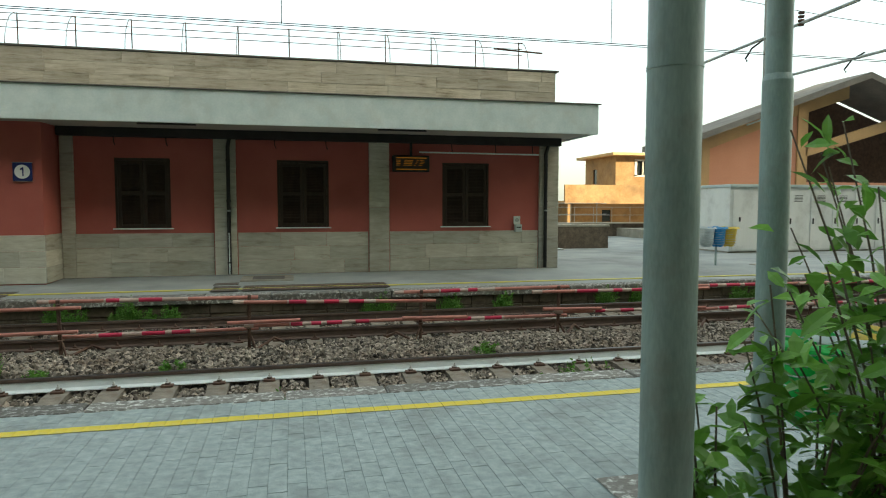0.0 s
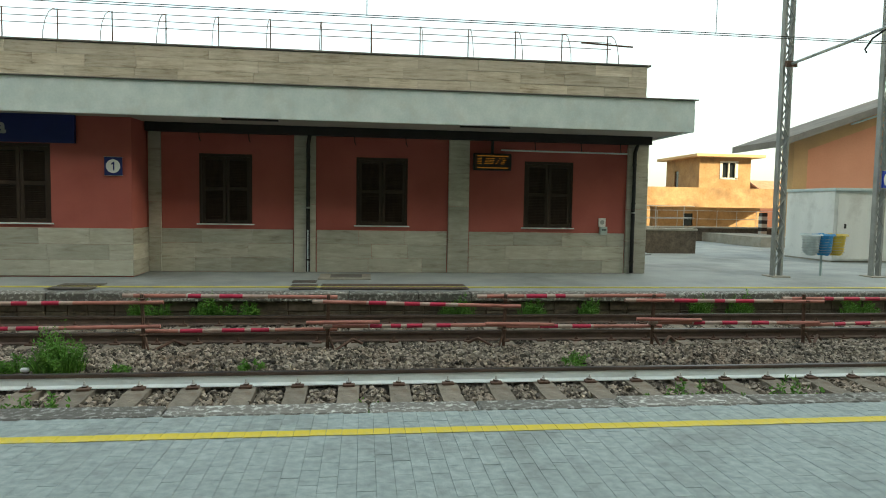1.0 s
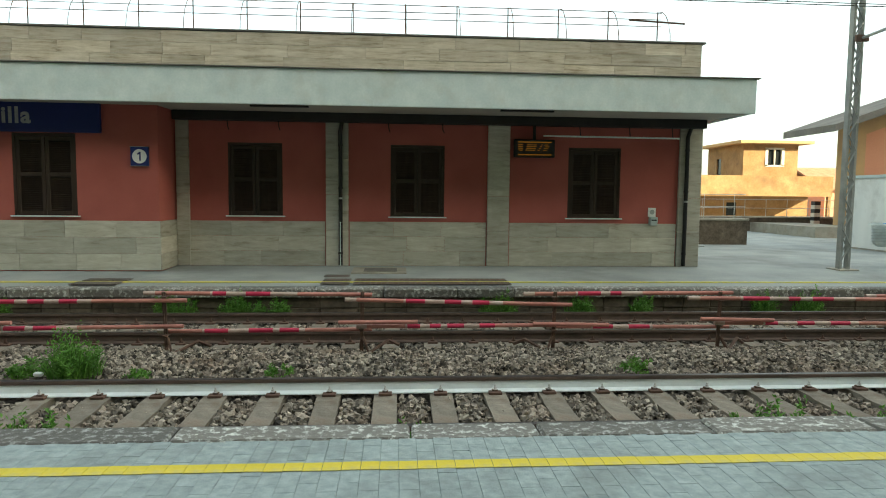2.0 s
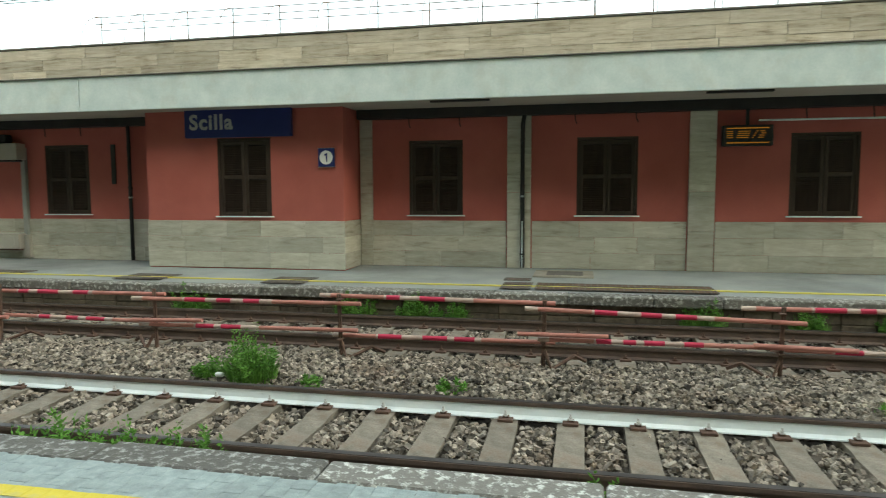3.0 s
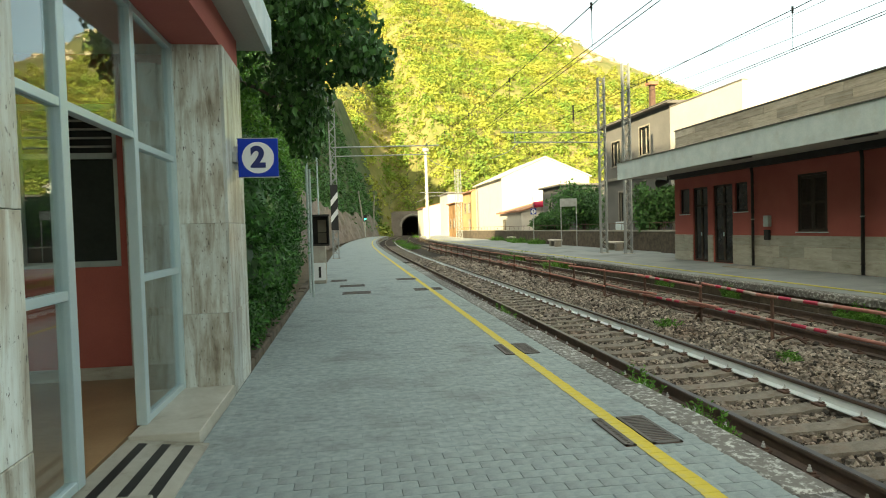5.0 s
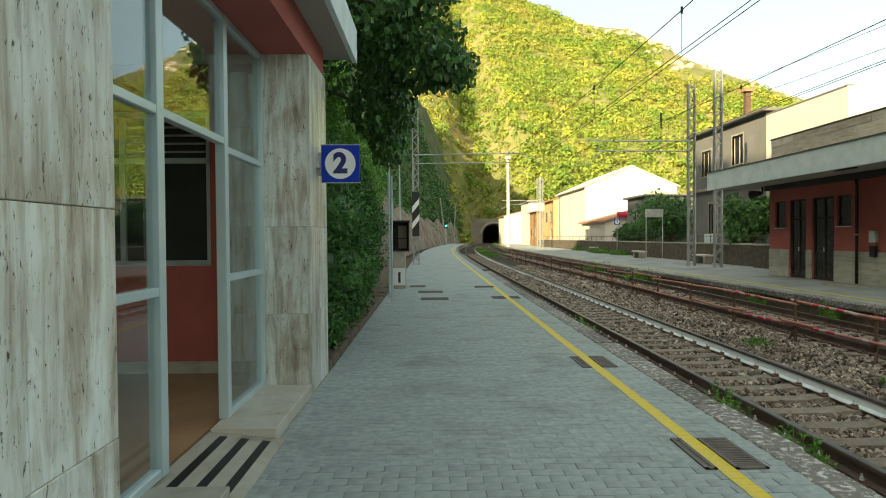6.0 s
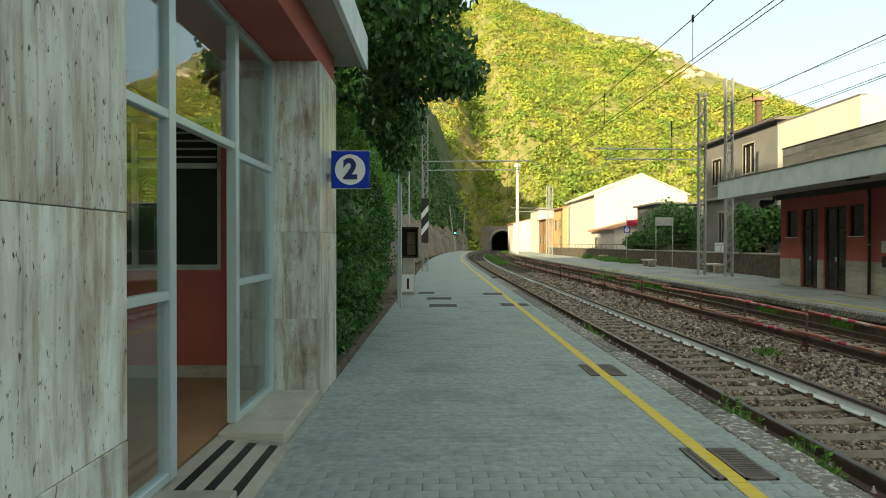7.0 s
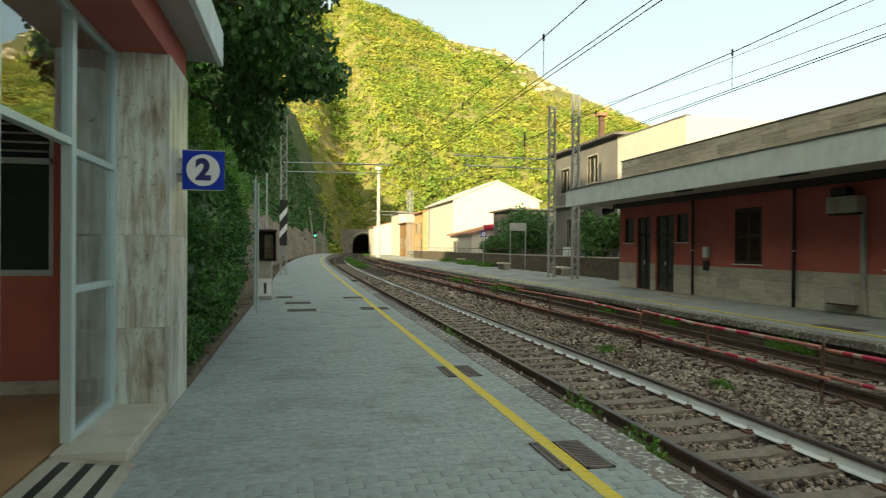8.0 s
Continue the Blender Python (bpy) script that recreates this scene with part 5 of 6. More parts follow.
def leaf_masses(masses, size, seed, droop=0.6, aspect=0.8, fill=0.35):
    """Leaves through and over ellipsoids (centre, radii, count)."""
    g = np.random.default_rng(seed)
    vs, fs, off = [], [], 0
    for c, rd, n in masses:
        d = sphere_points(g, n)
        r = np.where(g.random(n) < fill, g.random(n) ** 0.4, g.uniform(0.82, 1.12, n))[:, None]
        wob = 1 + 0.22 * np.sin(d[:, :1] * 7 + c[0]) * np.cos(d[:, 1:2] * 6 + c[1])
        p = np.array(c) + d * r * np.array(rd) * wob
        nr = d * 0.6 + g.normal(size=d.shape) * 0.6 + np.array([0, 0, 0.3])
        nr /= np.linalg.norm(nr, axis=1)[:, None]
        v, f = leaf_quads(p, nr, np.full(n, size), g, aspect, droop)
        vs.append(v), fs.append(f + off)
        off += len(v)
    return np.concatenate(vs), np.concatenate(fs)


def add_lumps(bm, masses, k=0.86):
    for c, rd, n in masses:
        vs = bmesh.ops.create_icosphere(bm, subdivisions=2, radius=1.0)["verts"]
        bmesh.ops.transform(bm, matrix=Matrix.Translation(c) @ Matrix.Diagonal((rd[0] * k, rd[1] * k, rd[2] * k, 1)), verts=vs)
    return bm


g = random.Random(14)
hedge_masses = []
for i in range(44):
    x = -14.3 + 5.2 * (i % 11) / 10 + g.uniform(-0.25, 0.25)
    k = i // 11
    z = 0.5 + 0.62 * k + g.uniform(-0.15, 0.15)
    y = (-3.62, -3.38, -3.36, -3.5)[k] - 0.12 * max(0.0, (-x - 13.2)) + g.uniform(-0.12, 0.1)
    hedge_masses.append(((x, y, z), (g.uniform(0.5, 0.75), g.uniform(0.42, 0.58), g.uniform(0.4, 0.58)), 1250))
hedge_masses += [((g.uniform(-10.6, -9.3), g.uniform(-7.0, -4.9), g.uniform(0.8, 3.4)), (0.8, 0.7, 0.8), 500) for _ in range(12)]
hedge = thing("hedge", "tall dark green leafy hedge against the rocky slope", "hedge", at=(0, 0, 0))
v, f = leaf_masses(hedge_masses, 0.085, 15, 0.1, 0.42, 0.12)
ob = from_arrays("foliage", v, f, M["hedge_leaf"])
ob.parent = hedge
part("shaded_inside", add_lumps(bmesh.new(), hedge_masses, 0.74), M["hedge_leaf"], hedge)
bm = bmesh.new()
for x in (-14.5, -12.8, -11.0, -9.8):
    trunk_limb(bm, [(x, -4.1, -0.1), (x + 0.1, -4.2, 0.8), (x - 0.1, -4.4, 2.2)], 0.05, 0.03)
part("branching", bm, M["bark"], hedge)
ivy_masses = [((g.uniform(-22, -14), g.uniform(-4.9, -3.75), g.uniform(1.6, 5.0)), (0.8, 0.5, 0.8), 900) for _ in range(30)]
v, f = leaf_masses(ivy_masses, 0.1, 17, 0.5, 0.55)
tagged(from_arrays("ivy", v, f, M["leaf"]), "green creeper hanging over the rock face", "ivy", kind="stuff")

tree = thing("broadleaf_tree", "dark green broadleaf tree overhanging the platform", "tree", at=(0, 0, 0))
bm = bmesh.new()
trunk_limb(bm, [(-12.6, -5.4, -0.2), (-12.5, -5.2, 1.6), (-12.3, -4.9, 3.4), (-12.0, -4.5, 5.0), (-11.8, -4.2, 6.8)], 0.16, 0.06, 10)
for tip in ((-10.2, -2.6, 4.9), (-12.8, -1.7, 4.4), (-14.0, -2.6, 3.8), (-10.0, -3.9, 6.6), (-13.6, -3.6, 6.4), (-11.6, -1.4, 5.4)):
    trunk_limb(bm, [(-12.1, -4.6, 4.4), ((-12.1 + tip[0]) / 2, (-4.6 + tip[1]) / 2, tip[2] + 0.4), tip], 0.055, 0.015, 6)
part("trunk", bm, M["bark"], tree, smooth=True)
tree_masses = [((-11.6, -3.7, 5.9), (2.1, 1.6, 1.6), 3200), ((-10.4, -2.9, 5.2), (1.1, 0.9, 0.75), 1000), ((-12.3, -2.2, 4.75), (1.2, 0.85, 0.6), 1100), ((-13.7, -2.9, 4.2), (0.9, 0.6, 0.75), 800),
               ((-14.2, -2.8, 3.5), (0.5, 0.35, 0.5), 260), ((-12.6, -1.6, 4.55), (0.7, 0.5, 0.35), 330), ((-11.0, -2.0, 5.9), (1.0, 0.7, 0.8), 800), ((-11.0, -4.4, 4.3), (1.3, 0.8, 0.7), 900), ((-13.0, -3.4, 7.2), (1.8, 1.5, 1.2), 1600)]
v, f = leaf_masses([(c, rd, int(n * 1.7)) for c, rd, n in tree_masses], 0.14, 19, 1.2, 0.85, 0.4)
ob = from_arrays("crown", v, f, M["leaf_dark"])
ob.parent = tree

border = thing("planting_border", "low rough stone border beside the platform paving", "kerb", kind="structure")
x = -19.5
while x < -8.4:
    w = g.uniform(0.5, 0.9)
    part("kerb_stone", box(x, x + w - 0.02, -3.34 + g.uniform(-0.03, 0.03), -3.125, -0.05, 0.07 + g.uniform(0, 0.05), 0.02), M["stone_wall"], border)
    x += w
structure("planting_bed", box(-40, -8.4, -7.5, -3.345, -0.3, 0.03), M["soil"], "dark planting earth with dry leaves under the hedge", "ground")


def laurel_leaves(centres, normals, size, g):
    """Pointed oval leaves folded along the midrib, with a drooping tip."""
    n = len(centres)
    t = g.normal(size=(n, 3)) + np.array([0, 0, 0.45])
    t -= normals * (t * normals).sum(1)[:, None] * 0.8
    t /= np.linalg.norm(t, axis=1)[:, None] + 1e-9
    b = np.cross(normals, t)
    b /= np.linalg.norm(b, axis=1)[:, None] + 1e-9
    up = np.cross(t, b)
    s = (size * g.uniform(0.65, 1.3, n))[:, None]
    mid = [centres + t * s * q + up * s * w for q, w in ((-0.5, 0.0), (-0.2, 0.03), (0.15, 0.03), (0.5, -0.08))]
    side = [[centres + t * s * q + e * b * s * a + up * s * w for q, a, w in ((-0.22, 0.17, 0.07), (0.12, 0.2, 0.07))] for e in (-1, 1)]
    v = np.stack(mid + side[0] + side[1], 1).reshape(-1, 3)
    quads = np.array([(0, 4, 1, 1), (1, 4, 5, 2), (2, 5, 3, 3), (0, 1, 6, 6), (1, 2, 7, 6), (2, 3, 7, 7)])
    f = [[k * 8 + i for i in dict.fromkeys(q)] for k in range(n) for q in quads.tolist()]
    return v, f


def shrub(base, height, spread, seed, n_stems=14):
    """A loose shrub with arching stems and long glossy leaves."""
    e = thing("laurel_shrub", "glossy green laurel shrub with long leaves on thin stems", "shrub", at=base)
    r = random.Random(seed)
    g = np.random.default_rng(seed)
    stems = bmesh.new()
    cen, nor = [], []
    for k in range(n_stems):
        a, out = r.uniform(0, 6.28), spread * r.uniform(0.2, 1.0)
        h = height * r.uniform(0.55, 1.0)
        pts = [Vector((out * t * t * math.cos(a) + 0.05 * math.cos(a), out * t * t * math.sin(a), h * t)) for t in (0, 0.25, 0.5, 0.75, 1.0)]
        trunk_limb(stems, pts, 0.008, 0.003, 5)
        for i in range(32):
            t = r.uniform(0.15, 1.0) ** 0.8
            j = min(3, int(t * 4))
            p = pts[j].lerp(pts[j + 1], t * 4 - j)
            side = Vector((r.gauss(0, 1), r.gauss(0, 1), r.gauss(0.2, 0.5))).normalized() * r.uniform(0.03, 0.12)
            cen.append(p + side), nor.append(Vector((r.gauss(0, 0.6), r.gauss(0, 0.6), 1)).normalized())
    part("branching", stems, M["bark"], e)
    v, f = laurel_leaves(np.array(cen), np.array(nor), 0.115, g)
    ob = from_arrays("leaves", v, f, M["leaf"])
    ob.parent = e
    return e


shrub((1.78, -3.34, -0.05), 1.5, 0.45, 41, 15)
shrub((2.12, -3.42, -0.05), 2.05, 0.58, 42, 28)
shrub((1.4, -3.42, -0.05), 1.12, 0.1, 43, 7)

# ---- poles at the start ----
def pole(name, x, y, r0, r1, h, label, step=None):
    e = thing(name, label, "pole", at=(x, y, -0.05))
    if step:
        part("lower_tube", add_tube(bmesh.new(), (0, 0, 0), (0, 0, step), r0, seg=28, caps=False), M["pole_paint"], e, smooth=True)
        part("collar", tube((0, 0, step), (0, 0, step + 0.03), r0, r1, 28), M["pole_paint"], e)
        part("upper_tube", add_tube(bmesh.new(), (0, 0, step + 0.03), (0, 0, h), r1, seg=24, caps=False), M["pole_paint"], e, smooth=True)
    else:
        part("tube", add_tube(bmesh.new(), (0, 0, 0), (0, 0, h), r0, r1, 32, caps=False), M["pole_paint"], e, smooth=True)
        part("weld_ring", tube((0, 0, 2.05), (0, 0, 2.06), r0 + 0.0004, seg=32), M["pole_paint"], e)
    part("base_ring", tube((0, 0, 0), (0, 0, 0.06), r0 + 0.02, seg=24), M["concrete"], e)
    return e


pole("lamp_post", 1.12, -3.535, 0.0745, 0.07, 6.0, "thick grey painted steel lamp post")
pole("lamp_post", 2.27, -2.55, 0.066, 0.056, 6.5, "grey painted steel post with a stepped collar", 2.25)


def bag_bin(x, y, colours, label, z=0.0, size=(1.2, 1.2, 1.1)):
    e = thing("bag_bin", label, "litter bin", at=(x, y, z))
    e.scale = size
    part("post", tube((0, 0, 0), (0, 0, 0.75), 0.025, seg=10), M["steel_grey"], e)
    for k, m in enumerate(colours):
        cx = (k - (len(colours) - 1) / 2) * 0.29
        cage = bmesh.new()
        path_tube(cage, [(cx + (0.165 + 0.02 * t / 60) * math.cos(t * 0.8), -0.05 + (0.165 + 0.02 * t / 60) * math.sin(t * 0.8), 0.5 + 0.46 * t / 60) for t in range(61)], 0.005, 4)
        part("basket", cage, M["galvanised"], e)
        bag = bmesh.new()
        rr = random.Random(k + 3)
        rings = []
        for t in range(9):
            z0, rad = 0.48 + 0.07 * t, (0.1, 0.145, 0.155, 0.16, 0.165, 0.17, 0.178, 0.2, 0.235)[t]
            if t == 8:
                z0 = 0.93
            rings.append([bag.verts.new((cx + rad * math.cos(a) * rr.uniform(0.93, 1.06), -0.05 + rad * math.sin(a) * rr.uniform(0.93, 1.06), z0 + rr.uniform(-0.012, 0.012))) for a in np.linspace(0, 2 * math.pi, 19)[:-1]])
        for p, q in zip(rings, rings[1:]):
            for i in range(18):
                bag.faces.new((p[i], p[(i + 1) % 18], q[(i + 1) % 18], q[i]))
        bag.faces.new(rings[0])
        part("bag", bag, m, e, smooth=True)
    return e


bag_bin(11.55, 10.73, [M["bag_clear"], M["bag_blue"], M["bag_yellow"]], "platform litter bin with clear, blue and yellow bags")
bag_bin(3.05, -2.2, [M["bag_green"], M["bag_clear"], M["bag_yellow"]], "platform litter bin with white, green and yellow bags", size=(0.95, 0.95, 0.97))

# ---- lattice masts, cantilevers, wires ----
def lattice_mast(x, y, h, w=0.32, d=0.22, label="grey steel lattice mast of the overhead line", turn=0.0):
    e = thing("catenary_mast", label, "mast", "overhead line masts", at=(x, y, 0.0), rz=turn)
    for sx in (-1, 1):
        b = bmesh.new()
        add_box(b, -d / 2, d / 2, sx * w / 2 - 0.03, sx * w / 2 + 0.03, -0.05, h)
        part("channel", b, M["mast_grey"], e)
    b = bmesh.new()
    n = int(h / 0.36)
    for i in range(n):
        z0, z1 = 0.2 + i * 0.36, 0.2 + (i + 1) * 0.36
        s = 1 if i % 2 else -1
        for xx in (-d / 2, d / 2):
            add_tube(b, (xx, -s * w / 2, z0), (xx, s * w / 2, min(z1, h)), 0.02, seg=4)
    part("lacing", b, M["mast_grey"], e)
    part("base_block", box(-0.24, 0.24, -0.24, 0.24, -0.06, 0.015, 0.01), M["concrete"], e)
    return e


def cantilever(mast, side, reach, z):
    b = bmesh.new()
    add_tube(b, (0, 0, z), (0, side * reach, z + 0.05), 0.035, seg=8), add_tube(b, (0, 0, z - 0.5), (0, side * reach * 0.9, z - 0.45), 0.03, seg=8)
    part("cantilever_tube", b, M["galvanised"], mast)
    b = bmesh.new()
    path_tube(b, [(0, side * (reach - 0.9), z - 0.45), (0, side * (reach - 0.3), z - 0.95), (0, side * (reach + 0.6), z - 1.25)], 0.02, 6)
    add_tube(b, (0, side * (reach - 0.7), z - 0.5), (0, side * (reach - 0.7), z + 0.2), 0.02, seg=6)
    part("registration_arm", b, M["galvanised"], mast)
    b = bmesh.new()
    for k in range(4):
        add_tube(b, (0, side * (reach * 0.8), z - 0.1 - k * 0.07), (0, side * reach * 0.8, z - 0.13 - k * 0.07), 0.06, seg=10)
    part("insulator", b, M["rust"], mast)


m1 = lattice_mast(-33.1, 11.04, 9.0)
cantilever(m1, -1, 5.3, 6.2)
m2 = lattice_mast(-31.4, 11.62, 9.3)
m3 = lattice_mast(-37.9, -2.76, 9.0)
cantilever(m3, 1, 6.0, 6.2)
part("striped_board", box(0.2, 0.23, -0.2, 0.2, 1.6, 4.1), M["black"], m3, "black board with white slanting stripes")
for z in (2.0, 2.9):
    part("stripe", prism([(-0.2, z), (0.2, z + 0.5), (0.2, z + 0.85), (-0.2, z + 0.35)], "x", 0.231, 0.236), M["white"], m3, "white slanting stripe")
lattice_mast(-46, -2.9, 7.0)
m5 = lattice_mast(-90, 12.8, 9.5)
cantilever(m5, -1, 5, 6.4)
lattice_mast(-86, 12.6, 9.2)
for i, (x, y) in enumerate(((10.25, 10.6), (12.95, 10.6))):
    mm = lattice_mast(x, y, 9.5, w=0.2, d=0.14, turn=90.0)
    zt = (5.19, 5.07)[i]
    part("cantilever_tube", tube((-0.15, 0, zt), (-5.6, 0, zt + 0.2 * (1 - i)), 0.035, seg=8), M["galvanised"], mm)
    part("clamp", box(-0.22, -0.14, -0.14, 0.14, zt - 0.07, zt + 0.07), M["rust"], mm)
    b = bmesh.new()
    path_tube(b, [(-3.1, 0, zt + 0.08), (-2.75, 0, zt - 0.02), (-2.55, 0, zt - 0.2), (-2.6, 0, zt - 0.27)], 0.02, 6)
    part("registration_arm", b, M["dark_metal"], mm)
    b = bmesh.new()
    for k in range(4):
        add_tube(b, (-4.2, 0, zt + 0.1 + k * 0.08), (-4.2, 0, zt + 0.14 + k * 0.08), 0.06, seg=10)
    part("insulator", b, M["rust"], mm)
n1 = number_sign("1", pose(12.95, 10.35, 2.45, 0, 0, 20), "blue platform number one sign on a mast", 0.42, 0.42)
part("bracket", box(-0.03, 0.03, 0.03, 0.14, -0.1, 0.1), M["galvanised"], n1)
white_mast = thing("concrete_mast", "tall pale round overhead line mast", "mast", at=(-100, 9.9, 0))
part("shaft", tube((0, 0, 0), (0, 0, 13.2), 0.28, 0.2, 14), M["plaster_white"], white_mast)
part("cap", tube((0, 0, 13.2), (0, 0, 13.7), 0.5, 0.45, 10), M["plaster_white"], white_mast)


def sag(x, a, b, low):
    u = (x - a) / (b - a)
    return -4 * low * u * (1 - u)


wires = thing("overhead_wires", "dark overhead contact and carrier wires above both tracks", "wires")
for ty in (2.4, 6.3):
    supports = [40.0, 12.0, -36.0, -88.0, -140.0, -195.0]
    for a, b in zip(supports, supports[1:]):
        xs = np.linspace(a, b, 9)
        top = lambda x: 6.15 + sag(x, a, b, 0.75)
        for dz, rad, off in ((top, 0.009, 0.0), (lambda x: 4.66, 0.007, 0.06), (lambda x: 4.66, 0.007, -0.06)):
            bm = bmesh.new()
            path_tube(bm, [(x, ty + off + bend(x), dz(x)) for x in xs], rad, 5)
            part("wire", bm, M["dark_metal"], wires)
        for x in np.linspace(a, b, 9)[1:-1]:
            part("dropper", tube((x, ty + bend(x), 4.66), (x, ty + bend(x), top(x)), 0.006, seg=4), M["dark_metal"], wires)
            part("clamp", tube((x, ty + bend(x), top(x) - 0.06), (x, ty + bend(x), top(x) + 0.06), 0.022, seg=6), M["dark_metal"], wires)
for y, z in ((11.6, 7.6), (11.9, 8.4)):
    for a, b in ((40, 12), (12, -32), (-32, -88)):
        bm = bmesh.new()
        path_tube(bm, [(x, y, z + sag(x, a, b, 0.7)) for x in np.linspace(a, b, 8)], 0.008, 5)
        part("feeder", bm, M["dark_metal"], wires)
for x, y, z0 in ((-9.0, 2.4, 5.6), (-24.0, 6.3, 5.6)):
    part("insulator_string", tube((x, y, z0 - 0.25), (x, y, z0 + 0.3), 0.03, seg=6), M["dark_metal"], wires)

# ---- glazed entrance of the waiting room ----
GZ = -3.6
glaz = thing("glazed_entrance", "pale metal framed glass entrance front with an open doorway", "glazing")
POSTS = ((-7.26, -7.20), (-6.14, -6.05), (-4.86, -4.76), (-3.33, -3.27))
for a, b in POSTS:
    part("post", box(a, b, GZ - 0.05, GZ + 0.03, 0.1, 3.345, 0.004), M["aluminium"], glaz)
for a, b, zs in ((-7.2, -6.14, (0.1, 1.2, 2.24, 3.29)), (-4.76, -3.33, (0.1, 1.2, 2.3, 3.29)), (-6.05, -4.86, (2.3, 3.29))):
    for z in zs:
        part("rail", box(a, b, GZ - 0.045, GZ + 0.025, z, z + 0.055, 0.004), M["aluminium"], glaz)
    for z0, z1 in zip(zs, zs[1:]):
        pane = part("pane", box(a, b, GZ - 0.012, GZ - 0.004, z0 + 0.055, z1), M["glass"], glaz, "clear reflecting glass")
        pane.visible_shadow = False
sill = thing("entrance_step", "travertine threshold with three dark grip strips", "step", kind="structure")
part("stone_slab", box(-7.26, -5.78, -3.63, -3.125, -0.03, 0.1, 0.006), M["travertine"], sill)
part("stone_slab", box(-4.62, -3.28, -3.63, -3.125, -0.03, 0.1, 0.006), M["travertine"], sill)
part("ramp", prism([(-3.63, -0.03), (-3.63, 0.08), (-3.06, 0.012), (-3.06, -0.03)], "x", -5.775, -4.625), M["travertine"], sill, "sloping pale stone ramp")
for y in (-3.5, -3.34, -3.18):
    zt = 0.08 - (y + 3.63) / 0.57 * 0.068
    part("grip_strip", prism([(y - 0.03, zt + 0.006), (y + 0.03, zt - 0.001), (y + 0.03, zt - 0.006), (y - 0.03, zt - 0.002)], "x", -5.7, -4.7), M["black"], sill, "dark grip strip")
structure("waiting_room_roof_edge", box(-8.67, -0.9, -2.858, -2.8, 3.63, 4.02, 0.004), M["white_paint"], "white painted roof edge", "roof edge")
structure("waiting_room_skirting", box(-8.018, -8.0, -7.9, -3.75, 0.07, 0.2), M["travertine"], "travertine skirting", "baseboard")
inner = thing("waiting_room_cladding", "beige travertine slabs on the inner end wall", "wall cladding", kind="structure")
for z0, z1 in ((0.2, 0.8), (0.8, 1.66), (1.66, 2.5), (2.5, 3.34)):
    part("stone_slab", box(-8.018, -7.995, -4.28, -3.69, z0 + 0.002, z1 - 0.002, 0.003), M["travertine_up"], inner)
win = thing("waiting_room_window", "dark window with grey frame and louvres in the waiting room wall", "window")
f = bmesh.new()
for a, b, lo, hi in ((-6.3, -4.35, 1.25, 1.31), (-6.3, -4.35, 2.89, 2.95), (-6.3, -4.35, 2.38, 2.44), (-6.3, -6.24, 1.31, 2.89), (-4.41, -4.35, 1.31, 2.89), (-5.36, -5.3, 1.31, 2.89)):
    add_box(f, -8.16, -8.08, a, b, lo, hi)
part("frame", f, M["steel_grey"], win)
part("pane", box(-8.13, -8.12, -6.24, -4.41, 1.31, 2.89), M["window_dark"], win, "dark reflecting glass")
for k in range(4):
    part("louvre", box(-8.118, -8.095, -5.28, -4.43, 2.5 + 0.09 * k, 2.52 + 0.09 * k), M["mast_grey"], win, "thin glass louvre edge")
bench = thing("waiting_room_bench", "pale grey metal bench inside the waiting room", "bench", at=(-3.9, -5.2, 0.07))
part("seat", box(-0.9, 0.9, -0.25, 0.25, 0.42, 0.46, 0.01), M["galvanised"], bench)
for x in (-0.7, 0.7):
    b = bmesh.new()
    add_tube(b, (x, -0.2, 0), (x, 0, 0.42), 0.02, seg=6), add_tube(b, (x, 0.2, 0), (x, 0, 0.42), 0.02, seg=6)
    part("leg", b, M["galvanised"], bench)
lamp = thing("emergency_light", "white emergency lamp plate with two round lights", "lamp", at=(-7.975, -4.0, 3.05))
part("plate", box(-0.02, 0.02, -0.09, 0.09, -0.3, 0.3, 0.004), M["white_paint"], lamp)
for z in (-0.2, 0.22):
    part("bulb", tube((0.02, 0, z), (0.05, 0, z), 0.045, seg=14), M["white"], lamp)

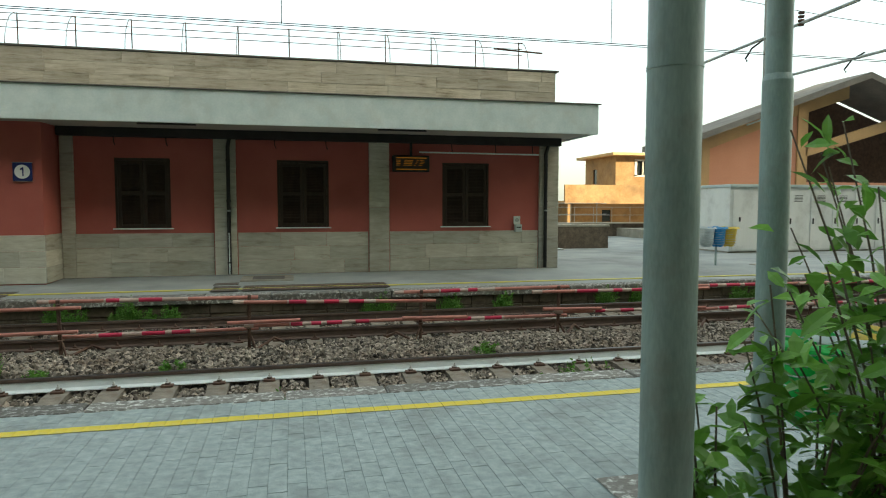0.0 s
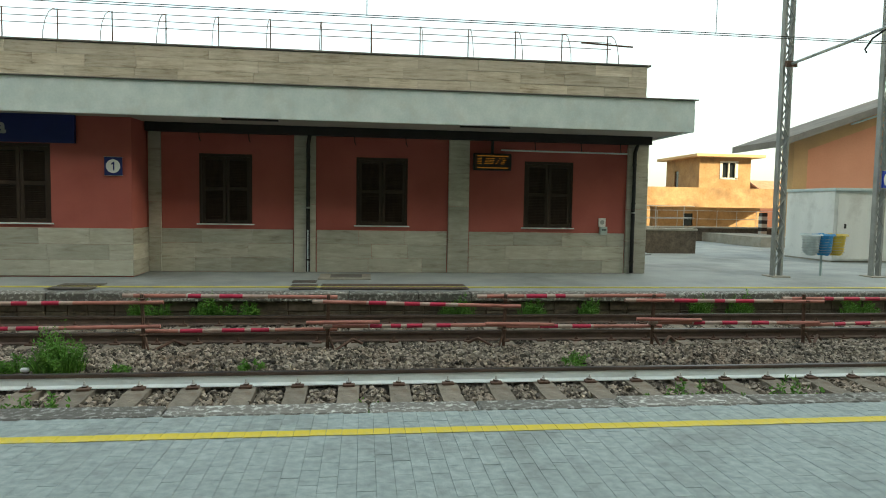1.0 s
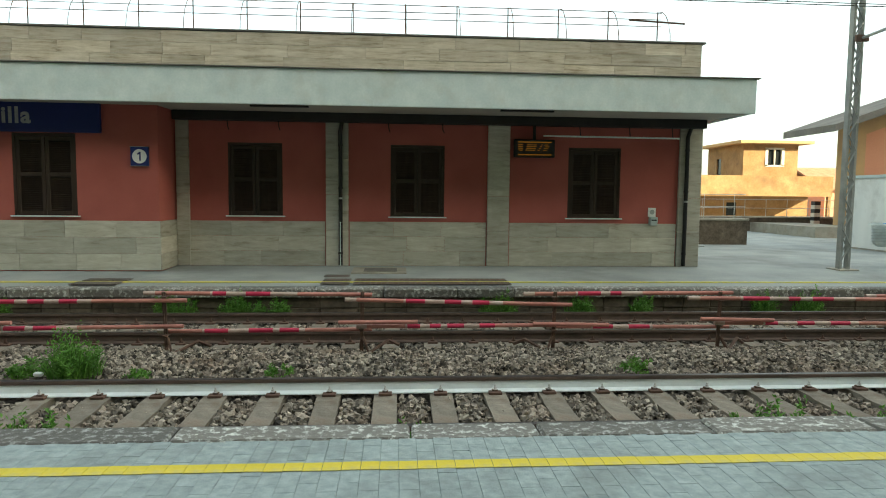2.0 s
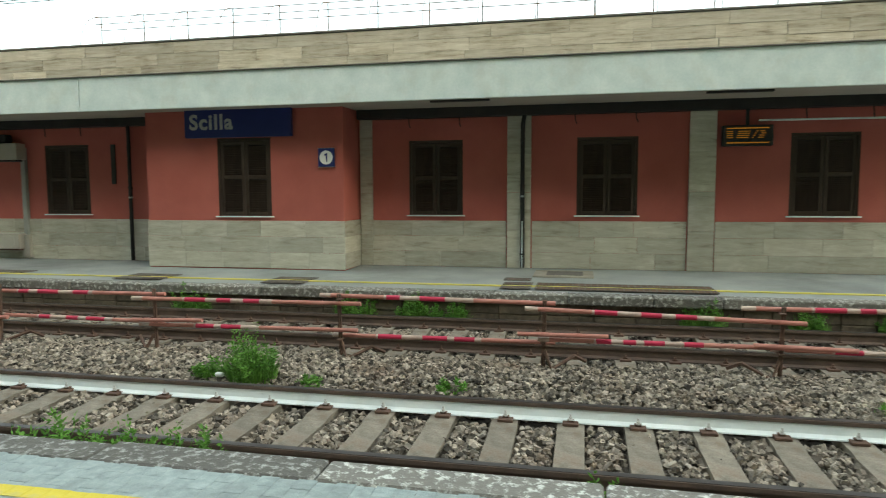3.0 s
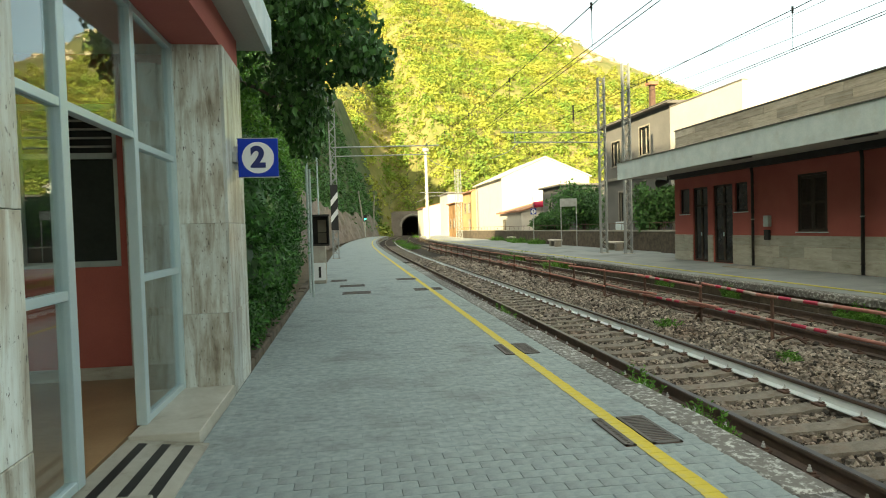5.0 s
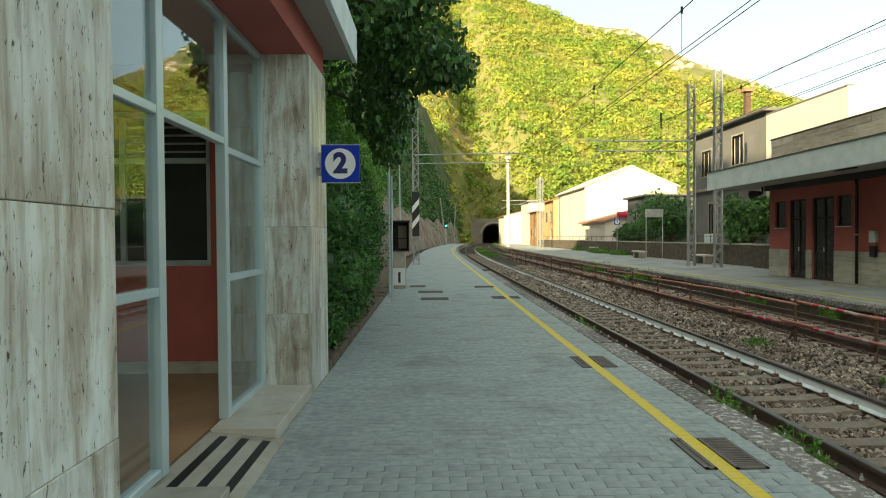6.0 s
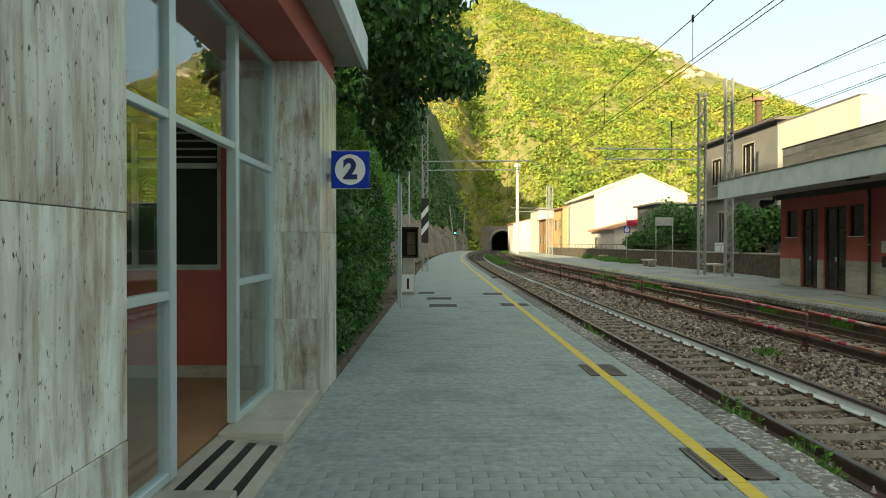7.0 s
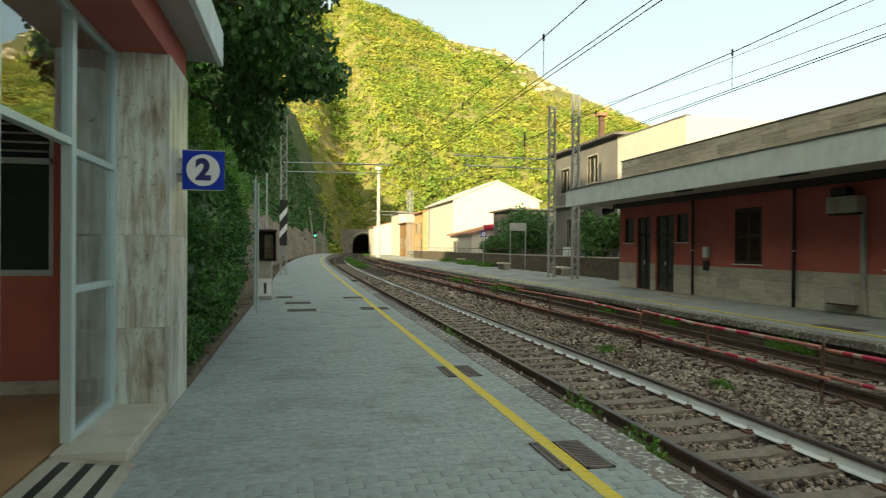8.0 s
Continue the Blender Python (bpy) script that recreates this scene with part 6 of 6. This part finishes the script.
# ---- beyond the station, towards the tunnel ----
def house(name, x0, x1, y0, y1, z1, wall_mat, label, holes_front=(), holes_side=(), roof="flat", roof_mat=None, rise=1.6, base=-0.4):
    """A house with through openings in the walls facing -y (front) and +x (side), window frames and panes, and a roof."""
    e = thing(name, label, "house")
    t = 0.25
    part("front_wall", wall_with_openings("x", x0, x1, y0, y0 + t, base, z1, list(holes_front)), wall_mat, e)
    part("side_wall", wall_with_openings("y", y0 + t, y1 - t, x1 - t, x1, base, z1, list(holes_side)), wall_mat, e)
    part("back_wall", box(x0, x1, y1 - t, y1, base, z1), wall_mat, e)
    part("left_wall", box(x0, x0 + t, y0 + t, y1 - t, base, z1), wall_mat, e)
    part("floor_slab", box(x0 + t, x1 - t, y0 + t, y1 - t, z1 - 0.2, z1 - 0.02), M["roof_grey"], e)
    for a, b, lo, hi in holes_front:
        w = part("window", box(a + 0.06, b - 0.06, y0 + 0.14, y0 + 0.16, lo + 0.06, hi - 0.06), M["window_dark"], e, "dark window pane")
        f = bmesh.new()
        for u, v, p, q in ((a, b, lo, lo + 0.06), (a, b, hi - 0.06, hi), (a, a + 0.06, lo, hi), (b - 0.06, b, lo, hi), ((a + b) / 2 - 0.03, (a + b) / 2 + 0.03, lo, hi)):
            add_box(f, u, v, y0 + 0.1, y0 + 0.17, p, q)
        part("frame", f, M["concrete"], w)
        part("sill", box(a - 0.1, b + 0.1, y0 - 0.08, y0 + 0.1, lo - 0.07, lo), M["concrete"], w)
        s = bmesh.new()
        add_box(s, a - 0.1, a, y0 - 0.015, y0 + 0.1, lo, hi + 0.1), add_box(s, b, b + 0.1, y0 - 0.015, y0 + 0.1, lo, hi + 0.1), add_box(s, a, b, y0 - 0.015, y0 + 0.1, hi, hi + 0.1)
        part("surround", s, M["concrete"], w)
    for a, b, lo, hi in holes_side:
        w = part("window", box(x1 - 0.16, x1 - 0.14, a, b, lo, hi), M["window_dark"], e, "dark window pane")
        part("sill", box(x1 - 0.1, x1 + 0.08, a - 0.1, b + 0.1, lo - 0.07, lo), M["concrete"], w)
    o = 0.35
    rm = roof_mat or M["roof_grey"]
    if roof == "flat":
        part("roof", box(x0 - o, x1 + o, y0 - o, y1 + o, z1, z1 + 0.16, 0.01), rm, e)
    elif roof == "none":
        part("coping_strip", box(x0, x1, y0 - 0.03, y0 + 0.28, z1, z1 + 0.06), rm, e)
    elif roof == "shed":
        part("roof", prism([(y0 - o, z1), (y1 + o, z1 + rise), (y1 + o, z1 + rise + 0.16), (y0 - o, z1 + 0.16)], "x", x0 - o, x1 + o), rm, e)
        part("gable", prism([(y0, z1), (y1, z1), (y1, z1 + rise - 0.02)], "x", x1 - t, x1 - 0.002), wall_mat, e)
    else:
        m = (y0 + y1) / 2
        part("roof", prism([(y0 - o, z1 - 0.1), (m, z1 + rise), (y1 + o, z1 - 0.1), (y1 + o, z1 + 0.06), (m, z1 + rise + 0.18), (y0 - o, z1 + 0.06)], "x", x0 - o, x1 + o * 0.3), rm, e)
        part("gable", prism([(y0, z1), (y1, z1), (m, z1 + rise - 0.02)], "x", x1 - t, x1 - 0.002), wall_mat, e)
    return e


grey_house = house("grey_house", -44.1, -34.7, 15.6, 20.4, 7.95, M["plaster_grey"], "two storey grey rendered house behind the platform wall", [(-42.7, -41.4, 5.25, 6.85), (-38.5, -37.2, 5.55, 7.2), (-41.7, -40.5, 1.6, 3.5)], roof="flat")
part("cornice", box(-44.4, -34.7, 15.35, 15.59, 4.3, 4.46), M["concrete"], grey_house, "pale string course")
chim = part("chimney", box(-40.05, -39.75, 17.0, 17.3, 8.1, 10.1), M["rust"], grey_house, "slim weathered brown chimney")
part("chimney_cap", box(-40.2, -39.6, 16.85, 17.45, 10.1, 10.3), M["roof_tile"], chim)
acu = part("outdoor_unit", box(-41.5, -40.5, 15.22, 15.58, 0.95, 1.6, 0.02), M["white_paint"], grey_house, "white air conditioning unit")
pale_block = house("pale_block", -34.66, -28.0, 15.6, 23.0, 7.75, M["plaster_white"], "stained cream walled upper block behind the station", roof="none")
white_house = house("white_house", -92, -76, 15.9, 26.6, 7.2, M["plaster_white"], "large white gabled house in full sun", roof="gable", roof_mat=M["plaster_white"], rise=2.3)
annex = house("white_annex", -75.8, -66, 15.5, 20.5, 2.9, M["plaster_white"], "low white annex with a red roof edge", [(-74, -72.8, 0.9, 2.2)], roof="shed", roof_mat=M["roof_tile"], rise=1.4)
ochre_house = house("ochre_house", -100, -92.6, 15.4, 24, 6.6, M["plaster_ochre"], "old ochre rendered house with a tiled roof", [(-98.5, -97.3, 3.6, 5.0), (-95.4, -94.2, 3.6, 5.0), (-95.4, -94.2, 0.6, 2.6)], [(16.5, 17.5, 3.5, 5.0)], roof="gable", roof_mat=M["roof_tile"], rise=1.4)
orange_house = house("orange_house", -112, -104, 15.0, 22, 5.4, M["plaster_orange"], "low orange rendered house in full sun", [(-110.5, -109.5, 1.5, 2.9), (-106.8, -105.8, 1.5, 2.9)], [(16.2, 17.2, 1.2, 2.8), (19, 20, 1.2, 2.8)], roof="flat", roof_mat=M["roof_tile"])
cream_house = house("cream_house", -126, -116, 15.5, 21, 7.6, M["plaster_white"], "cream house with a flat roof", [], [(17, 18, 4.2, 5.6)], roof="flat")
small_house = house("small_grey_house", -62, -56, 16.6, 21, 4.9, M["plaster_grey"], "small pale grey house beside the trees", [(-60.3, -59.3, 2.4, 3.8)], roof="flat")
tunnel_house = house("long_white_house", -162, -150, 14.9, 25, 6.2, M["plaster_white"], "long white walled building by the tunnel with a tiled roof", [], [(22, 23.2, 3.4, 4.8)], roof="gable", roof_mat=M["roof_tile"], rise=1.2)
red_tank = thing("red_awning", "bright red rolled awning on the white house", "awning", at=(-65.6, 17.6, 3.6))
part("roll", tube((0, -0.9, 0), (0, 0.9, 0.1), 0.3, seg=14), M["bar_red"], red_tank)
part("pole", tube((-0.35, 0, -3.9), (-0.35, 0, -0.1), 0.03, seg=6), M["galvanised"], red_tank)

platform_back = thing("platform_back_wall", "low dark stone wall with a metal rail behind the platform", "wall", kind="structure")
r = random.Random(77)
for a, b, y in ((-31.2, -26.0, 13.2), (-66, -31.2, 13.6), (-100, -66, 14.4)):
    part("masonry", box(a, b, y, y + 0.35, -0.05, 1.02), M["stone_wall"], platform_back)
    part("cap", box(a, b, y - 0.05, y + 0.4, 1.02, 1.1, 0.01), M["concrete"], platform_back)
    x = a
    while x < b:
        part("rail_post", tube((x, y + 0.17, 1.1), (x, y + 0.17, 1.5), 0.015, seg=5), M["rust"], platform_back)
        x += 1.8
    part("hand_rail", tube((a, y + 0.17, 1.48), (b, y + 0.17, 1.48), 0.018, seg=6), M["rust"], platform_back)


def stone_bench(x, y):
    e = thing("stone_bench", "pale concrete bench on the far platform", "bench", "platform benches", at=(x, y, 0.0))
    part("seat", box(-0.9, 0.9, -0.25, 0.25, 0.4, 0.5, 0.015), M["plaster_white"], e)
    for s in (-0.6, 0.6):
        part("foot", box(s - 0.12, s + 0.12, -0.2, 0.2, 0, 0.4, 0.01), M["concrete"], e)


for x, y in ((-45.2, 12.3), (-35.7, 12.7), (-62, 13.4)):
    stone_bench(x, y)
board = thing("notice_board", "grey notice board on two thin posts", "notice board", at=(-44.2, 13.0, 0))
for y in (-0.55, 0.55):
    part("post", tube((0, y, 0), (0, y, 3.2), 0.035, seg=8), M["galvanised"], board)
part("panel", box(-0.04, 0.04, -0.6, 0.6, 2.75, 3.3, 0.008), M["galvanised"], board)
ps = number_sign("1", pose(-54.6, 13.5, 2.7, 0, 0, 90), "blue platform number one sign on a thin post", 0.5, 0.5)
part("post", tube((0, 0.06, -2.7), (0, 0.06, 1.2), 0.035, seg=8), M["galvanised"], ps)
planter = thing("waste_container", "grey blue waste container beside the station wall", "container", at=(-27.3, 12.7, 0))
part("body", box(-0.55, 0.55, -0.35, 0.35, 0.3, 0.85, 0.03), M["steel_grey"], planter)
part("lid", box(-0.6, 0.6, -0.4, 0.4, 0.85, 0.95, 0.02), M["galvanised"], planter)
for x in (-0.45, 0.45):
    part("leg", box(x - 0.04, x + 0.04, -0.3, 0.3, 0, 0.3), M["steel_grey"], planter)

for x, y, h, s, sd in ((-34.4, 14.6, 3.5, 1.35, 3), (-48.0, 15.6, 4.4, 2.5, 5), (-51.5, 16.4, 4.6, 2.6, 6), (-56, 15.6, 2.6, 1.8, 9)):
    e = thing("fig_tree", "dark green leafy fig tree behind the low wall", "tree", "trees behind the wall", at=(x, y, 0))
    rr = random.Random(sd)
    bm = bmesh.new()
    for k in range(4):
        a = rr.uniform(0, 6.28)
        trunk_limb(bm, [(0, 0, -0.05), (0.2 * math.cos(a), 0.2 * math.sin(a), h * 0.35), (0.55 * s * math.cos(a), 0.55 * s * math.sin(a), h * 0.75)], 0.09, 0.03, 7)
    part("trunk", bm, M["bark"], e)
    masses = [((rr.uniform(-0.6, 0.6) * s, rr.uniform(-0.6, 0.6) * s, h * rr.uniform(0.45, 0.85)), (s * rr.uniform(0.35, 0.55), s * rr.uniform(0.35, 0.55), h * rr.uniform(0.16, 0.26)), 560) for _ in range(12)]
    v, f = leaf_masses(masses, 0.2, sd + 100, 0.5, 0.75, 0.5)
    ob = from_arrays("crown", v, f, M["leaf_dark"])
    ob.parent = e
for i, (x, y) in enumerate(((-58, 13.2), (-61, 13.5), (-70, 13.9), (-52.6, 13.2), (-150, 13), (-66, 3.9 + bend(-66)), (-80, 4 + bend(-80)), (-100, 4 + bend(-100)), (-38, 7.7), (-30, 7.7))):
    weed(x, y, 0.0 if y > 8 and x > -145 else -0.5, 0.6, 1.3, 300, 0.03, 200 + i, True, "weed", "green weeds growing along the far platform")

# signal box cabinet and posts on the near platform
cab = thing("trackside_cabinet", "dark open steel cabinet on a grey plinth", "cabinet", at=(-20.8, -2.88, 0))
part("plinth", box(-0.3, 0.3, -0.18, 0.18, 0, 1.12, 0.01), M["concrete"], cab)
f = bmesh.new()
add_box(f, -0.3, 0.3, -0.3, -0.27, 1.12, 2.0), add_box(f, -0.3, 0.3, 0.27, 0.3, 1.12, 2.0), add_box(f, -0.32, 0.34, -0.32, 0.32, 2.0, 2.05), add_box(f, -0.3, -0.27, -0.27, 0.27, 1.12, 2.0), add_box(f, -0.27, 0.3, -0.27, 0.27, 1.12, 1.15)
part("case", f, M["dark_metal"], cab)
part("shelf", box(-0.26, 0.28, -0.26, 0.26, 1.5, 1.52), M["dark_metal"], cab)
part("panel", box(-0.26, -0.22, -0.05, 0.2, 1.2, 1.9), M["concrete"], cab, "pale equipment panel")
part("notice", box(0.305, 0.32, -0.2, 0.17, 0.1, 0.62), M["white"], cab, "white notice with a dark bar")
part("notice_bar", box(0.321, 0.325, -0.04, 0.03, 0.18, 0.5), M["black"], cab)
for x, y, h in ((-16.5, -2.87, 3.0), (-17.6, -3.0, 3.6), (-28, -3.2, 4.6)):
    e = thing("sign_post", "thin grey galvanised steel post", "post", "thin posts", at=(x, y, 0))
    part("tube", tube((0, 0, 0), (0, 0, h), 0.03, seg=10), M["steel_grey"], e)
    part("cap", tube((0, 0, h), (0, 0, h + 0.02), 0.034, seg=10), M["steel_grey"], e)
sig = thing("railway_signal", "slim railway signal showing green beside the far track", "signal", at=(-120, -2.2 + bend(-120), 0))
part("post", tube((0, 0, 0), (0, 0, 4.2), 0.07, seg=8), M["galvanised"], sig)
part("head", box(-0.05, 0.2, -0.3, 0.3, 3.1, 4.3, 0.03), M["black"], sig)
part("green_lamp", tube((0.2, 0, 3.5), (0.24, 0, 3.5), 0.16, seg=14), glow_material("signal_green", (0.05, 0.9, 0.5), 3.0), sig, "lit green lens")
for x in (-150, -170):
    e = thing("concrete_mast", "leaning pale concrete pole on the rock cutting", "mast", at=(x, -4.5 + bend(x), 1.0))
    part("shaft", tube((0, 0, -1.4), (0, -1.2 if x == -150 else 0.5, 9.0), 0.2, 0.13, 8), M["concrete"], e)
    part("cap", tube((0, -1.2 if x == -150 else 0.5, 9.0), (0, -1.2 if x == -150 else 0.5, 9.4), 0.2, seg=8), M["concrete"], e)

# ---- station yard, to the right of the building ----
def slab_wall(name, x0, x1, y0, y1, z1, mat, label):
    e = thing(name, label, "wall", kind="structure")
    part("masonry", box(x0, x1, y0, y1, -0.1, z1 - 0.08), mat, e)
    part("cap", box(x0 - 0.04, x1 + 0.04, y0 - 0.04, y1 + 0.04, z1 - 0.08, z1, 0.01), M["concrete"], e)
    return e


slab_wall("yard_wall", 7.2, 12.2, 18.3, 18.7, 0.92, M["stone_wall"], "low dark stone wall beside the station")
slab_wall("yard_wall_far", 12.3, 22.4, 27.6, 28.0, 0.75, M["stone_wall"], "low dark stone wall of the yard")
railing2 = thing("yard_railing", "thin grey tubular railing on the yard wall", "railing")
for x in np.arange(7.4, 22.4, 1.1):
    y = 18.5 if x < 12.2 else 27.8
    z = 0.92 if x < 12.2 else 0.75
    part("post", tube((x, y, z), (x, y, z + 0.85), 0.013, seg=6), M["galvanised"], railing2)
for y, a, b, z in ((18.5, 7.3, 12.2, 0.92), (27.8, 12.4, 22.4, 0.75)):
    for k in (0.4, 0.83):
        part("rail", tube((a, y, z + k), (b, y, z + k), 0.013, seg=6), M["galvanised"], railing2)
bollard = thing("striped_bollard", "black and yellow striped post in the yard", "bollard", at=(20.6, 27.2, 0))
for k in range(8):
    part("band", box(-0.15, 0.15, -0.15, 0.15, k * 0.19, k * 0.19 + 0.19), M["black"] if k % 2 else M["plaster_white"], bollard)

shed = thing("goods_shed", "pink and ochre goods shed with a broad gabled roof", "goods shed")
prof = [(20.0, 0.0), (20.0, 5.05), (28.8, 8.1), (37.6, 5.05), (37.6, 0.0)]
part("front_wall", prism([(20.0, -0.05), (20.0, 5.05), (26.2, 7.2), (26.2, -0.05)], "y", 24.0, 24.3), M["plaster_pink"], shed, "pink plaster front")
part("front_wall_right", prism([(26.2, -0.05), (26.2, 2.9), (37.6, 2.9), (37.6, -0.05)], "y", 24.0, 24.3), M["plaster_pink"], shed)
# Dark opening under the beam: its shade is painted as a brown wall
part("recess_wall", prism([(26.2, -0.05), (26.2, 7.2), (28.8, 8.0), (37.6, 5.05), (37.6, -0.05)], "y", 26.4, 26.6), M["rust"], shed, "dark brown recessed wall, shade of the opening in its colour")
part("corner_pier", box(19.85, 20.55, 23.9, 24.35, -0.05, 5.05), M["plaster_ochre"], shed, "ochre corner pier")
part("upper_band", prism([(20.56, 4.5), (20.56, 5.2), (28.8, 8.05), (28.8, 7.3), (24.0, 5.75)], "y", 23.93, 23.998), M["plaster_ochre"], shed, "ochre band under the eaves")
part("beam", prism([(26.2, 4.2), (26.2, 4.7), (34.0, 7.0), (34.0, 6.4)], "y", 23.9, 24.2), M["plaster_ochre"], shed, "slanting ochre beam")
part("pier", box(25.7, 26.3, 23.9, 24.35, -0.05, 6.9), M["plaster_ochre"], shed)
part("side_wall", box(20.0, 20.3, 24.3, 25.0, -0.05, 5.0), M["plaster_ochre"], shed)
part("roof", prism([(18.2, 4.45), (28.8, 8.1), (39.4, 4.45), (39.4, 4.75), (28.8, 8.42), (18.2, 4.75)], "y", 22.6, 26.3), M["roof_grey"], shed, "weathered grey roof slab")
part("lamp_tube", prism([(22.2, 5.62), (24.0, 6.22), (24.0, 6.3), (22.2, 5.7)], "y", 23.2, 23.35), M["white_paint"], shed)
part("plinth", box(17.5, 20.0, 22.5, 30, -0.05, 0.45), M["concrete"], shed, "stepped concrete plinth")

row = thing("equipment_cabin", "long grey sheet metal equipment cabin with stained doors", "cabin")
part("body", box(15.0, 29.0, 14.8, 17.2, 0.05, 2.3, 0.01), M["cabinet_grey"], row)
part("roof_edge", box(14.95, 29.05, 14.72, 17.25, 2.3, 2.4, 0.01), M["steel_grey"], row, "dark rusty roof edge")
part("base", box(15.0, 29.0, 14.85, 17.2, -0.05, 0.05), M["concrete"], row)
x = 17.35
while x < 28.5:
    d = part("door", box(x, x + 0.85, 14.77, 14.798, 0.1, 2.15, 0.005), M["cabinet_grey"], row)
    part("handle", box(x + 0.08, x + 0.12, 14.74, 14.77, 1.0, 1.2), M["dark_metal"], d)
    for k in range(5):
        part("vent_slot", box(x + 0.25, x + 0.6, 14.765, 14.77, 1.8 + k * 0.05, 1.82 + k * 0.05), M["dark_metal"], d)
    x += 0.95
part("side_panel", box(15.1, 17.2, 14.775, 14.798, 0.1, 2.2, 0.005), M["cabinet_grey"], row)
part("side_handle", box(15.35, 15.4, 14.74, 14.775, 1.1, 1.25), M["dark_metal"], row)

villa = thing("orange_villa", "orange rendered villa with a flat roofed upper storey in full sun", "house")
part("upper_front", wall_with_openings("x", 29.2, 34.0, 50, 50.3, 3.4, 6.25, [(31.2, 32.7, 4.5, 5.8)]), M["plaster_orange"], villa)
part("upper_side", wall_with_openings("y", 50.3, 56, 29.2, 29.5, 3.4, 6.25, [(53.8, 54.6, 3.6, 5.2)]), M["plaster_orange"], villa)
part("upper_right", box(33.7, 34.0, 50.3, 56, 3.4, 6.25), M["plaster_orange"], villa)
part("upper_back", box(29.2, 34.0, 56, 56.3, 3.4, 6.25), M["plaster_orange"], villa)
part("roof", box(28.5, 34.9, 49.2, 57, 6.25, 6.5, 0.02), M["plaster_ochre"], villa)
w = part("window", box(31.2, 32.7, 50.12, 50.14, 4.5, 5.8), M["window_dark"], villa)
f = bmesh.new()
for a, b, lo, hi in ((31.1, 31.35, 4.4, 5.9), (32.55, 32.8, 4.4, 5.9), (31.1, 32.8, 4.35, 4.5), (31.1, 32.8, 5.8, 5.95), (31.9, 32.0, 4.5, 5.8)):
    add_box(f, a, b, 49.97, 50.15, lo, hi)
part("frame", f, M["plaster_white"], w)
part("side_window", box(29.3, 29.32, 53.8, 54.6, 3.6, 5.2), M["window_dark"], villa)
part("terrace_slab", box(23.2, 35.6, 47.6, 58, 1.85, 2.1), M["plaster_orange"], villa)
part("terrace_parapet", box(23.2, 35.6, 47.6, 47.85, 2.1, 3.5), M["plaster_orange"], villa, "ribbed orange terrace parapet")
part("terrace_side", box(35.35, 35.6, 47.85, 58, 2.1, 3.5), M["plaster_orange"], villa)
part("lower_wall", wall_with_openings("x", 25.2, 35.2, 50.2, 50.5, -0.3, 1.85, [(28.0, 28.9, 0.2, 1.3)]), M["plaster_orange"], villa)
part("lower_window", box(28.0, 28.9, 50.34, 50.36, 0.2, 1.3), M["window_dark"], villa)
part("lower_side", box(34.9, 35.2, 50.5, 57, -0.3, 1.85), M["plaster_orange"], villa)
part("lower_back", box(25.2, 34.9, 56.7, 57, -0.3, 1.85), M["plaster_orange"], villa)
part("lower_left", box(25.2, 25.45, 50.5, 56.7, -0.3, 1.85), M["plaster_orange"], villa)
for x in (23.5, 35.3):
    part("pillar", box(x, x + 0.25, 47.7, 47.95, -0.3, 1.85), M["plaster_orange"], villa)
pink = house("pink_villa", 40, 50, 55, 64, 2.6, M["plaster_pink"], "pink walled villa with an arched porch and tiled roof", [(41.5, 42.6, 0.3, 2.0), (44.5, 45.6, 0.3, 2.0)], roof="gable", roof_mat=M["roof_tile"], rise=2.0)
back = house("yellow_house", 36.5, 46, 66, 76, 4.2, M["plaster_ochre"], "yellow rendered house behind the villa", [(39, 40, 1.4, 2.8)], roof="flat", roof_mat=M["roof_tile"])
car = thing("parked_van", "white parked van behind the yard wall", "van", at=(13.6, 34.0, 0))
part("body", prism([(-2.2, 0.35), (-2.2, 1.0), (-1.5, 1.15), (-1.0, 1.9), (2.2, 1.9), (2.2, 0.35)], "y", -0.85, 0.85), M["white_paint"], car)
part("side_glass", prism([(-1.3, 1.2), (-0.9, 1.75), (1.9, 1.75), (1.9, 1.2)], "y", -0.86, -0.852), M["window_dark"], car)
for x in (-1.4, 1.4):
    for y in (-0.8, 0.8):
        part("wheel", tube((x, y - 0.1, 0.32), (x, y + 0.1, 0.32), 0.32, seg=18), M["black"], car)
seat = thing("wall_bracket_bench", "small grey folding bench on the station corner", "bench", at=(7.0, 12.0, 0))
part("seat", box(0.0, 0.45, -0.35, 0.35, 0.42, 0.46, 0.01), M["galvanised"], seat)
b = bmesh.new()
path_tube(b, [(0.0, 0, 0.42), (0.12, 0, 0.2), (0.35, 0, 0.02)], 0.025, 6)
part("leg", b, M["galvanised"], seat)
